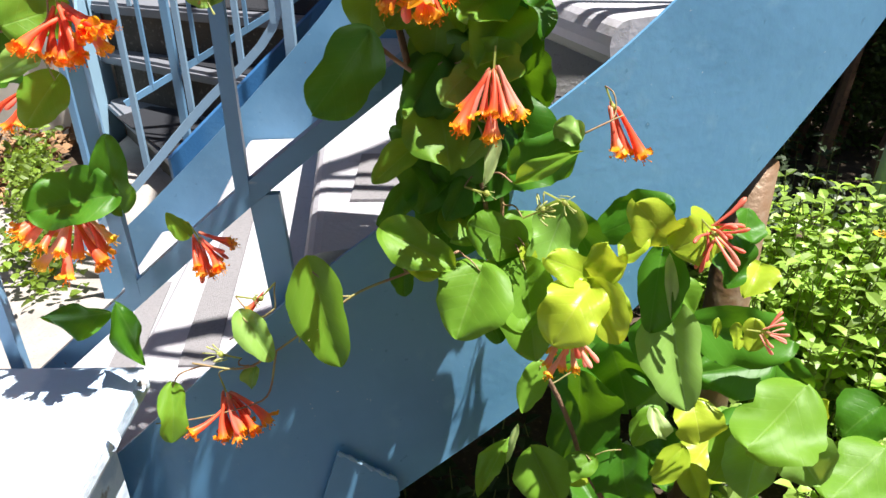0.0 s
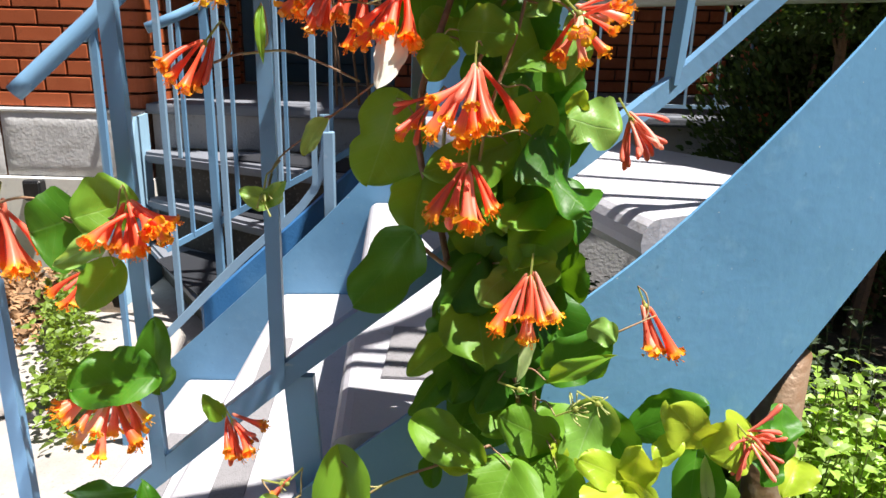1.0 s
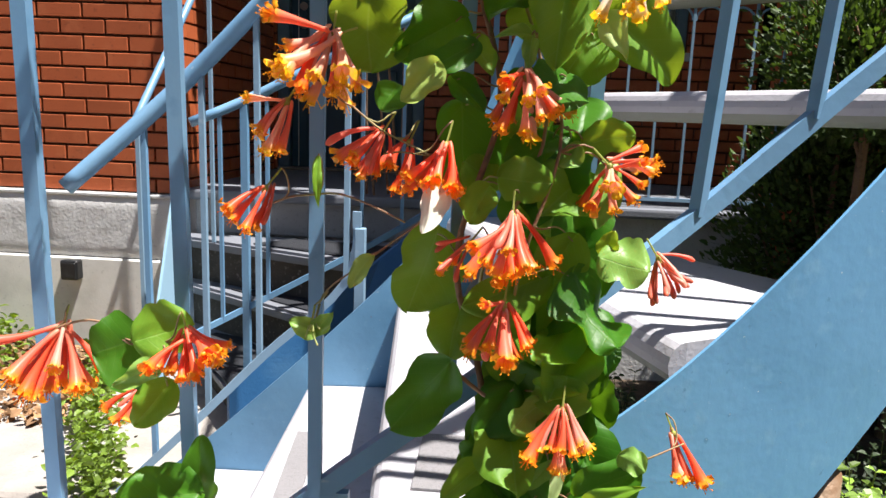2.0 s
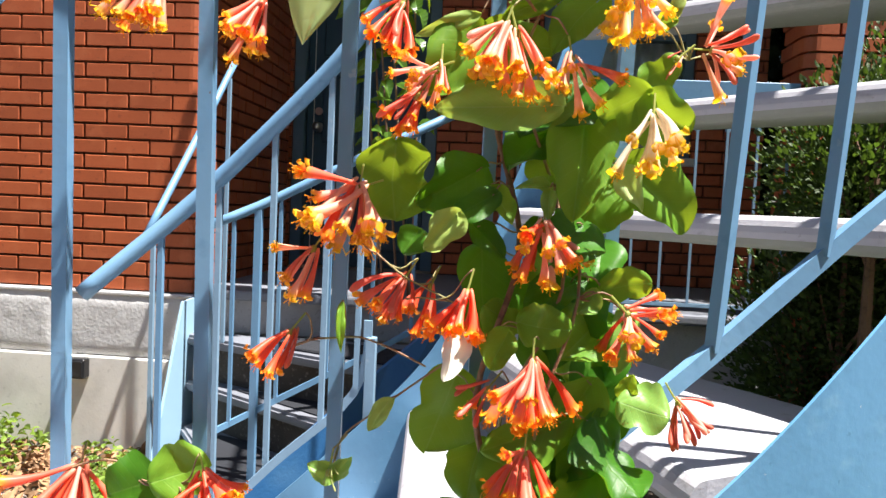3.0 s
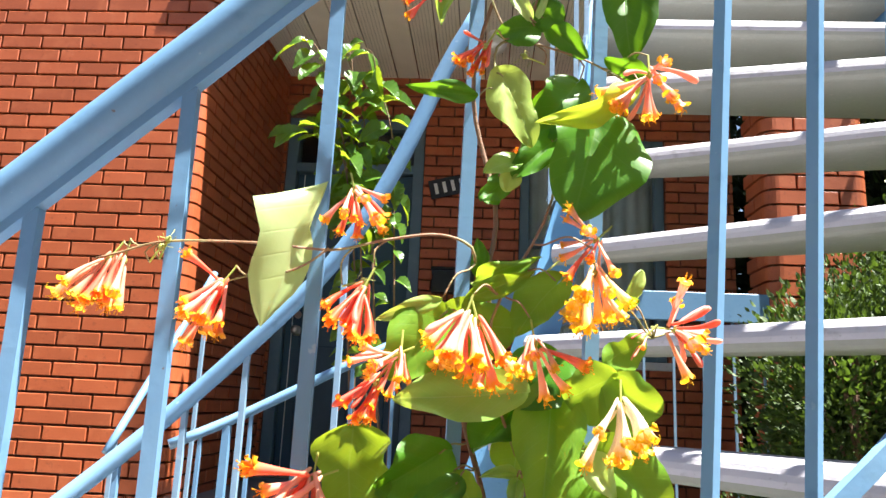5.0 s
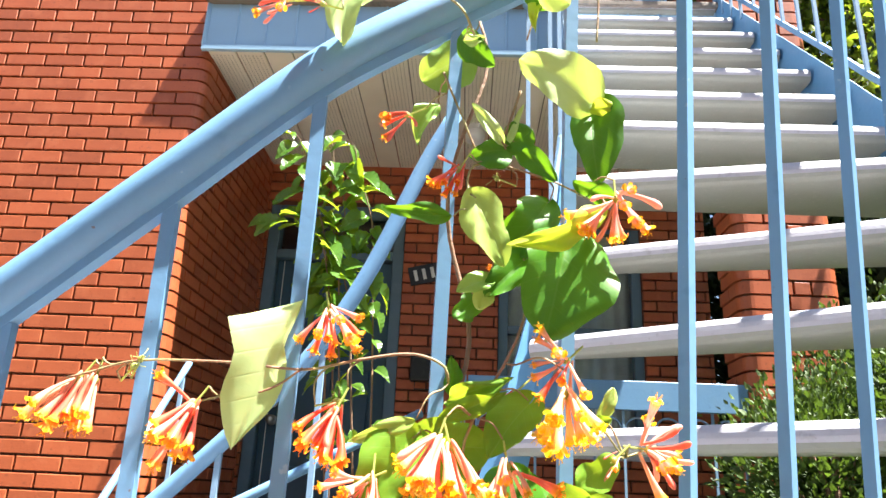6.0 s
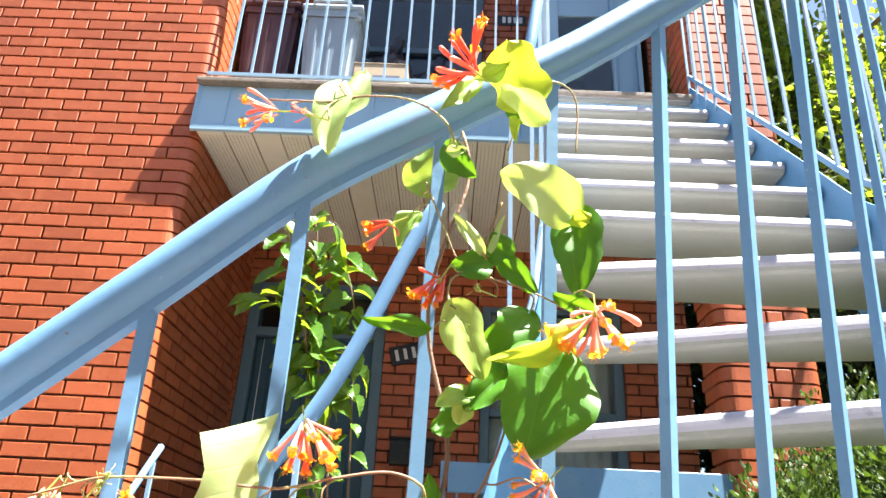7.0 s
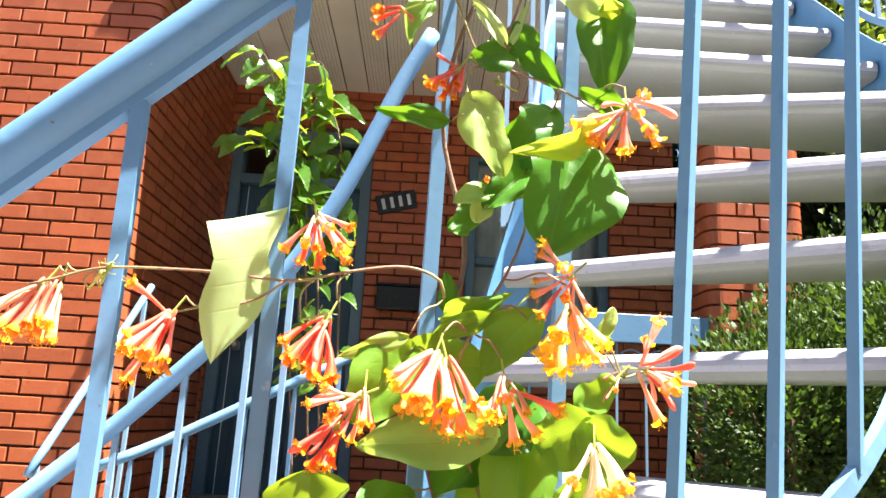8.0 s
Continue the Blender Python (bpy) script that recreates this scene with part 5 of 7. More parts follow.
leafy_tree(3.1, 2.9, 3.6, 0.95, 32, 14000, 0.062, TREELEAF, "smaller leafy tree beside the house")
leafy_tree(5.6, 4.6, 6.0, 1.9, 33, 22000, 0.095, TREELEAF, "broad leafy tree farther along the house")
hedge = shrub("hedge", "green hedge behind the garden, shade put in its leaf colour", [(3.0 + 0.7 * i, 3.3 + 0.1 * i, 1.9, 0.6, 0.5, 2.1) for i in range(6)] + [(2.75, 4.7, 2.0, 0.62, 0.6, 2.3), (3.3, 4.2, 2.0, 0.7, 0.5, 2.4), (2.9, 5.8, 2.3, 0.8, 0.6, 2.6)], 52000, 0.1, DARKLEAF, 34, aspect=0.6)
# Unseen wall added to cut the low sky light on the front faces.
tagged(part("wall_opposite", box(-30, 30, -9.4, -9.0, -0.05, 7.5), CONCRETE), "plain grey wall added out of view to block low sky light", "wall", kind="structure")
tagged(part("wall_neighbour", box(6.5, 6.8, 1.0, 9.0, 0, 7.0), CONCRETE), "grey side wall of the next house", "wall", kind="structure")


# climber beside the front door
def climber():
    rng = random.Random(41)
    c = thing("climbing_plant", "tall leafy climber with toothed green leaves beside the door", "plant")
    meshes = []
    for kind in range(3):
        n = 12
        rows = []
        for i in range(n + 1):
            u = i / n
            w = 0.31 * math.sin(math.pi * min(1, u * 0.93 + 0.04)) ** 0.8 * (1.2 - 0.62 * u) * (1 + 0.13 * (i % 2))
            rows.append([(u - 0.05 * abs(v) * (i % 2), v * w, (0.3 + 0.25 * kind) * abs(v) * w - (0.22 + 0.2 * kind) * (u - 0.2) ** 2 + 0.05 * v * math.sin(5 * u + kind)) for v in (-1, -0.5, 0, 0.5, 1)])
        meshes.append(link_mesh("leaf", loft(rows, closed=False), DOORLEAF))
    strands = (
        ((-0.1, 0.785), (-0.17, 1.5), (-0.2, 2.1), (-0.25, 2.4), (-0.323, 2.531), (-0.346, 2.677), (-0.374, 2.771), (-0.425, 2.831), (-0.476, 2.82)),
        ((-0.05, 0.785), (-0.1, 1.6), (-0.16, 2.2), (-0.207, 2.394), (-0.232, 2.604), (-0.243, 2.766), (-0.277, 2.86), (-0.33, 2.835)),
        ((0.02, 0.785), (0.03, 1.5), (-0.01, 2.1), (-0.022, 2.225), (-0.032, 2.405), (-0.075, 2.56), (-0.116, 2.692), (-0.14, 2.786), (-0.184, 2.8)),
        ((-0.14, 0.785), (-0.14, 1.6), (-0.213, 2.214), (-0.301, 2.362), (-0.379, 2.409), (-0.451, 2.405), (-0.48, 2.338)),
        ((0.0, 0.785), (-0.04, 1.5), (-0.097, 1.996), (-0.154, 2.217), (-0.161, 2.423), (-0.178, 2.58), (-0.161, 2.689)))
    for q, strand in enumerate(strands):
        pts = spline([(x, 2.28 - 0.05 * math.sin(2.4 * q + 3 * z) + (0.16 if z < 1 else 0.0), z) for x, z in strand], 0.025)
        part("stem", tube(pts, 0.0065, 6, taper=0.35), BARK, c)
        flank = 1
        k = 0
        while k < len(pts):
            p = Vector(pts[k])
            high = p.z > 1.95
            k += rng.choice((1, 1, 2)) if high else rng.choice((2, 2, 3, 4))
            if p.z < 1.4:
                continue
            flank = -flank
            d = Vector((flank * rng.uniform(0.25, 1.0) - 0.15, rng.uniform(-0.7, 0.15), rng.uniform(-1.1, 0.1))).normalized()
            nrm = (Vector((rng.uniform(-0.2, 0.7), -0.7, 0.8)) + rand_dir(rng) * 0.55).normalized()
            side = nrm.cross(d).normalized()
            size = rng.uniform(0.085, 0.15) if high else rng.uniform(0.06, 0.1)
            ob = part("leaf", rng.choice(meshes), DOORLEAF, c)
            ob.matrix_local = Matrix.Translation(p + d * 0.018) @ (Matrix((d, side, d.cross(side))).transposed() * size).to_4x4()


climber()

# low planting and litter along the path
def ground_cover(name, label, region, count, size, mat, seed, height, band=0.0):
    rng = random.Random(seed)
    leaves = []
    for _ in range(count):
        x0, x1, y0, y1 = region
        k = rng.uniform(0, 1)
        x, y = (rng.uniform(x0, x1), rng.uniform(y0, y1)) if not band else (x0 + (x1 - x0) * k + rng.gauss(0, band), y0 + (y1 - y0) * k + rng.gauss(0, band))
        hh = height * max(0.1, 0.6 + 0.7 * noise.noise((x * 5, y * 5, seed)))
        at = Vector((x, y, 0.04 + rng.uniform(0.0, hh)))
        d = Vector((rng.uniform(-1, 1), rng.uniform(-1, 1), rng.uniform(-0.2, 0.6))).normalized()
        leaves.append((at, d, rand_dir(rng, 0.9), size * rng.uniform(0.6, 1.2)))
    ob = leaf_cloud(name, leaves, mat)
    return tagged(ob, label, "ground cover", kind="stuff")


ground_cover("ivy_edging", "low yellow-green creeping plant along the path edge", (-1.16, -0.6, 2.0, 0.95), 1300, 0.032, IVY, 51, 0.24, 0.042)
ground_cover("ivy_edging", "low yellow-green creeping plant at the foot of the wall", (-2.2, -1.5, 1.9, 2.3), 700, 0.04, IVY, 52, 0.2)
ground_cover("leaf_litter", "brown dry leaf litter on the soil by the wall", (-1.9, -1.05, 1.5, 2.3), 1500, 0.045, LITTER, 53, 0.03)


# ---- the honeysuckle on the railing ----
vine = thing("honeysuckle_vine", "flowering honeysuckle with coral trumpets climbing the blue railing", "climbing plant")


LONG_U = (0.0, 0.09, 0.17, 0.25, 0.33, 0.39, 0.46, 0.62, 0.77, 0.92, 1.0)
LONG_WIDE = (0.0, 0.08, 0.17, 0.26, 0.36, 0.335, 0.29, 0.23, 0.19, 0.08, 0.0)
LONG_NARROW = (0.0, 0.01, 0.012, 0.012, 0.02, 0.06, 0.09, 0.105, 0.08, 0.03, 0.0)


def leaf_mesh(shape, mat, seed=0):
    """Rounded, heart-shaped, narrow or long hanging leaf, one unit long, its tip along x."""
    rng = random.Random(seed * 17 + shape)
    nu, nv = 18, 12
    half = {0: 0.5, 1: 0.465, 2: 0.235, 3: 0.30}[shape]
    fold = {0: 0.5, 1: 0.62, 2: 0.8, 3: 0.5}[shape] * rng.uniform(0.3, 1.5) * (-1 if shape == 0 and seed % 3 == 2 else 1)
    curl = {0: 0.3, 1: 0.42, 2: 0.45, 3: 0.15}[shape] * rng.uniform(0.2, 1.6)
    ph, bend, wav = rng.uniform(0, 6), rng.uniform(-0.12, 0.12), rng.uniform(0.06, 0.17)
    lopside = rng.uniform(-0.12, 0.12)
    bend, wav = (0.0, 0.03) if shape == 3 else (bend, wav)
    waist, crease = rng.uniform(0.0, 0.16), rng.choice((-0.35, 0.0, 0.3, 0.45)) * (shape == 0)
    rows = []
    for i in range(nu + 1):
        u = 0.5 - 0.5 * math.cos(math.pi * i / nu)
        if shape == 0:
            w = half * max(0.0, 1 - abs(2 * u - 1) ** 2.3) ** 0.5 * (1.05 - 0.12 * u) * (1 - waist * math.exp(-((u - 0.5) / 0.09) ** 2))
        elif shape == 1:
            w = half * 1.05 * max(0.0, 1 - abs(2 * u ** 0.86 - 1) ** 2.2) ** 0.56 * (1.2 - 0.5 * u)
        elif shape == 2:
            w = half * (math.sin(math.pi * u ** 0.75)) ** 0.85
        else:
            w = 1.0
        row = []
        for j in range(nv + 1):
            v = 2 * j / nv - 1
            ww = w if shape != 3 else float(np.interp(u, *((LONG_U, LONG_WIDE) if v < 0 else (LONG_U, LONG_NARROW))))
            ww *= 1 + (lopside if v > 0 else -lopside) * (shape < 2)
            notch = ((-0.1 if shape == 0 else -0.17) * abs(v) * (1 - u) ** 5 + (0.03 * abs(v) * u ** 6 if shape == 0 else 0.0)) * (shape < 2)
            edge = 1 + (0.075 * math.sin(u * 9 + ph + (2 if v > 0 else 0)) + 0.03 * math.sin(u * 21 + 2 * ph - (1 if v > 0 else 0))) * abs(v)
            wave = wav * math.sin(u * 8 + v * 2.5 + ph) * v * v
            pucker = 0.008 * math.sin(abs(v) * 5 - u * 26) * (1 - abs(v)) * (shape != 3)
            z = fold * ww * abs(v) ** 1.15 - 0.55 * fold * ww * abs(v) ** 3 - curl * (u - 0.42) ** 2 * (1.15 if v > 0 else 0.8) + wave + pucker + crease * (math.hypot(u - 0.5, 0.06) - 0.25)
            row.append((u + notch, v * ww * edge + bend * math.sin(math.pi * u), z))
        rows.append(row)
    bm = loft(rows, closed=False)
    bmesh.ops.remove_doubles(bm, verts=bm.verts, dist=1e-4)
    return link_mesh("leaf", bm, mat, True)


LEAVES = {}
BASES = []


def leaf(at, tip, normal, size, mat, shape, wide=1.0):
    key = (shape, mat.name, len(BASES) % 7)
    if key not in LEAVES:
        LEAVES[key] = leaf_mesh(shape, mat, len(BASES) % 7)
    d, n = Vector(tip).normalized(), Vector(normal)
    side = n.cross(d).normalized()
    n = d.cross(side)
    ob = part("leaf", LEAVES[key], mat, vine)
    ob.matrix_local = Matrix.Translation(at) @ (Matrix((d * size, side * (size * wide), n * (size * min(1.0, wide)))).transposed()).to_4x4()
    BASES.append(Vector(at))


def trumpet_mesh(mat, opened, seed=0):
    """One slightly bent flower, one unit long along z, with a flaring five-lobed mouth."""
    rng = random.Random(seed)
    bm = bmesh.new()
    ns = 10
    if opened:
        prof = [(0.0, 0.016), (0.03, 0.03), (0.1, 0.037), (0.25, 0.036), (0.42, 0.045), (0.6, 0.06), (0.74, 0.078), (0.84, 0.092), (0.9, 0.104)]
    else:
        prof = [(0.0, 0.016), (0.06, 0.032), (0.3, 0.037), (0.55, 0.046), (0.76, 0.064), (0.88, 0.07), (0.96, 0.052), (1.0, 0.012)]
    bow = rng.uniform(0.04, 0.13)
    mid = lambda z: bow * math.sin(z * 2.6)
    rings = [[(mid(z) + r * math.cos(2 * math.pi * k / ns), r * math.sin(2 * math.pi * k / ns), z) for k in range(ns)] for z, r in prof]
    loft(rings, caps=False, bm=bm)
    if opened:
        cx = mid(0.9)
        for k in range(5):
            a = 2 * math.pi * k / 5 + 0.3 + rng.uniform(-0.15, 0.15)
            big = rng.uniform(1.25, 1.6) if k == 0 else rng.uniform(0.8, 1.15)
            droop = rng.uniform(0.02, 0.1)
            rows = []
            for r, z, o in ((0.1, 0.885, 0.62), (0.115 * big, 0.945, 0.56), (0.138 * big, 0.985, 0.42), (0.156 * big, 0.99 - droop, 0.16)):
                rows.append([(cx + r * math.cos(a + o * s), r * math.sin(a + o * s), z - 0.018 * abs(s)) for s in (-1, 0, 1)])
            loft(rows, closed=False, bm=bm)
        for k in range(5):
            a = 1.26 * k + rng.uniform(-0.3, 0.3)
            out = rng.uniform(0.03, 0.09)
            q = [(cx, 0, 0.8), (cx + 0.03 * math.cos(a), 0.03 * math.sin(a), 1.0), (cx + out * math.cos(a), out * math.sin(a), 1.04 + 0.05 * (k % 2))]
            tube(q, 0.006, 4, bm)
            bmesh.ops.create_icosphere(bm, subdivisions=1, radius=0.014, matrix=Matrix.Translation(q[-1]))
    me = link_mesh("trumpet", bm, mat, True)
    return me


TRUMPETS = {}
KINDS = {
    "coral": ("coral", "coral", "coral", "rose", "coralbud"), "mixed": ("coral", "rose", "rose", "pink", "pink", "amber"), "rose": ("rose", "rose", "pink", "rose", "coral", "coralbud"),
    "amber": ("amber", "pink", "amber", "rose"), "pinkamber": ("pink", "amber", "pink", "pink", "bud"), "gold": ("gold", "gold", "amber"), "white": ("white",),
    "bud": ("bud", "bud", "coralbud", "pink"), "rosebud": ("coralbud", "coralbud", "bud", "coralbud"), "pinkbud": ("bud", "pink", "bud", "rose"), "green": ("green",), "budamber": ("bud", "bud", "coralbud", "pink", "amber")}
_cl = random.Random(77)


def trumpet(sort):
    key = (sort, _cl.randrange(4))
    if key not in TRUMPETS:
        TRUMPETS[key] = trumpet_mesh(FLOWERS[sort], "bud" not in sort and sort != "green", key[1] * 7 + len(sort))
    return TRUMPETS[key]


def cluster(at, way, size, kind, count, spread):
    at, way = Vector(at), Vector(way).normalized()
    hub = bmesh.new()
    bmesh.ops.create_icosphere(hub, subdivisions=2, radius=0.0026, matrix=Matrix.Translation(at) @ Matrix.Diagonal((1, 1, 1.2, 1)))
    tube([at - way * 0.02, at + way * 0.004], 0.0009, 5, hub)
    c = part("flower_head", hub, BUDGREEN, vine)
    BASES.append(at - way * 0.02)
    side = way.orthogonal().normalized()
    other = way.cross(side)
    for i in range(count):
        a = 2.39996 * i + _cl.uniform(-0.3, 0.3)
        t = (radians(spread) * 1.25 * ((i + 0.5) / count) ** 0.6 * _cl.uniform(0.75, 1.2) if i or count < 6 or _cl.random() < 0.55 else radians(_cl.uniform(60, 95)))
        d = (way * math.cos(t) + (side * math.cos(a) + other * math.sin(a)) * math.sin(t) + Vector((0, 0, -0.10))).normalized()
        s = size * _cl.uniform(0.72, 1.08) * (0.4 if kind == "green" else 1.0)
        start = at + (side * math.cos(a) + other * math.sin(a)) * 0.003 + way * _cl.uniform(-0.008, 0.005)
        turn = d.to_track_quat("Z", "Y").to_matrix().to_4x4() @ Matrix.Rotation(_cl.uniform(0, 6.28), 4, "Z")
        sort = _cl.choice(KINDS[kind])
        ob = part("trumpet" if kind not in ("bud", "green") else "flower_bud", trumpet(sort), None, c)
        thick = _cl.uniform(0.92, 1.14)
        ob.matrix_local = Matrix.Translation(start) @ turn @ Matrix.Diagonal((s * thick, s * thick, s, 1))


MAIN = []


def stem(points, radius, mat):
    line = spline(points, 0.006)
    MAIN.extend(line)
    part("stem", tube(line, radius * 0.66, 7, taper=0.75), mat, vine, smooth=True)


def twine(x0, y0, z0, x1, y1, z1, turns, radius, wander, mat):
    n = int((z1 - z0) / 0.02)
    pts = []
    for i in range(n + 1):
        k = i / n
        a = turns * 2 * math.pi * k
        pts.append((x0 + (x1 - x0) * k + math.cos(a) * wander + 0.01 * noise.noise((k * 6, x0, 0)), y0 + (y1 - y0) * k - 0.008 + math.sin(a) * wander, z0 + (z1 - z0) * k))
    MAIN.extend(Vector(p) for p in pts)
    part("stem", tube(pts, radius, 8, taper=0.55), mat, vine, smooth=True)


twine(0.66, -0.05, 0.25, 0.44, -0.09, 0.9, 0.8, 0.0034, 0.012, BARK)
twine(0.40, -0.105, 0.86, 0.408, -0.10, 1.74, 3.2, 0.003, 0.013, BARK)
twine(0.43, -0.115, 0.85, 0.44, -0.115, 1.5, 2.2, 0.0019, 0.02, STEM)
twine(0.47, -0.10, 0.75, 0.43, -0.12, 1.35, 1.5, 0.0019, 0.025, STEM)
stem([(0.401, -0.142, 1.361), (0.396, -0.148, 1.374), (0.370, -0.148, 1.382), (0.330, -0.154, 1.375), (0.293, -0.154, 1.366), (0.267, -0.160, 1.365), (0.230, -0.160, 1.368), (0.155, -0.160, 1.367), (0.118, -0.160, 1.357), (0.101, -0.166, 1.350)], 0.0019, STEM)
stem([(0.285, -0.158, 1.366), (0.268, -0.160, 1.352), (0.248, -0.160, 1.344), (0.227, -0.160, 1.342), (0.201, -0.160, 1.335)], 0.0015, STEM)
stem([(0.389, -0.124, 0.917), (0.409, -0.124, 0.901), (0.445, -0.118, 0.874), (0.469, -0.118, 0.854)], 0.003, STEM)
stem([(0.454, -0.136, 0.739), (0.413, -0.142, 0.723), (0.372, -0.148, 0.709), (0.349, -0.154, 0.697), (0.285, -0.154, 0.646), (0.252, -0.160, 0.631), (0.206, -0.160, 0.638)], 0.002, STEM)
stem([(0.285, -0.154, 0.646), (0.272, -0.154, 0.596), (0.252, -0.160, 0.586)], 0.0018, STEM)
stem([(0.252, -0.160, 0.586), (0.206, -0.160, 0.573), (0.159, -0.160, 0.566)], 0.0014, STEM)
stem([(0.288, -0.148, 0.689), (0.265, -0.148, 0.671), (0.242, -0.148, 0.655)], 0.0013, STEM)
stem([(0.042, -0.154, 0.942), (0.071, -0.154, 0.953), (0.093, -0.154, 0.952), (0.116, -0.154, 0.935), (0.155, -0.154, 0.940)], 0.0018, STEM)
stem([(0.301, -0.150, 1.139), (0.311, -0.150, 1.131), (0.325, -0.150, 1.121), (0.344, -0.150, 1.112), (0.364, -0.150, 1.103), (0.375, -0.150, 1.095)], 0.0014, STEM)
stem([(0.326, -0.150, 1.103), (0.338, -0.150, 1.105), (0.351, -0.150, 1.104), (0.364, -0.150, 1.103)], 0.0012, STEM)
stem([(0.231, -0.150, 1.058), (0.239, -0.150, 1.061), (0.252, -0.150, 1.066), (0.268, -0.150, 1.068), (0.288, -0.150, 1.070), (0.305, -0.150, 1.066), (0.323, -0.150, 1.059), (0.345, -0.150, 1.049)], 0.0016, STEM)
stem([(0.366, -0.142, 1.056), (0.331, -0.142, 1.029), (0.304, -0.148, 1.008), (0.280, -0.148, 0.988), (0.271, -0.148, 0.965)], 0.0014, STEM)
stem([(0.413, -0.142, 1.691), (0.398, -0.148, 1.719), (0.364, -0.148, 1.740), (0.321, -0.154, 1.738), (0.288, -0.154, 1.730), (0.257, -0.160, 1.725), (0.224, -0.160, 1.725)], 0.002, STEM)
stem([(0.540, -0.082, 1.728), (0.543, -0.082, 1.784), (0.535, -0.088, 1.805), (0.516, -0.094, 1.811), (0.497, -0.100, 1.799), (0.479, -0.106, 1.758), (0.465, -0.106, 1.710)], 0.0019, STEM)
stem([(0.458, -0.130, 1.638), (0.445, -0.130, 1.596), (0.431, -0.130, 1.567), (0.413, -0.136, 1.553), (0.413, -0.136, 1.521), (0.428, -0.130, 1.495), (0.445, -0.130, 1.483)], 0.002, STEM)
stem([(0.385, -0.136, 1.653), (0.403, -0.136, 1.609), (0.420, -0.130, 1.573), (0.441, -0.130, 1.562), (0.488, -0.124, 1.549), (0.531, -0.106, 1.536)], 0.0017, STEM)
stem([(0.564, -0.094, 0.832), (0.587, -0.088, 0.841), (0.601, -0.082, 0.845)], 0.0015, STEM)
stem([(0.550, -0.100, 1.311), (0.563, -0.094, 1.316), (0.578, -0.088, 1.322)], 0.0015, STEM)
leaf((0.301, -0.150, 1.723), (0.269, 0.084, 0.959), (-0.028, -0.995, 0.095), 0.059, YOUNG, 1, 0.53)
leaf((0.292, -0.150, 1.752), (-0.023, -0.164, -0.986), (-0.084, -0.983, 0.166), 0.085, YOUNG, 1, 0.46)
leaf((0.481, -0.160, 1.728), (-0.326, -0.326, 0.888), (-0.337, -0.837, -0.431), 0.068, LIME, 0, 0.89)
leaf((0.494, -0.170, 1.712), (-0.830, -0.182, 0.527), (-0.332, -0.596, -0.731), 0.049, YOUNG, 1, 0.61)
leaf((0.427, -0.160, 1.759), (0.876, -0.316, 0.365), (-0.177, -0.913, -0.367), 0.041, PALE, 2, 1.07)
leaf((0.433, -0.150, 1.771), (-0.484, -0.327, -0.811), (0.533, -0.846, 0.024), 0.070, PALE, 2, 0.71)
leaf((0.467, -0.130, 1.745), (0.969, -0.111, -0.221), (-0.204, -0.864, -0.461), 0.036, LEAF, 1, 0.67)
leaf((0.477, -0.130, 1.742), (-0.204, -0.175, -0.963), (-0.194, -0.957, 0.215), 0.034, LIME, 2, 0.84)
leaf((0.526, -0.120, 1.634), (-0.849, -0.355, 0.393), (0.243, -0.921, -0.306), 0.079, YOUNG, 1, 0.71)
leaf((0.526, -0.110, 1.635), (0.023, -0.183, -0.983), (-0.394, -0.905, 0.159), 0.087, LEAF, 1, 0.59)
leaf((0.523, -0.120, 1.626), (0.923, -0.362, -0.132), (-0.385, -0.839, -0.384), 0.030, LIME, 2, 1.16)
leaf((0.408, -0.050, 1.733), (-0.853, 0.102, -0.512), (-0.031, -0.989, -0.146), 0.059, PALE, 0, 0.98)
leaf((0.405, -0.120, 1.703), (0.578, -0.227, -0.784), (-0.550, -0.818, -0.168), 0.048, LEAF, 1, 0.60)
leaf((0.402, -0.130, 1.693), (0.982, -0.134, 0.134), (-0.076, -0.927, -0.367), 0.022, YOUNG, 2, 1.21)
leaf((0.379, -0.100, 1.642), (-0.472, 0.090, -0.877), (-0.023, -0.996, -0.090), 0.044, PALE, 2, 1.12)
leaf((0.443, -0.135, 1.579), (-0.600, -0.180, 0.780), (0.101, -0.984, -0.149), 0.050, YOUNG, 2, 0.62)
leaf((0.445, -0.130, 1.577), (-0.947, -0.178, -0.266), (0.203, -0.977, -0.071), 0.034, LEAF, 1, 0.90)
leaf((0.446, -0.125, 1.581), (0.810, -0.317, 0.493), (-0.246, -0.947, -0.205), 0.028, LEAF, 0, 1.12)
leaf((0.460, -0.120, 1.581), (0.630, -0.252, -0.735), (-0.555, -0.808, -0.199), 0.048, LEAF, 1, 0.49)
leaf((0.446, -0.130, 1.580), (0.333, -0.133, 0.933), (-0.217, -0.974, -0.062), 0.045, YOUNG, 2, 0.35)
leaf((0.399, -0.150, 1.501), (-0.969, -0.246, 0.000), (0.191, -0.753, -0.630), 0.061, LEAF, 2, 0.62)
leaf((0.419, -0.140, 1.524), (0.410, 0.000, -0.912), (0.101, -0.994, 0.045), 0.066, YPALE, 1, 0.59)
leaf((0.486, -0.115, 1.532), (-0.566, -0.179, -0.805), (0.313, -0.950, -0.009), 0.067, LEAF, 0, 0.69)
leaf((0.532, -0.150, 1.513), (-0.792, -0.360, -0.494), (0.544, -0.783, -0.302), 0.097, LIME, 2, 0.60)
leaf((0.539, -0.130, 1.532), (-0.934, -0.160, 0.320), (-0.114, -0.715, -0.690), 0.037, LEAF, 1, 0.54)
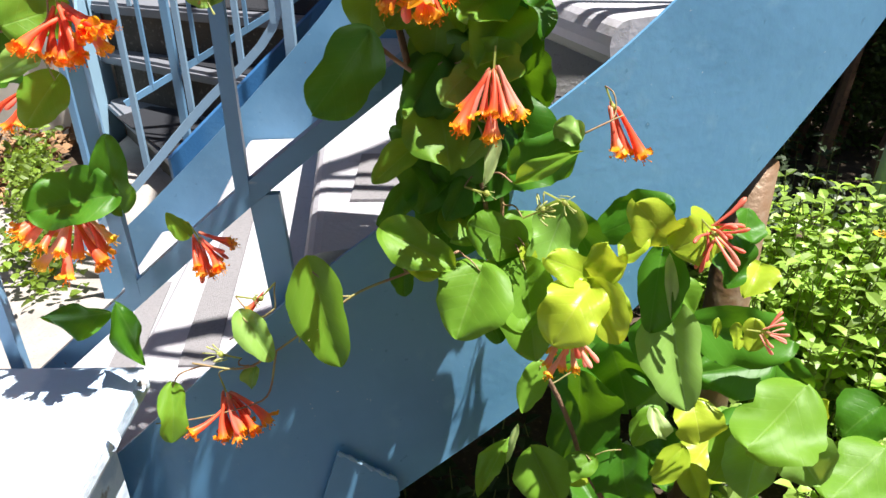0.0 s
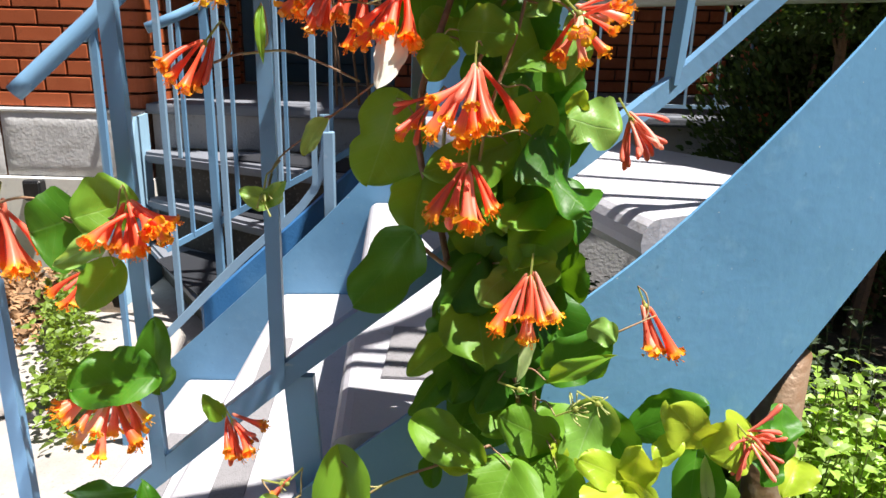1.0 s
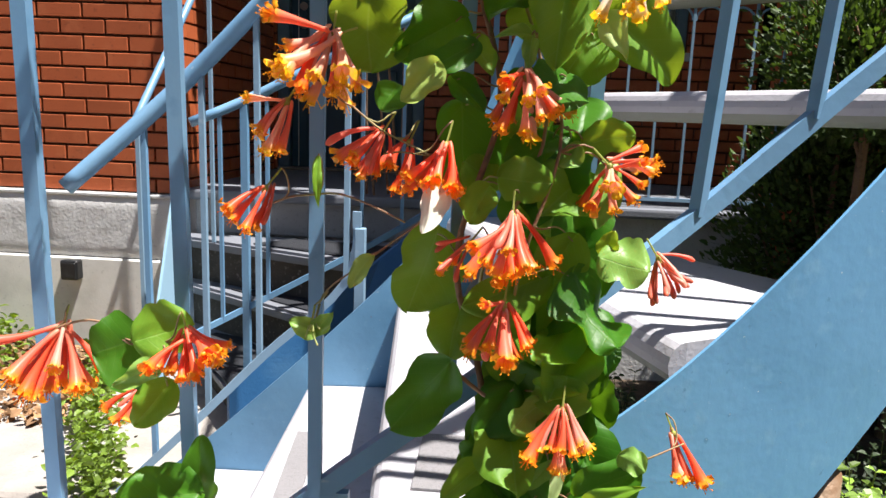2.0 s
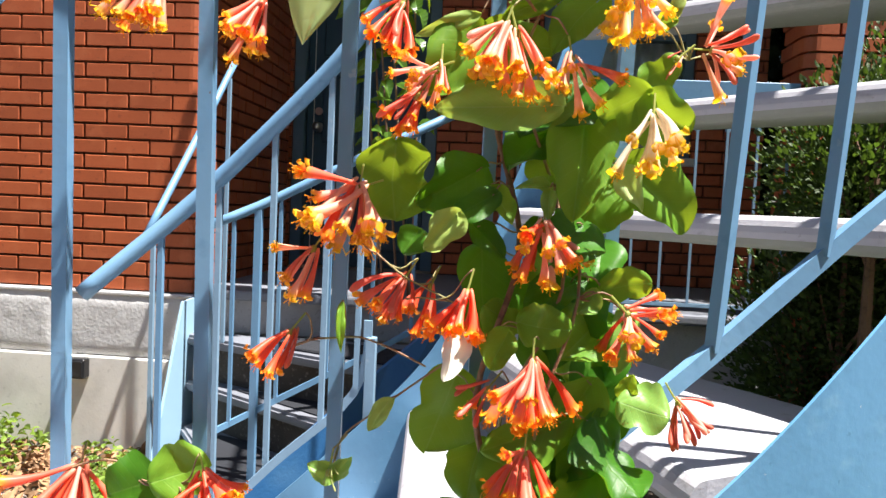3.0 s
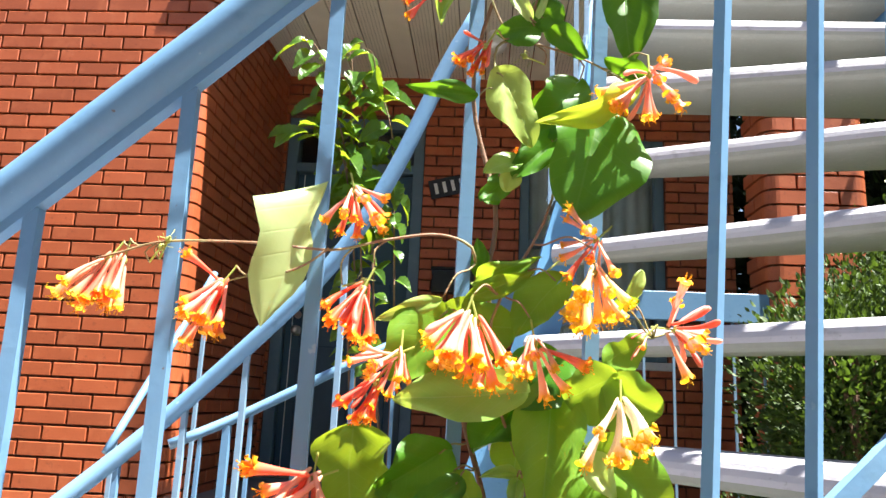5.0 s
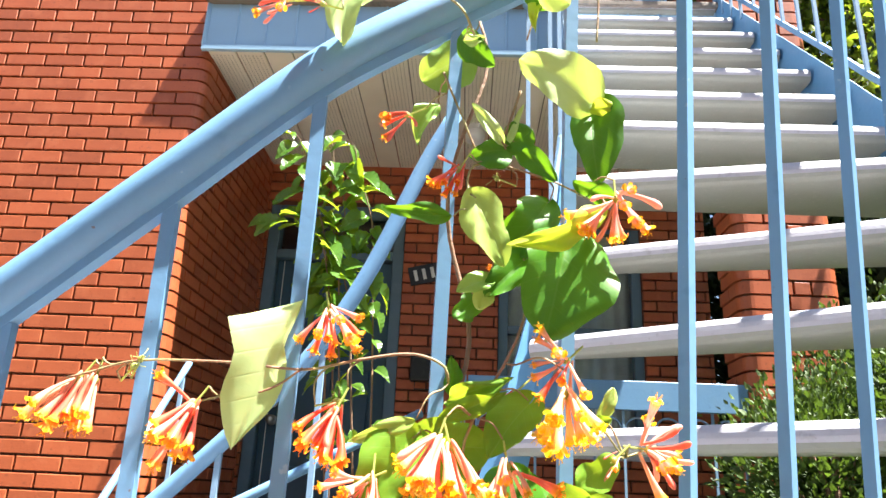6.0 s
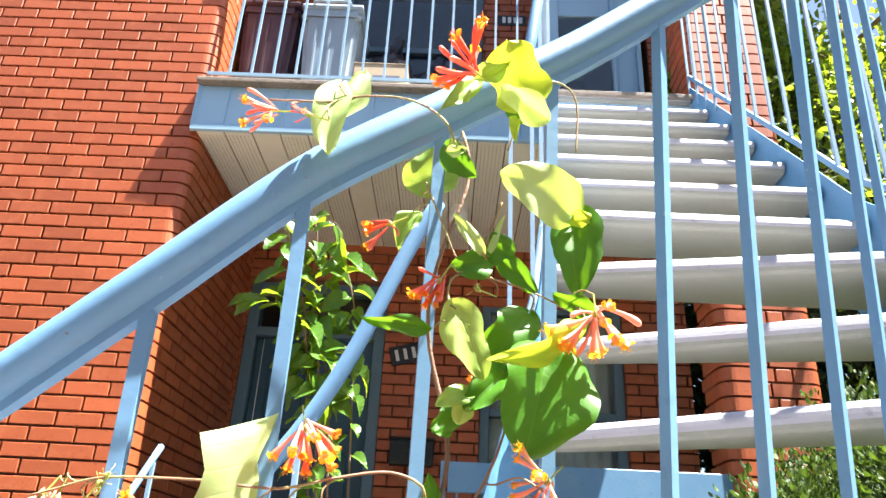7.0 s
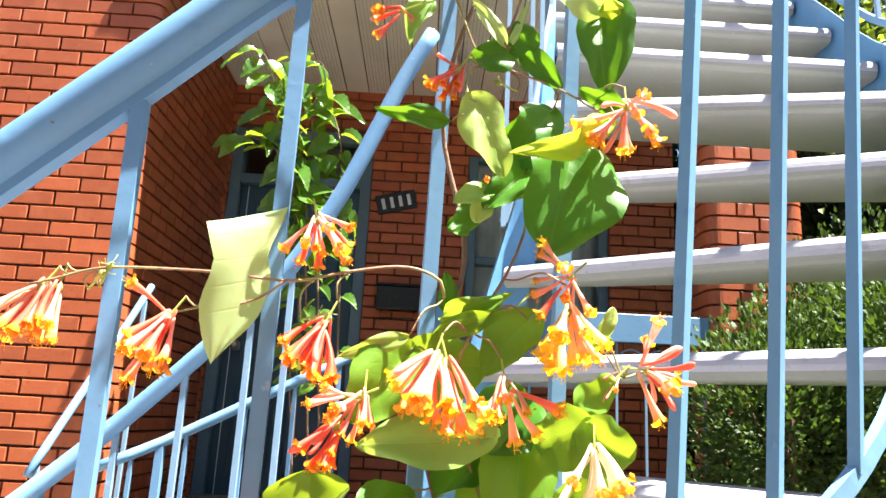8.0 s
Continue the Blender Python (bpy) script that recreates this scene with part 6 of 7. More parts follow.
leaf((0.498, -0.140, 1.485), (-0.222, -0.144, -0.964), (0.135, -0.984, 0.116), 0.090, LEAF, 1, 0.93)
leaf((0.500, -0.100, 1.489), (-0.951, -0.098, -0.293), (0.117, -0.992, -0.050), 0.041, LEAF, 1, 0.58)
leaf((0.463, -0.120, 1.474), (-0.670, -0.217, -0.710), (0.065, -0.970, 0.235), 0.051, LEAF, 1, 0.62)
leaf((0.432, -0.130, 1.453), (-0.816, -0.376, -0.439), (0.278, -0.921, 0.273), 0.032, PALE, 1, 0.63)
leaf((0.432, -0.125, 1.452), (-0.276, -0.158, -0.948), (0.163, -0.980, 0.116), 0.025, YPALE, 0, 0.82)
leaf((0.425, -0.110, 1.444), (-0.610, -0.305, -0.732), (0.401, -0.915, 0.047), 0.033, LEAF, 0, 0.71)
leaf((0.487, -0.110, 1.477), (-0.705, -0.327, -0.629), (0.246, -0.945, 0.216), 0.040, PALE, 2, 0.75)
leaf((0.279, -0.150, 1.425), (-0.297, -0.130, -0.946), (0.431, -0.902, -0.012), 0.131, YOUNG, 3, 1.01)
leaf((0.377, -0.160, 1.329), (-0.939, -0.018, -0.343), (0.073, -0.986, -0.147), 0.055, YPALE, 2, 0.57)
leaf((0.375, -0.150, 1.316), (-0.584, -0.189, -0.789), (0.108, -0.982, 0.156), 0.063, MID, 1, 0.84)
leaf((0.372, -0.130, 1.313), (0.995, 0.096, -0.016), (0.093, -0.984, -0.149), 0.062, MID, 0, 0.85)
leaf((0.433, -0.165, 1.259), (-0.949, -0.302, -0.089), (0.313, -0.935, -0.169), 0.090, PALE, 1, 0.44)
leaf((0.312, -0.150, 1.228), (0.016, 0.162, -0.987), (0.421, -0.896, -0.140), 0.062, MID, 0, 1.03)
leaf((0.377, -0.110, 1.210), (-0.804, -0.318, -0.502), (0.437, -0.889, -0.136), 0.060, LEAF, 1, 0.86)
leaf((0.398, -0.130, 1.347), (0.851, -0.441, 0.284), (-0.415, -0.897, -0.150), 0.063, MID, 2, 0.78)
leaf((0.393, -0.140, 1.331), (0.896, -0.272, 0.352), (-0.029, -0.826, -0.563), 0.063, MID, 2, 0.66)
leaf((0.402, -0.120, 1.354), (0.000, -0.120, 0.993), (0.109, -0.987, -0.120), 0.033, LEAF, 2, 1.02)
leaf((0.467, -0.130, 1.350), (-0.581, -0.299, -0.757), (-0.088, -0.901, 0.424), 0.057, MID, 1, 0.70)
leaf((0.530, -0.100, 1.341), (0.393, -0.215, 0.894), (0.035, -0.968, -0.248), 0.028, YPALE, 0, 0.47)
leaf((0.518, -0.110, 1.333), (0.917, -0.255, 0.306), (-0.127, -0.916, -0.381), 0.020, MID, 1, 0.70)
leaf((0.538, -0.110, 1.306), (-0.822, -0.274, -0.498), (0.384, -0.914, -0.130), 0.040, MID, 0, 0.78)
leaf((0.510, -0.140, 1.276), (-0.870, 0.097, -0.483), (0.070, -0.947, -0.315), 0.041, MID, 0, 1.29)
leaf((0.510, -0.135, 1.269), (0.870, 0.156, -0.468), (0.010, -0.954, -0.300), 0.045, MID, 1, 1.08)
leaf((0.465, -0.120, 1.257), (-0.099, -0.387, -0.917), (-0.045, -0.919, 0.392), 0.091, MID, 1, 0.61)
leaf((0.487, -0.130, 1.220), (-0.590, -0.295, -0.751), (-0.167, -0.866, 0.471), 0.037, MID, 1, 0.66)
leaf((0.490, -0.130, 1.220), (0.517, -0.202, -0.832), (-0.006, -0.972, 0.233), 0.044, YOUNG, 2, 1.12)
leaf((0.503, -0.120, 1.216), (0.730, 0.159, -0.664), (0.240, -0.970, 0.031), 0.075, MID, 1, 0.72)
leaf((0.363, -0.150, 1.172), (-0.599, -0.245, -0.762), (0.400, -0.916, -0.020), 0.037, YPALE, 1, 0.76)
leaf((0.392, -0.130, 1.190), (-0.809, -0.306, -0.503), (0.163, -0.937, 0.309), 0.046, LEAF, 1, 0.56)
leaf((0.389, -0.120, 1.198), (0.551, -0.341, -0.761), (0.118, -0.871, 0.476), 0.038, MID, 2, 1.46)
leaf((0.379, -0.120, 1.163), (0.698, -0.251, -0.670), (0.137, -0.872, 0.470), 0.036, LEAF, 1, 0.67)
leaf((0.442, -0.130, 1.199), (-0.938, -0.344, -0.031), (0.329, -0.917, 0.224), 0.032, PALE, 2, 0.73)
leaf((0.438, -0.140, 1.198), (-0.071, -0.389, -0.919), (-0.278, -0.877, 0.392), 0.028, PALE, 2, 1.03)
leaf((0.429, -0.120, 1.170), (-0.367, -0.334, -0.868), (-0.195, -0.885, 0.423), 0.030, LEAF, 1, 0.72)
leaf((0.383, -0.100, 1.142), (0.136, -0.163, -0.977), (0.380, -0.902, 0.203), 0.074, LEAF, 0, 0.85)
leaf((0.328, -0.100, 1.157), (-0.493, -0.287, -0.821), (-0.080, -0.925, 0.372), 0.024, LEAF, 1, 1.39)
leaf((0.418, -0.120, 1.080), (-0.818, -0.234, 0.526), (0.248, -0.968, -0.044), 0.034, MID, 0, 0.96)
leaf((0.417, -0.140, 1.087), (0.932, -0.359, -0.048), (-0.360, -0.933, -0.026), 0.042, MID, 0, 0.91)
leaf((0.410, -0.140, 1.079), (-0.407, -0.466, -0.786), (0.193, -0.885, 0.424), 0.034, MID, 0, 0.84)
leaf((0.477, -0.100, 1.120), (-0.163, -0.127, -0.978), (-0.146, -0.978, 0.151), 0.055, LEAF, 0, 0.94)
leaf((0.479, -0.130, 1.115), (-0.569, -0.350, -0.744), (-0.209, -0.814, 0.542), 0.023, PALE, 0, 0.92)
leaf((0.487, -0.120, 1.116), (0.940, -0.254, 0.229), (-0.187, -0.942, -0.279), 0.039, MID, 0, 0.81)
leaf((0.507, -0.120, 1.097), (-0.172, -0.363, -0.916), (0.124, -0.930, 0.345), 0.052, PALE, 1, 0.50)
leaf((0.367, -0.100, 1.033), (-0.319, 0.089, -0.944), (-0.051, -0.996, -0.077), 0.078, MID, 0, 0.82)
leaf((0.373, -0.170, 1.077), (-0.269, -0.565, -0.780), (0.337, -0.814, 0.473), 0.037, WITHER, 1, 0.60)
leaf((0.279, -0.170, 1.102), (0.073, -0.242, -0.968), (0.300, -0.920, 0.252), 0.041, MID, 2, 0.42)
leaf((0.318, -0.150, 1.022), (-0.548, -0.029, -0.836), (-0.256, -0.946, 0.200), 0.035, YPALE, 2, 1.03)
leaf((0.275, -0.160, 0.959), (-0.829, -0.349, 0.436), (0.538, -0.712, 0.452), 0.023, PALE, 1, 0.85)
leaf((0.275, -0.160, 0.959), (0.640, -0.256, 0.725), (-0.128, -0.965, -0.228), 0.023, PALE, 1, 0.68)
leaf((0.458, -0.120, 1.002), (-0.885, -0.368, -0.286), (0.370, -0.928, 0.048), 0.073, MID, 1, 0.66)
leaf((0.507, -0.120, 1.022), (0.929, -0.336, -0.155), (-0.216, -0.833, 0.509), 0.039, PALE, 0, 1.17)
leaf((0.511, -0.110, 1.025), (0.279, -0.233, 0.931), (-0.274, -0.949, -0.155), 0.021, LIME, 1, 0.91)
leaf((0.484, -0.100, 1.000), (-0.310, -0.388, -0.868), (0.093, -0.921, 0.378), 0.065, MID, 1, 0.61)
leaf((0.391, -0.080, 0.969), (-0.211, -0.383, -0.900), (-0.125, -0.902, 0.413), 0.052, MID, 0, 0.95)
leaf((0.383, -0.130, 0.926), (-0.612, 0.000, -0.791), (-0.086, -0.994, 0.067), 0.078, LEAF, 0, 0.69)
leaf((0.124, -0.160, 0.941), (0.940, 0.219, 0.262), (0.194, -0.974, 0.116), 0.046, MID, 0, 1.08)
leaf((0.121, -0.150, 0.939), (-0.899, -0.334, -0.283), (0.250, -0.923, 0.294), 0.039, LEAF, 0, 1.80)
leaf((0.150, -0.170, 0.928), (-0.841, -0.259, -0.475), (0.366, -0.919, -0.147), 0.046, PALE, 2, 1.01)
leaf((0.144, -0.150, 0.898), (-0.557, -0.371, -0.743), (0.336, -0.919, 0.207), 0.043, MID, 1, 0.80)
leaf((0.171, -0.160, 0.806), (-0.955, -0.286, -0.080), (0.152, -0.701, 0.697), 0.063, LEAF, 0, 0.86)
leaf((0.166, -0.140, 0.783), (0.101, -0.231, 0.968), (0.190, -0.950, -0.247), 0.069, LEAF, 0, 0.44)
leaf((0.219, -0.140, 0.761), (-0.466, -0.233, 0.854), (0.652, -0.742, 0.153), 0.026, MID, 1, 0.64)
leaf((0.140, -0.150, 0.686), (-0.987, -0.159, 0.016), (0.156, -0.933, 0.325), 0.063, LEAF, 2, 1.01)
leaf((0.147, -0.150, 0.698), (0.279, -0.170, -0.945), (0.577, -0.757, 0.307), 0.065, LEAF, 2, 0.85)
leaf((0.327, -0.160, 0.733), (0.193, -0.092, -0.977), (0.260, -0.955, 0.141), 0.098, MID, 1, 0.50)
leaf((0.258, -0.150, 0.681), (0.505, -0.303, -0.808), (0.199, -0.870, 0.451), 0.049, PALE, 1, 0.61)
leaf((0.262, -0.150, 0.626), (-0.204, -0.285, -0.937), (0.018, -0.958, 0.287), 0.025, PALE, 2, 1.47)
leaf((0.185, -0.160, 0.610), (-0.036, -0.365, -0.930), (0.531, -0.796, 0.291), 0.055, MID, 0, 0.51)
leaf((0.479, -0.150, 0.895), (0.093, 0.093, 0.991), (-0.234, -0.966, 0.113), 0.032, MID, 0, 1.65)
leaf((0.462, -0.140, 0.900), (-0.674, -0.410, -0.615), (0.384, -0.905, 0.183), 0.034, PALE, 0, 0.93)
leaf((0.437, -0.120, 0.900), (-0.542, -0.168, -0.823), (0.036, -0.983, 0.178), 0.053, LEAF, 1, 0.74)
leaf((0.414, -0.130, 0.833), (-0.724, -0.453, -0.520), (0.226, -0.869, 0.441), 0.044, MID, 1, 0.60)
leaf((0.420, -0.100, 0.847), (-0.646, -0.272, -0.714), (0.142, -0.961, 0.238), 0.029, LEAF, 0, 1.19)
leaf((0.436, -0.100, 0.842), (-0.173, -0.210, -0.962), (0.220, -0.961, 0.170), 0.081, LEAF, 1, 0.76)
leaf((0.468, -0.110, 0.855), (-0.307, -0.169, -0.937), (0.134, -0.982, 0.133), 0.065, LEAF, 0, 0.86)
leaf((0.409, -0.110, 0.791), (-0.607, -0.238, -0.758), (0.070, -0.966, 0.248), 0.046, LEAF, 1, 0.54)
leaf((0.445, -0.090, 0.799), (-0.251, -0.141, -0.958), (0.174, -0.980, 0.099), 0.064, LEAF, 0, 0.77)
leaf((0.459, -0.120, 0.797), (-0.434, -0.244, -0.867), (0.159, -0.968, 0.193), 0.037, LEAF, 1, 0.77)
leaf((0.486, -0.130, 0.845), (-0.240, -0.153, -0.959), (0.022, -0.988, 0.152), 0.046, YOUNG, 2, 0.58)
leaf((0.474, -0.130, 0.839), (-0.670, -0.235, -0.704), (0.215, -0.969, 0.118), 0.030, PALE, 1, 0.55)
leaf((0.501, -0.120, 0.807), (0.817, -0.192, 0.544), (-0.369, -0.899, 0.237), 0.062, LEAF, 0, 0.73)
leaf((0.498, -0.140, 0.806), (0.720, -0.412, 0.559), (-0.643, -0.698, 0.314), 0.068, MID, 2, 0.53)
leaf((0.534, -0.130, 0.852), (0.859, -0.245, -0.450), (-0.130, -0.954, 0.272), 0.024, PALE, 0, 1.01)
leaf((0.394, -0.150, 0.764), (0.888, -0.206, -0.412), (0.081, -0.810, 0.581), 0.063, MID, 1, 0.65)
leaf((0.407, -0.140, 0.727), (0.956, -0.284, -0.077), (-0.163, -0.730, 0.664), 0.039, LIME, 2, 0.84)
leaf((0.404, -0.120, 0.716), (0.000, -0.266, -0.964), (0.262, -0.930, 0.257), 0.030, LEAF, 1, 0.80)
leaf((0.512, -0.130, 0.742), (-0.934, 0.095, 0.343), (0.033, -0.937, 0.349), 0.052, MID, 0, 0.83)
leaf((0.513, -0.120, 0.736), (-0.855, -0.171, -0.489), (-0.125, -0.847, 0.516), 0.041, LEAF, 1, 0.46)
leaf((0.514, -0.130, 0.739), (0.312, -0.312, -0.897), (0.134, -0.921, 0.367), 0.026, LIME, 1, 0.61)
leaf((0.548, -0.120, 0.774), (-0.342, -0.407, -0.847), (-0.048, -0.892, 0.449), 0.061, PALE, 0, 0.85)
leaf((0.550, -0.110, 0.764), (0.523, -0.143, -0.840), (-0.311, -0.950, -0.033), 0.063, LEAF, 0, 0.65)
leaf((0.472, -0.150, 0.726), (-0.348, -0.505, -0.790), (-0.274, -0.751, 0.601), 0.063, MID, 1, 1.15)
leaf((0.514, -0.140, 0.720), (0.086, -0.504, -0.860), (-0.165, -0.858, 0.486), 0.081, MID, 1, 0.70)
leaf((0.573, -0.150, 0.718), (-0.802, -0.267, 0.535), (0.502, -0.787, 0.359), 0.052, LIME, 0, 0.62)
leaf((0.576, -0.150, 0.718), (0.074, -0.248, 0.966), (-0.447, -0.874, -0.190), 0.040, LIME, 0, 0.87)
leaf((0.566, -0.170, 0.723), (-0.571, -0.471, -0.672), (-0.124, -0.760, 0.638), 0.059, LIME, 0, 0.96)
leaf((0.567, -0.165, 0.717), (0.396, -0.432, -0.810), (-0.451, -0.860, 0.238), 0.056, LIME, 1, 0.76)
leaf((0.580, -0.140, 0.703), (0.626, -0.464, -0.626), (-0.282, -0.884, 0.373), 0.043, LIME, 1, 0.82)
leaf((0.593, -0.140, 0.709), (0.142, -0.313, 0.939), (-0.244, -0.931, -0.273), 0.035, LIME, 0, 0.40)
leaf((0.591, -0.090, 0.732), (0.754, -0.321, 0.573), (-0.522, -0.823, 0.225), 0.072, LEAF, 0, 0.60)
leaf((0.650, -0.120, 0.736), (-0.653, -0.287, 0.701), (0.213, -0.958, -0.193), 0.063, LIME, 0, 0.67)
leaf((0.620, -0.130, 0.749), (-0.699, -0.333, -0.633), (-0.275, -0.692, 0.668), 0.030, LIME, 0, 0.82)
leaf((0.686, -0.120, 0.754), (-0.851, -0.307, -0.426), (0.130, -0.909, 0.397), 0.042, LIME, 0, 1.29)
leaf((0.647, -0.100, 0.711), (-0.119, -0.330, -0.937), (-0.378, -0.857, 0.350), 0.076, LEAF, 1, 0.62)
leaf((0.651, -0.110, 0.719), (0.089, -0.297, -0.951), (-0.358, -0.900, 0.248), 0.067, YOUNG, 2, 0.39)
leaf((0.668, -0.080, 0.673), (0.527, -0.477, -0.703), (-0.037, -0.840, 0.542), 0.040, MID, 1, 0.89)
leaf((0.663, -0.110, 0.651), (0.118, -0.536, -0.836), (-0.391, -0.799, 0.457), 0.093, PALE, 1, 0.66)
leaf((0.651, -0.090, 0.631), (-0.100, -0.321, -0.942), (-0.227, -0.914, 0.335), 0.050, LEAF, 1, 0.80)
leaf((0.712, -0.060, 0.609), (0.956, 0.092, -0.277), (0.142, -0.976, 0.164), 0.119, LEAF, 0, 0.63)
leaf((0.713, -0.100, 0.642), (-0.044, -0.356, -0.934), (-0.485, -0.809, 0.331), 0.022, LIME, 2, 0.92)
leaf((0.733, -0.100, 0.634), (0.116, -0.349, -0.930), (-0.020, -0.937, 0.349), 0.026, LIME, 0, 0.51)
leaf((0.756, -0.090, 0.631), (-0.031, -0.279, -0.960), (-0.478, -0.839, 0.259), 0.032, LIME, 0, 0.82)
leaf((0.815, -0.020, 0.527), (-0.987, -0.128, -0.093), (0.052, -0.818, 0.573), 0.086, LEAF, 1, 0.77)
leaf((0.820, -0.100, 0.550), (-0.762, -0.523, -0.381), (-0.148, -0.433, 0.889), 0.092, MID, 0, 0.99)
leaf((0.706, -0.100, 0.533), (0.178, -0.467, -0.866), (-0.220, -0.877, 0.427), 0.045, LIME, 0, 1.19)
leaf((0.665, -0.100, 0.526), (0.454, -0.227, -0.862), (0.249, -0.896, 0.367), 0.044, YOUNG, 2, 1.06)
leaf((0.671, -0.090, 0.512), (-0.477, -0.239, -0.846), (-0.330, -0.844, 0.424), 0.046, MID, 1, 0.71)
leaf((0.768, -0.080, 0.472), (-0.455, -0.438, -0.775), (-0.118, -0.833, 0.540), 0.059, MID, 1, 0.97)
leaf((0.781, -0.110, 0.491), (-0.317, -0.574, -0.755), (-0.678, -0.419, 0.603), 0.066, PALE, 1, 0.94)
leaf((0.819, -0.100, 0.481), (0.465, -0.644, -0.608), (-0.584, -0.739, 0.336), 0.056, PALE, 1, 1.31)
leaf((0.944, -0.080, 0.444), (-0.822, -0.514, -0.247), (-0.000, -0.433, 0.902), 0.097, MID, 0, 0.92)
leaf((0.961, -0.030, 0.466), (-0.766, -0.214, -0.606), (-0.499, -0.396, 0.771), 0.056, LEAF, 1, 1.25)
leaf((0.887, -0.020, 0.439), (0.249, -0.299, 0.921), (-0.916, -0.383, 0.123), 0.040, LIME, 0, 0.66)
leaf((0.540, -0.100, 0.582), (-0.372, -0.391, -0.842), (-0.240, -0.835, 0.495), 0.051, MID, 1, 0.58)
leaf((0.595, -0.050, 0.541), (0.006, 0.073, -0.997), (-0.443, -0.894, -0.068), 0.165, LEAF, 0, 0.57)
leaf((0.628, -0.040, 0.567), (0.309, 0.077, -0.948), (-0.182, -0.973, -0.139), 0.103, LEAF, 0, 0.78)
leaf((0.511, -0.080, 0.468), (-0.395, -0.217, -0.893), (-0.353, -0.861, 0.366), 0.078, MID, 2, 0.83)
leaf((0.521, -0.090, 0.499), (-0.219, -0.128, -0.967), (0.053, -0.991, 0.119), 0.055, YOUNG, 2, 0.35)
leaf((0.543, -0.080, 0.445), (0.422, -0.332, -0.844), (-0.121, -0.943, 0.310), 0.066, MID, 1, 0.98)
leaf((0.609, -0.080, 0.434), (-0.874, -0.250, -0.416), (-0.143, -0.686, 0.713), 0.048, MID, 1, 0.65)
leaf((0.649, -0.060, 0.431), (0.170, -0.196, -0.966), (-0.302, -0.943, 0.138), 0.077, LEAF, 0, 0.98)
leaf((0.714, -0.070, 0.438), (-0.684, -0.254, -0.684), (-0.354, -0.704, 0.616), 0.051, LIME, 1, 0.69)
leaf((0.730, -0.070, 0.411), (0.342, -0.440, -0.831), (-0.218, -0.897, 0.385), 0.041, LIME, 1, 0.89)
leaf((0.658, -0.030, 0.537), (0.802, -0.310, -0.510), (0.007, -0.850, 0.527), 0.055, LEAF, 1, 0.67)
leaf((0.857, 0.020, 0.497), (0.771, -0.228, -0.595), (-0.156, -0.973, 0.170), 0.057, LEAF, 1, 0.74)
leaf((0.418, -0.066, 0.815), (0.276, -0.878, -0.390), (0.154, -0.360, 0.920), 0.063, LEAF, 1)
leaf((0.463, -0.052, 1.097), (-0.099, -0.542, -0.834), (0.043, -0.840, 0.541), 0.044, LEAF, 1)
leaf((0.445, -0.026, 1.065), (0.428, -0.653, -0.625), (0.102, -0.652, 0.751), 0.063, LEAF, 1)
leaf((0.458, -0.053, 0.856), (-0.565, -0.661, -0.493), (0.067, -0.633, 0.772), 0.071, LEAF, 1)
leaf((0.433, -0.055, 0.849), (-0.127, -0.687, -0.715), (-0.122, -0.705, 0.699), 0.061, LEAF, 1)
leaf((0.456, -0.066, 1.091), (-0.389, -0.317, -0.865), (-0.435, -0.765, 0.476), 0.061, LEAF, 0)
leaf((0.495, -0.040, 1.148), (-0.144, -0.649, -0.747), (0.210, -0.758, 0.618), 0.055, LEAF, 1)
leaf((0.475, -0.049, 0.984), (-0.585, -0.628, -0.513), (0.238, -0.738, 0.631), 0.068, LEAF, 1)
leaf((0.461, -0.057, 1.124), (0.544, -0.023, -0.839), (0.429, -0.851, 0.302), 0.053, LEAF, 0)
leaf((0.445, -0.024, 1.112), (0.395, -0.606, -0.690), (-0.145, -0.783, 0.605), 0.073, LEAF, 1)
leaf((0.443, -0.046, 0.782), (0.227, -0.477, -0.849), (0.400, -0.749, 0.528), 0.075, LEAF, 1)
leaf((0.518, -0.030, 0.797), (-0.554, -0.763, -0.332), (0.272, -0.543, 0.794), 0.074, LEAF, 1)
leaf((0.490, -0.025, 1.082), (0.015, -0.240, -0.971), (-0.291, -0.930, 0.225), 0.071, LEAF, 0)
leaf((0.446, -0.048, 0.936), (0.628, -0.594, -0.503), (0.208, -0.495, 0.844), 0.054, LEAF, 1)
leaf((0.520, -0.044, 1.021), (-0.470, -0.236, -0.850), (-0.475, -0.744, 0.470), 0.071, LEAF, 1)
leaf((0.456, -0.024, 0.860), (-0.586, -0.583, -0.563), (0.311, -0.803, 0.509), 0.074, LEAF, 1)
leaf((0.456, -0.052, 1.109), (0.327, -0.693, -0.643), (-0.479, -0.708, 0.519), 0.070, LEAF, 1)
leaf((0.466, -0.059, 0.803), (-0.772, -0.160, -0.616), (-0.064, -0.943, 0.325), 0.069, LEAF, 1)
leaf((0.792, 0.055, 0.686), (-0.076, -0.809, -0.583), (0.253, -0.581, 0.774), 0.041, LEAF, 0)
leaf((0.589, 0.029, 0.440), (0.755, -0.654, -0.055), (-0.552, -0.677, 0.487), 0.065, LEAF, 1)
leaf((0.618, 0.056, 0.306), (0.396, -0.822, -0.408), (-0.009, -0.448, 0.894), 0.072, LEAF, 1)
leaf((0.803, 0.064, 0.470), (-0.657, -0.614, -0.436), (0.146, -0.672, 0.726), 0.045, LEAF, 0)
leaf((0.740, 0.083, 0.272), (0.452, -0.865, -0.215), (-0.024, -0.253, 0.967), 0.048, LEAF, 1)
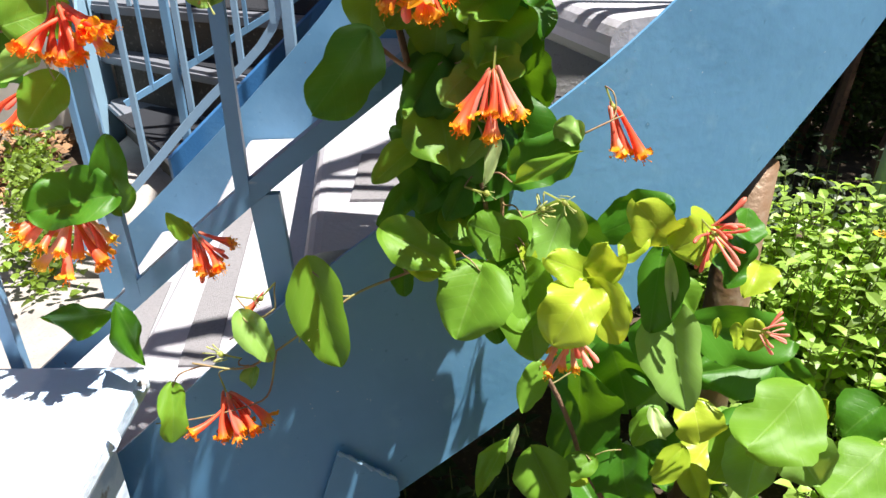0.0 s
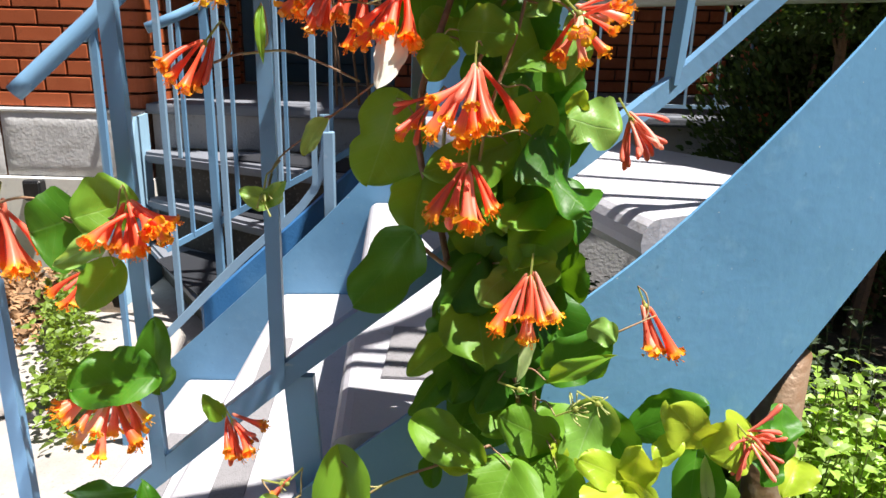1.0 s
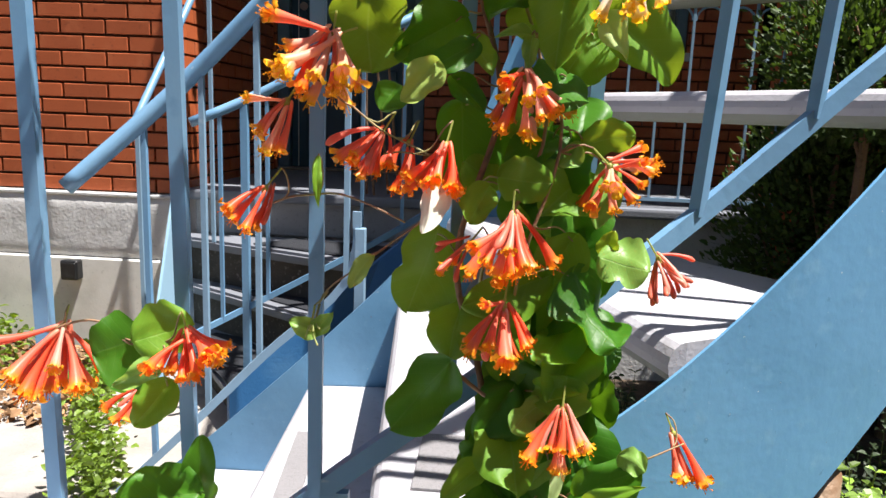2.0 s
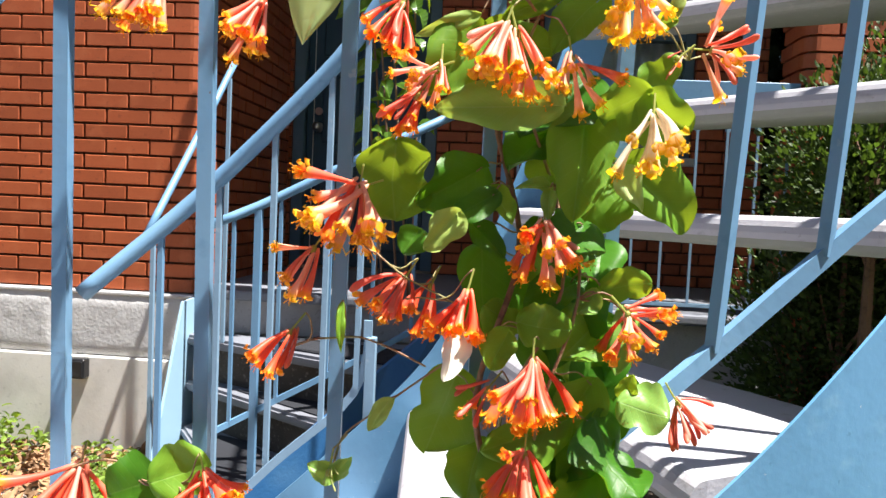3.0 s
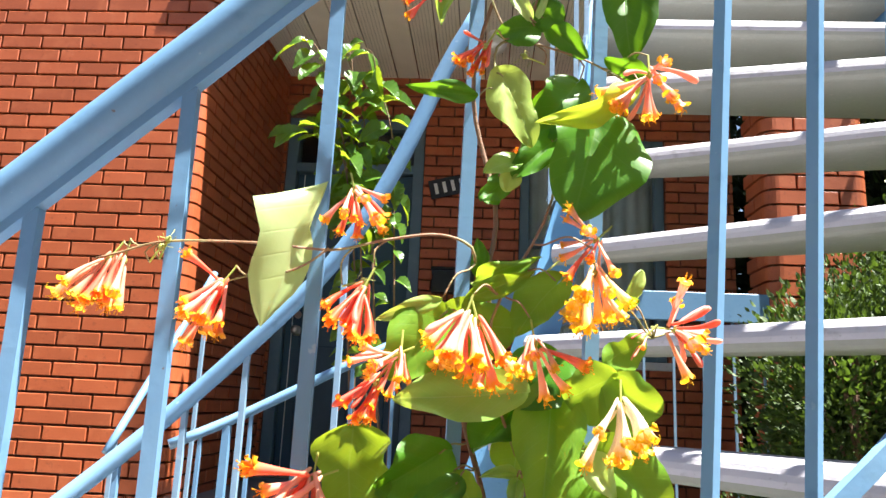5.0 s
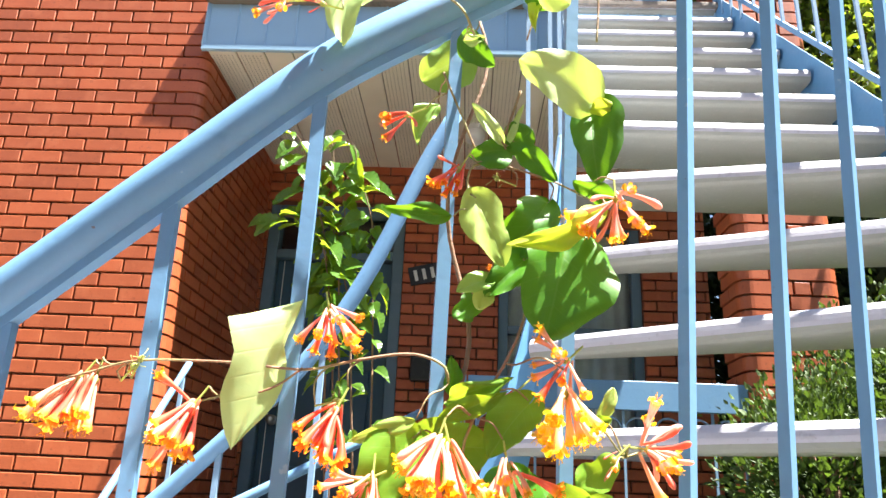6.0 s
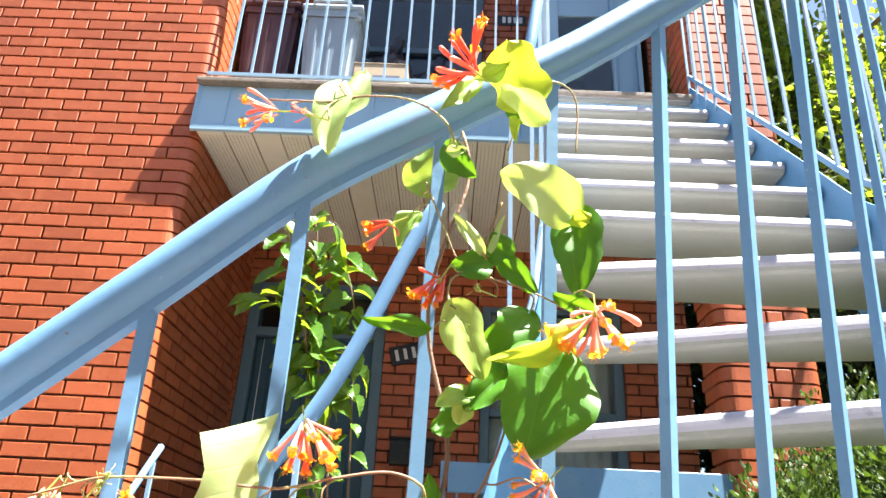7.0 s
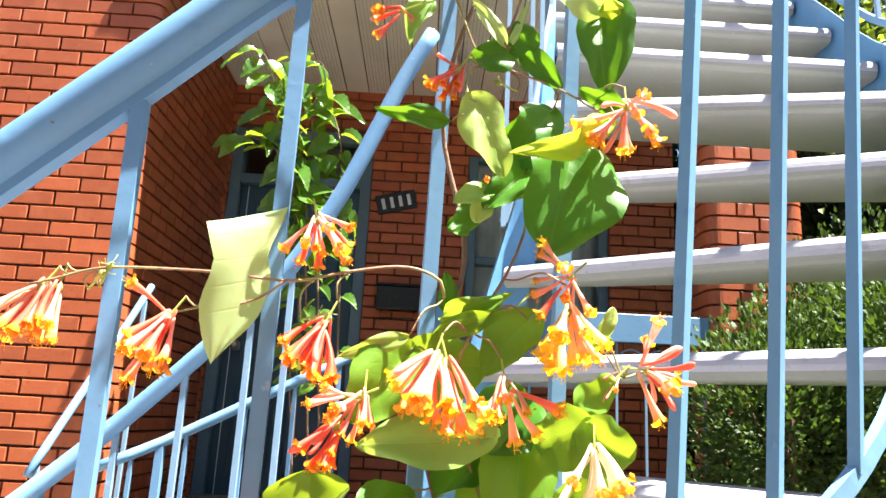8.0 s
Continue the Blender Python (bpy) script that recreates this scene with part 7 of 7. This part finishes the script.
leaf((0.710, 0.042, 0.292), (-0.638, -0.493, -0.591), (-0.099, -0.709, 0.698), 0.066, LEAF, 1)
leaf((0.824, 0.060, 0.610), (-0.561, -0.716, -0.415), (-0.192, -0.374, 0.907), 0.046, LIME, 1)
leaf((0.779, 0.117, 0.495), (0.368, -0.337, -0.867), (0.058, -0.922, 0.383), 0.045, LIME, 0)
leaf((0.741, 0.079, 0.343), (-0.113, -0.846, -0.520), (-0.127, -0.507, 0.853), 0.054, LEAF, 0)
leaf((0.887, 0.101, 0.500), (-0.774, -0.158, -0.613), (-0.274, -0.789, 0.550), 0.042, LEAF, 0)
leaf((0.968, 0.206, 0.110), (-0.605, -0.762, -0.232), (0.334, -0.507, 0.794), 0.079, LEAF, 0)
leaf((0.749, 0.095, 0.476), (-0.352, -0.415, -0.839), (0.280, -0.902, 0.329), 0.045, PALE, 1)
leaf((0.697, 0.074, 0.518), (0.579, -0.757, -0.303), (-0.087, -0.427, 0.900), 0.064, LEAF, 1)
leaf((0.756, 0.049, 0.479), (0.803, -0.411, -0.431), (0.063, -0.660, 0.748), 0.052, LEAF, 1)
leaf((0.784, 0.059, 0.642), (-0.114, -0.558, -0.822), (0.176, -0.826, 0.536), 0.054, LEAF, 1)
leaf((0.592, 0.022, 0.372), (0.505, -0.639, -0.580), (-0.378, -0.768, 0.517), 0.064, LIME, 0)
leaf((0.849, 0.117, 0.298), (-0.701, -0.686, -0.195), (0.056, -0.326, 0.944), 0.090, LIME, 0)
leaf((0.959, 0.243, 0.131), (0.730, -0.407, -0.548), (-0.072, -0.844, 0.531), 0.066, LEAF, 0)
leaf((0.930, 0.240, 0.138), (0.307, -0.900, -0.309), (-0.271, -0.394, 0.878), 0.063, PALE, 1)
leaf((0.580, 0.022, 0.558), (0.793, -0.501, -0.347), (-0.091, -0.661, 0.744), 0.079, LEAF, 0)
leaf((0.897, 0.164, 0.197), (-0.111, -0.505, -0.856), (0.176, -0.858, 0.483), 0.097, LEAF, 1)
leaf((0.718, 0.084, 0.342), (0.698, -0.499, -0.513), (0.162, -0.588, 0.793), 0.065, LEAF, 1)
leaf((0.881, 0.130, 0.323), (-0.001, -0.936, -0.351), (-0.314, -0.333, 0.889), 0.082, LEAF, 1)
leaf((0.717, 0.070, 0.424), (-0.078, -0.848, -0.524), (0.295, -0.522, 0.801), 0.047, PALE, 0)
leaf((0.858, 0.144, 0.321), (0.036, -0.911, -0.410), (-0.214, -0.408, 0.888), 0.047, PALE, 0)
leaf((0.781, 0.062, 0.456), (0.888, -0.011, -0.460), (0.242, -0.838, 0.488), 0.040, LEAF, 0)
leaf((0.726, 0.097, 0.378), (-0.037, -0.926, -0.375), (0.241, -0.372, 0.896), 0.049, LEAF, 1)
leaf((0.783, 0.067, 0.653), (0.259, -0.921, -0.291), (-0.164, -0.339, 0.926), 0.038, LEAF, 1)
_fill = random.Random(19)
for _ in range(24):
    z = _fill.uniform(0.74, 1.14)
    leaf((_fill.uniform(0.435, 0.5), _fill.uniform(-0.085, -0.05), z), (_fill.uniform(-0.6, 0.6), _fill.uniform(-0.35, 0.1), -1), (_fill.uniform(-0.4, 0.4), -1, _fill.uniform(0.0, 0.5)), _fill.uniform(0.05, 0.075), LEAF, _fill.choice((0, 1, 1)), _fill.uniform(0.8, 1.1))
for _ in range(36):
    z = _fill.uniform(0.66, 1.3)
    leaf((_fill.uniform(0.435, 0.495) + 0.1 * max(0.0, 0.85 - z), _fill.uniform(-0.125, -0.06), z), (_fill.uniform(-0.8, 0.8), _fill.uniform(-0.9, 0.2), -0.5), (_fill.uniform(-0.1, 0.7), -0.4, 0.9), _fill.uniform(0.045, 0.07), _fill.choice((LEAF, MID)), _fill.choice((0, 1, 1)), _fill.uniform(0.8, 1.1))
cluster((0.424, -0.180, 1.756), (-0.777, -0.329, 0.538), 0.043, "coral", 13, 58)
cluster((0.235, -0.170, 1.705), (-0.952, -0.246, -0.184), 0.032, "bud", 9, 36)
cluster((0.271, -0.170, 1.702), (-0.967, -0.228, 0.114), 0.016, "bud", 5, 40)
cluster((0.353, -0.130, 1.610), (-0.832, -0.201, -0.517), 0.030, "coral", 6, 25)
cluster((0.403, -0.150, 1.546), (-0.460, -0.169, -0.872), 0.030, "coral", 9, 22)
cluster((0.537, -0.160, 1.518), (0.000, -0.233, -0.973), 0.042, "pinkamber", 12, 58)
cluster((0.450, -0.090, 1.476), (-0.913, -0.196, -0.359), 0.024, "coral", 3, 18)
cluster((0.108, -0.160, 1.350), (-0.442, -0.256, -0.860), 0.044, "amber", 8, 24)
cluster((0.121, -0.160, 1.350), (-0.044, -0.242, -0.969), 0.044, "amber", 4, 12)
cluster((0.204, -0.165, 1.332), (-0.466, -0.243, -0.851), 0.047, "mixed", 11, 26)
cluster((0.302, -0.155, 1.412), (0.259, -0.212, -0.942), 0.038, "mixed", 11, 48)
cluster((0.315, -0.160, 1.334), (-0.369, -0.231, -0.900), 0.040, "coral", 11, 27)
cluster((0.341, -0.175, 1.282), (-0.870, -0.290, -0.399), 0.032, "pinkbud", 9, 48)
cluster((0.331, -0.170, 1.263), (-0.519, -0.246, -0.819), 0.035, "coral", 9, 26)
cluster((0.349, -0.175, 1.283), (0.000, -0.236, -0.972), 0.032, "amber", 6, 20)
cluster((0.395, -0.185, 1.311), (-0.295, -0.232, -0.927), 0.044, "pinkamber", 14, 34)
cluster((0.405, -0.185, 1.309), (0.276, -0.233, -0.933), 0.044, "amber", 10, 24)
cluster((0.449, -0.150, 1.298), (0.159, -0.264, -0.951), 0.040, "amber", 9, 46)
cluster((0.495, -0.155, 1.380), (-0.667, -0.333, -0.667), 0.032, "amber", 9, 60)
cluster((0.492, -0.165, 1.352), (0.021, -0.228, -0.973), 0.046, "gold", 14, 38)
cluster((0.458, -0.100, 1.361), (-0.705, -0.249, -0.664), 0.022, "coral", 5, 26)
cluster((0.512, -0.160, 1.254), (-0.046, -0.274, -0.961), 0.046, "white", 11, 38)
cluster((0.566, -0.110, 1.317), (0.929, -0.344, -0.138), 0.042, "budamber", 12, 62)
cluster((0.536, -0.120, 1.307), (-0.715, -0.260, -0.650), 0.017, "bud", 4, 30)
cluster((0.287, -0.160, 1.191), (-0.065, -0.303, -0.951), 0.058, "mixed", 12, 30)
cluster((0.287, -0.160, 1.191), (-0.908, -0.236, -0.345), 0.053, "mixed", 4, 13)
cluster((0.253, -0.165, 1.141), (-0.481, -0.229, -0.847), 0.040, "mixed", 7, 18)
cluster((0.435, -0.150, 1.166), (0.112, -0.246, -0.963), 0.044, "mixed", 15, 48)
cluster((0.324, -0.145, 1.119), (-0.475, -0.271, -0.837), 0.047, "coral", 12, 34)
cluster((0.344, -0.130, 1.112), (-0.359, -0.256, -0.897), 0.039, "coral", 5, 20)
cluster((0.376, -0.160, 1.112), (-0.217, -0.265, -0.940), 0.046, "coral", 13, 36)
cluster((0.430, -0.165, 1.060), (-0.021, -0.267, -0.964), 0.053, "rose", 15, 34)
cluster((0.395, -0.140, 1.031), (-0.595, -0.282, -0.752), 0.034, "coral", 9, 42)
cluster((0.427, -0.165, 0.988), (-0.079, -0.256, -0.964), 0.051, "rose", 13, 32)
cluster((0.504, -0.145, 1.100), (0.613, -0.438, -0.657), 0.041, "mixed", 13, 68)
cluster((0.556, -0.110, 1.022), (0.503, -0.283, -0.817), 0.037, "rosebud", 14, 42)
cluster((0.237, -0.170, 1.074), (-0.561, -0.280, -0.779), 0.038, "coral", 6, 22)
cluster((0.054, -0.150, 0.945), (-0.118, -0.296, -0.948), 0.060, "rose", 15, 40)
cluster((0.169, -0.165, 0.950), (0.307, -0.241, -0.921), 0.045, "coral", 16, 52)
cluster((0.104, -0.120, 0.880), (-0.568, -0.269, -0.778), 0.034, "coral", 6, 25)
cluster((0.135, -0.160, 0.792), (-0.179, -0.291, -0.940), 0.050, "mixed", 15, 55)
cluster((0.478, -0.165, 0.904), (-0.081, -0.242, -0.967), 0.047, "rose", 13, 33)
cluster((0.594, -0.070, 0.849), (0.386, -0.251, -0.888), 0.053, "mixed", 4, 11)
cluster((0.553, -0.170, 0.669), (-0.019, -0.189, -0.982), 0.040, "bud", 12, 55)
cluster((0.681, -0.130, 0.751), (0.625, -0.469, -0.625), 0.035, "rosebud", 14, 76)
cluster((0.762, -0.110, 0.630), (0.954, -0.301, 0.000), 0.025, "bud", 9, 50)
cluster((0.229, -0.140, 0.754), (0.535, -0.267, -0.802), 0.034, "coral", 13, 42)
cluster((0.232, -0.150, 0.589), (0.301, -0.241, -0.923), 0.049, "coral", 14, 24)
cluster((0.274, -0.140, 0.695), (-0.693, -0.198, -0.693), 0.032, "coral", 2, 7)
cluster((0.232, -0.150, 0.640), (-0.836, -0.304, 0.456), 0.033, "green", 8, 40)
cluster((0.269, -0.140, 0.694), (0.967, -0.254, 0.000), 0.021, "green", 5, 40)
cluster((0.320, -0.170, 0.676), (0.852, -0.341, -0.398), 0.023, "green", 7, 60)
cluster((0.524, -0.150, 0.785), (0.793, -0.302, 0.529), 0.034, "green", 14, 60)
cluster((0.542, -0.150, 0.791), (0.866, -0.325, -0.379), 0.024, "green", 6, 40)
cluster((0.477, -0.140, 0.796), (0.926, -0.337, -0.168), 0.017, "green", 5, 50)
cluster((0.272, -0.165, 0.962), (0.000, -0.659, -0.753), 0.029, "green", 8, 40)
cluster((0.150, -0.160, 1.362), (0.662, -0.530, 0.530), 0.014, "green", 5, 70)
cluster((0.313, -0.150, 1.342), (0.913, -0.365, 0.183), 0.018, "green", 6, 60)
cluster((0.437, -0.130, 1.548), (-0.912, -0.351, 0.211), 0.018, "green", 6, 60)
cluster((0.155, -0.160, 1.368), (0.503, -0.503, 0.704), 0.018, "green", 5, 60)


def petioles():
    """Thin stalks from each leaf and cluster to the nearest stem."""
    bm = bmesh.new()
    for b in BASES:
        k = min(range(len(MAIN)), key=lambda q: (MAIN[q] - b).length_squared)
        p = MAIN[k]
        gap = (p - b).length
        if gap < 0.05:
            run = (MAIN[max(0, k - 3)] - p) * 0.6
            run = run if run.length < 0.02 else Vector((0, 0, 0))
            line = spline([p + run, p + run * 0.3 + (b - p) * 0.2, p.lerp(b, 0.6) + Vector((0, -0.003, 0.15 * gap)), b], 0.004)
            tube(line, 0.0009, 5, bm, taper=0.8)
    return bm


tagged(part("stalk", petioles(), STEM, vine, smooth=True), kind="stuff")
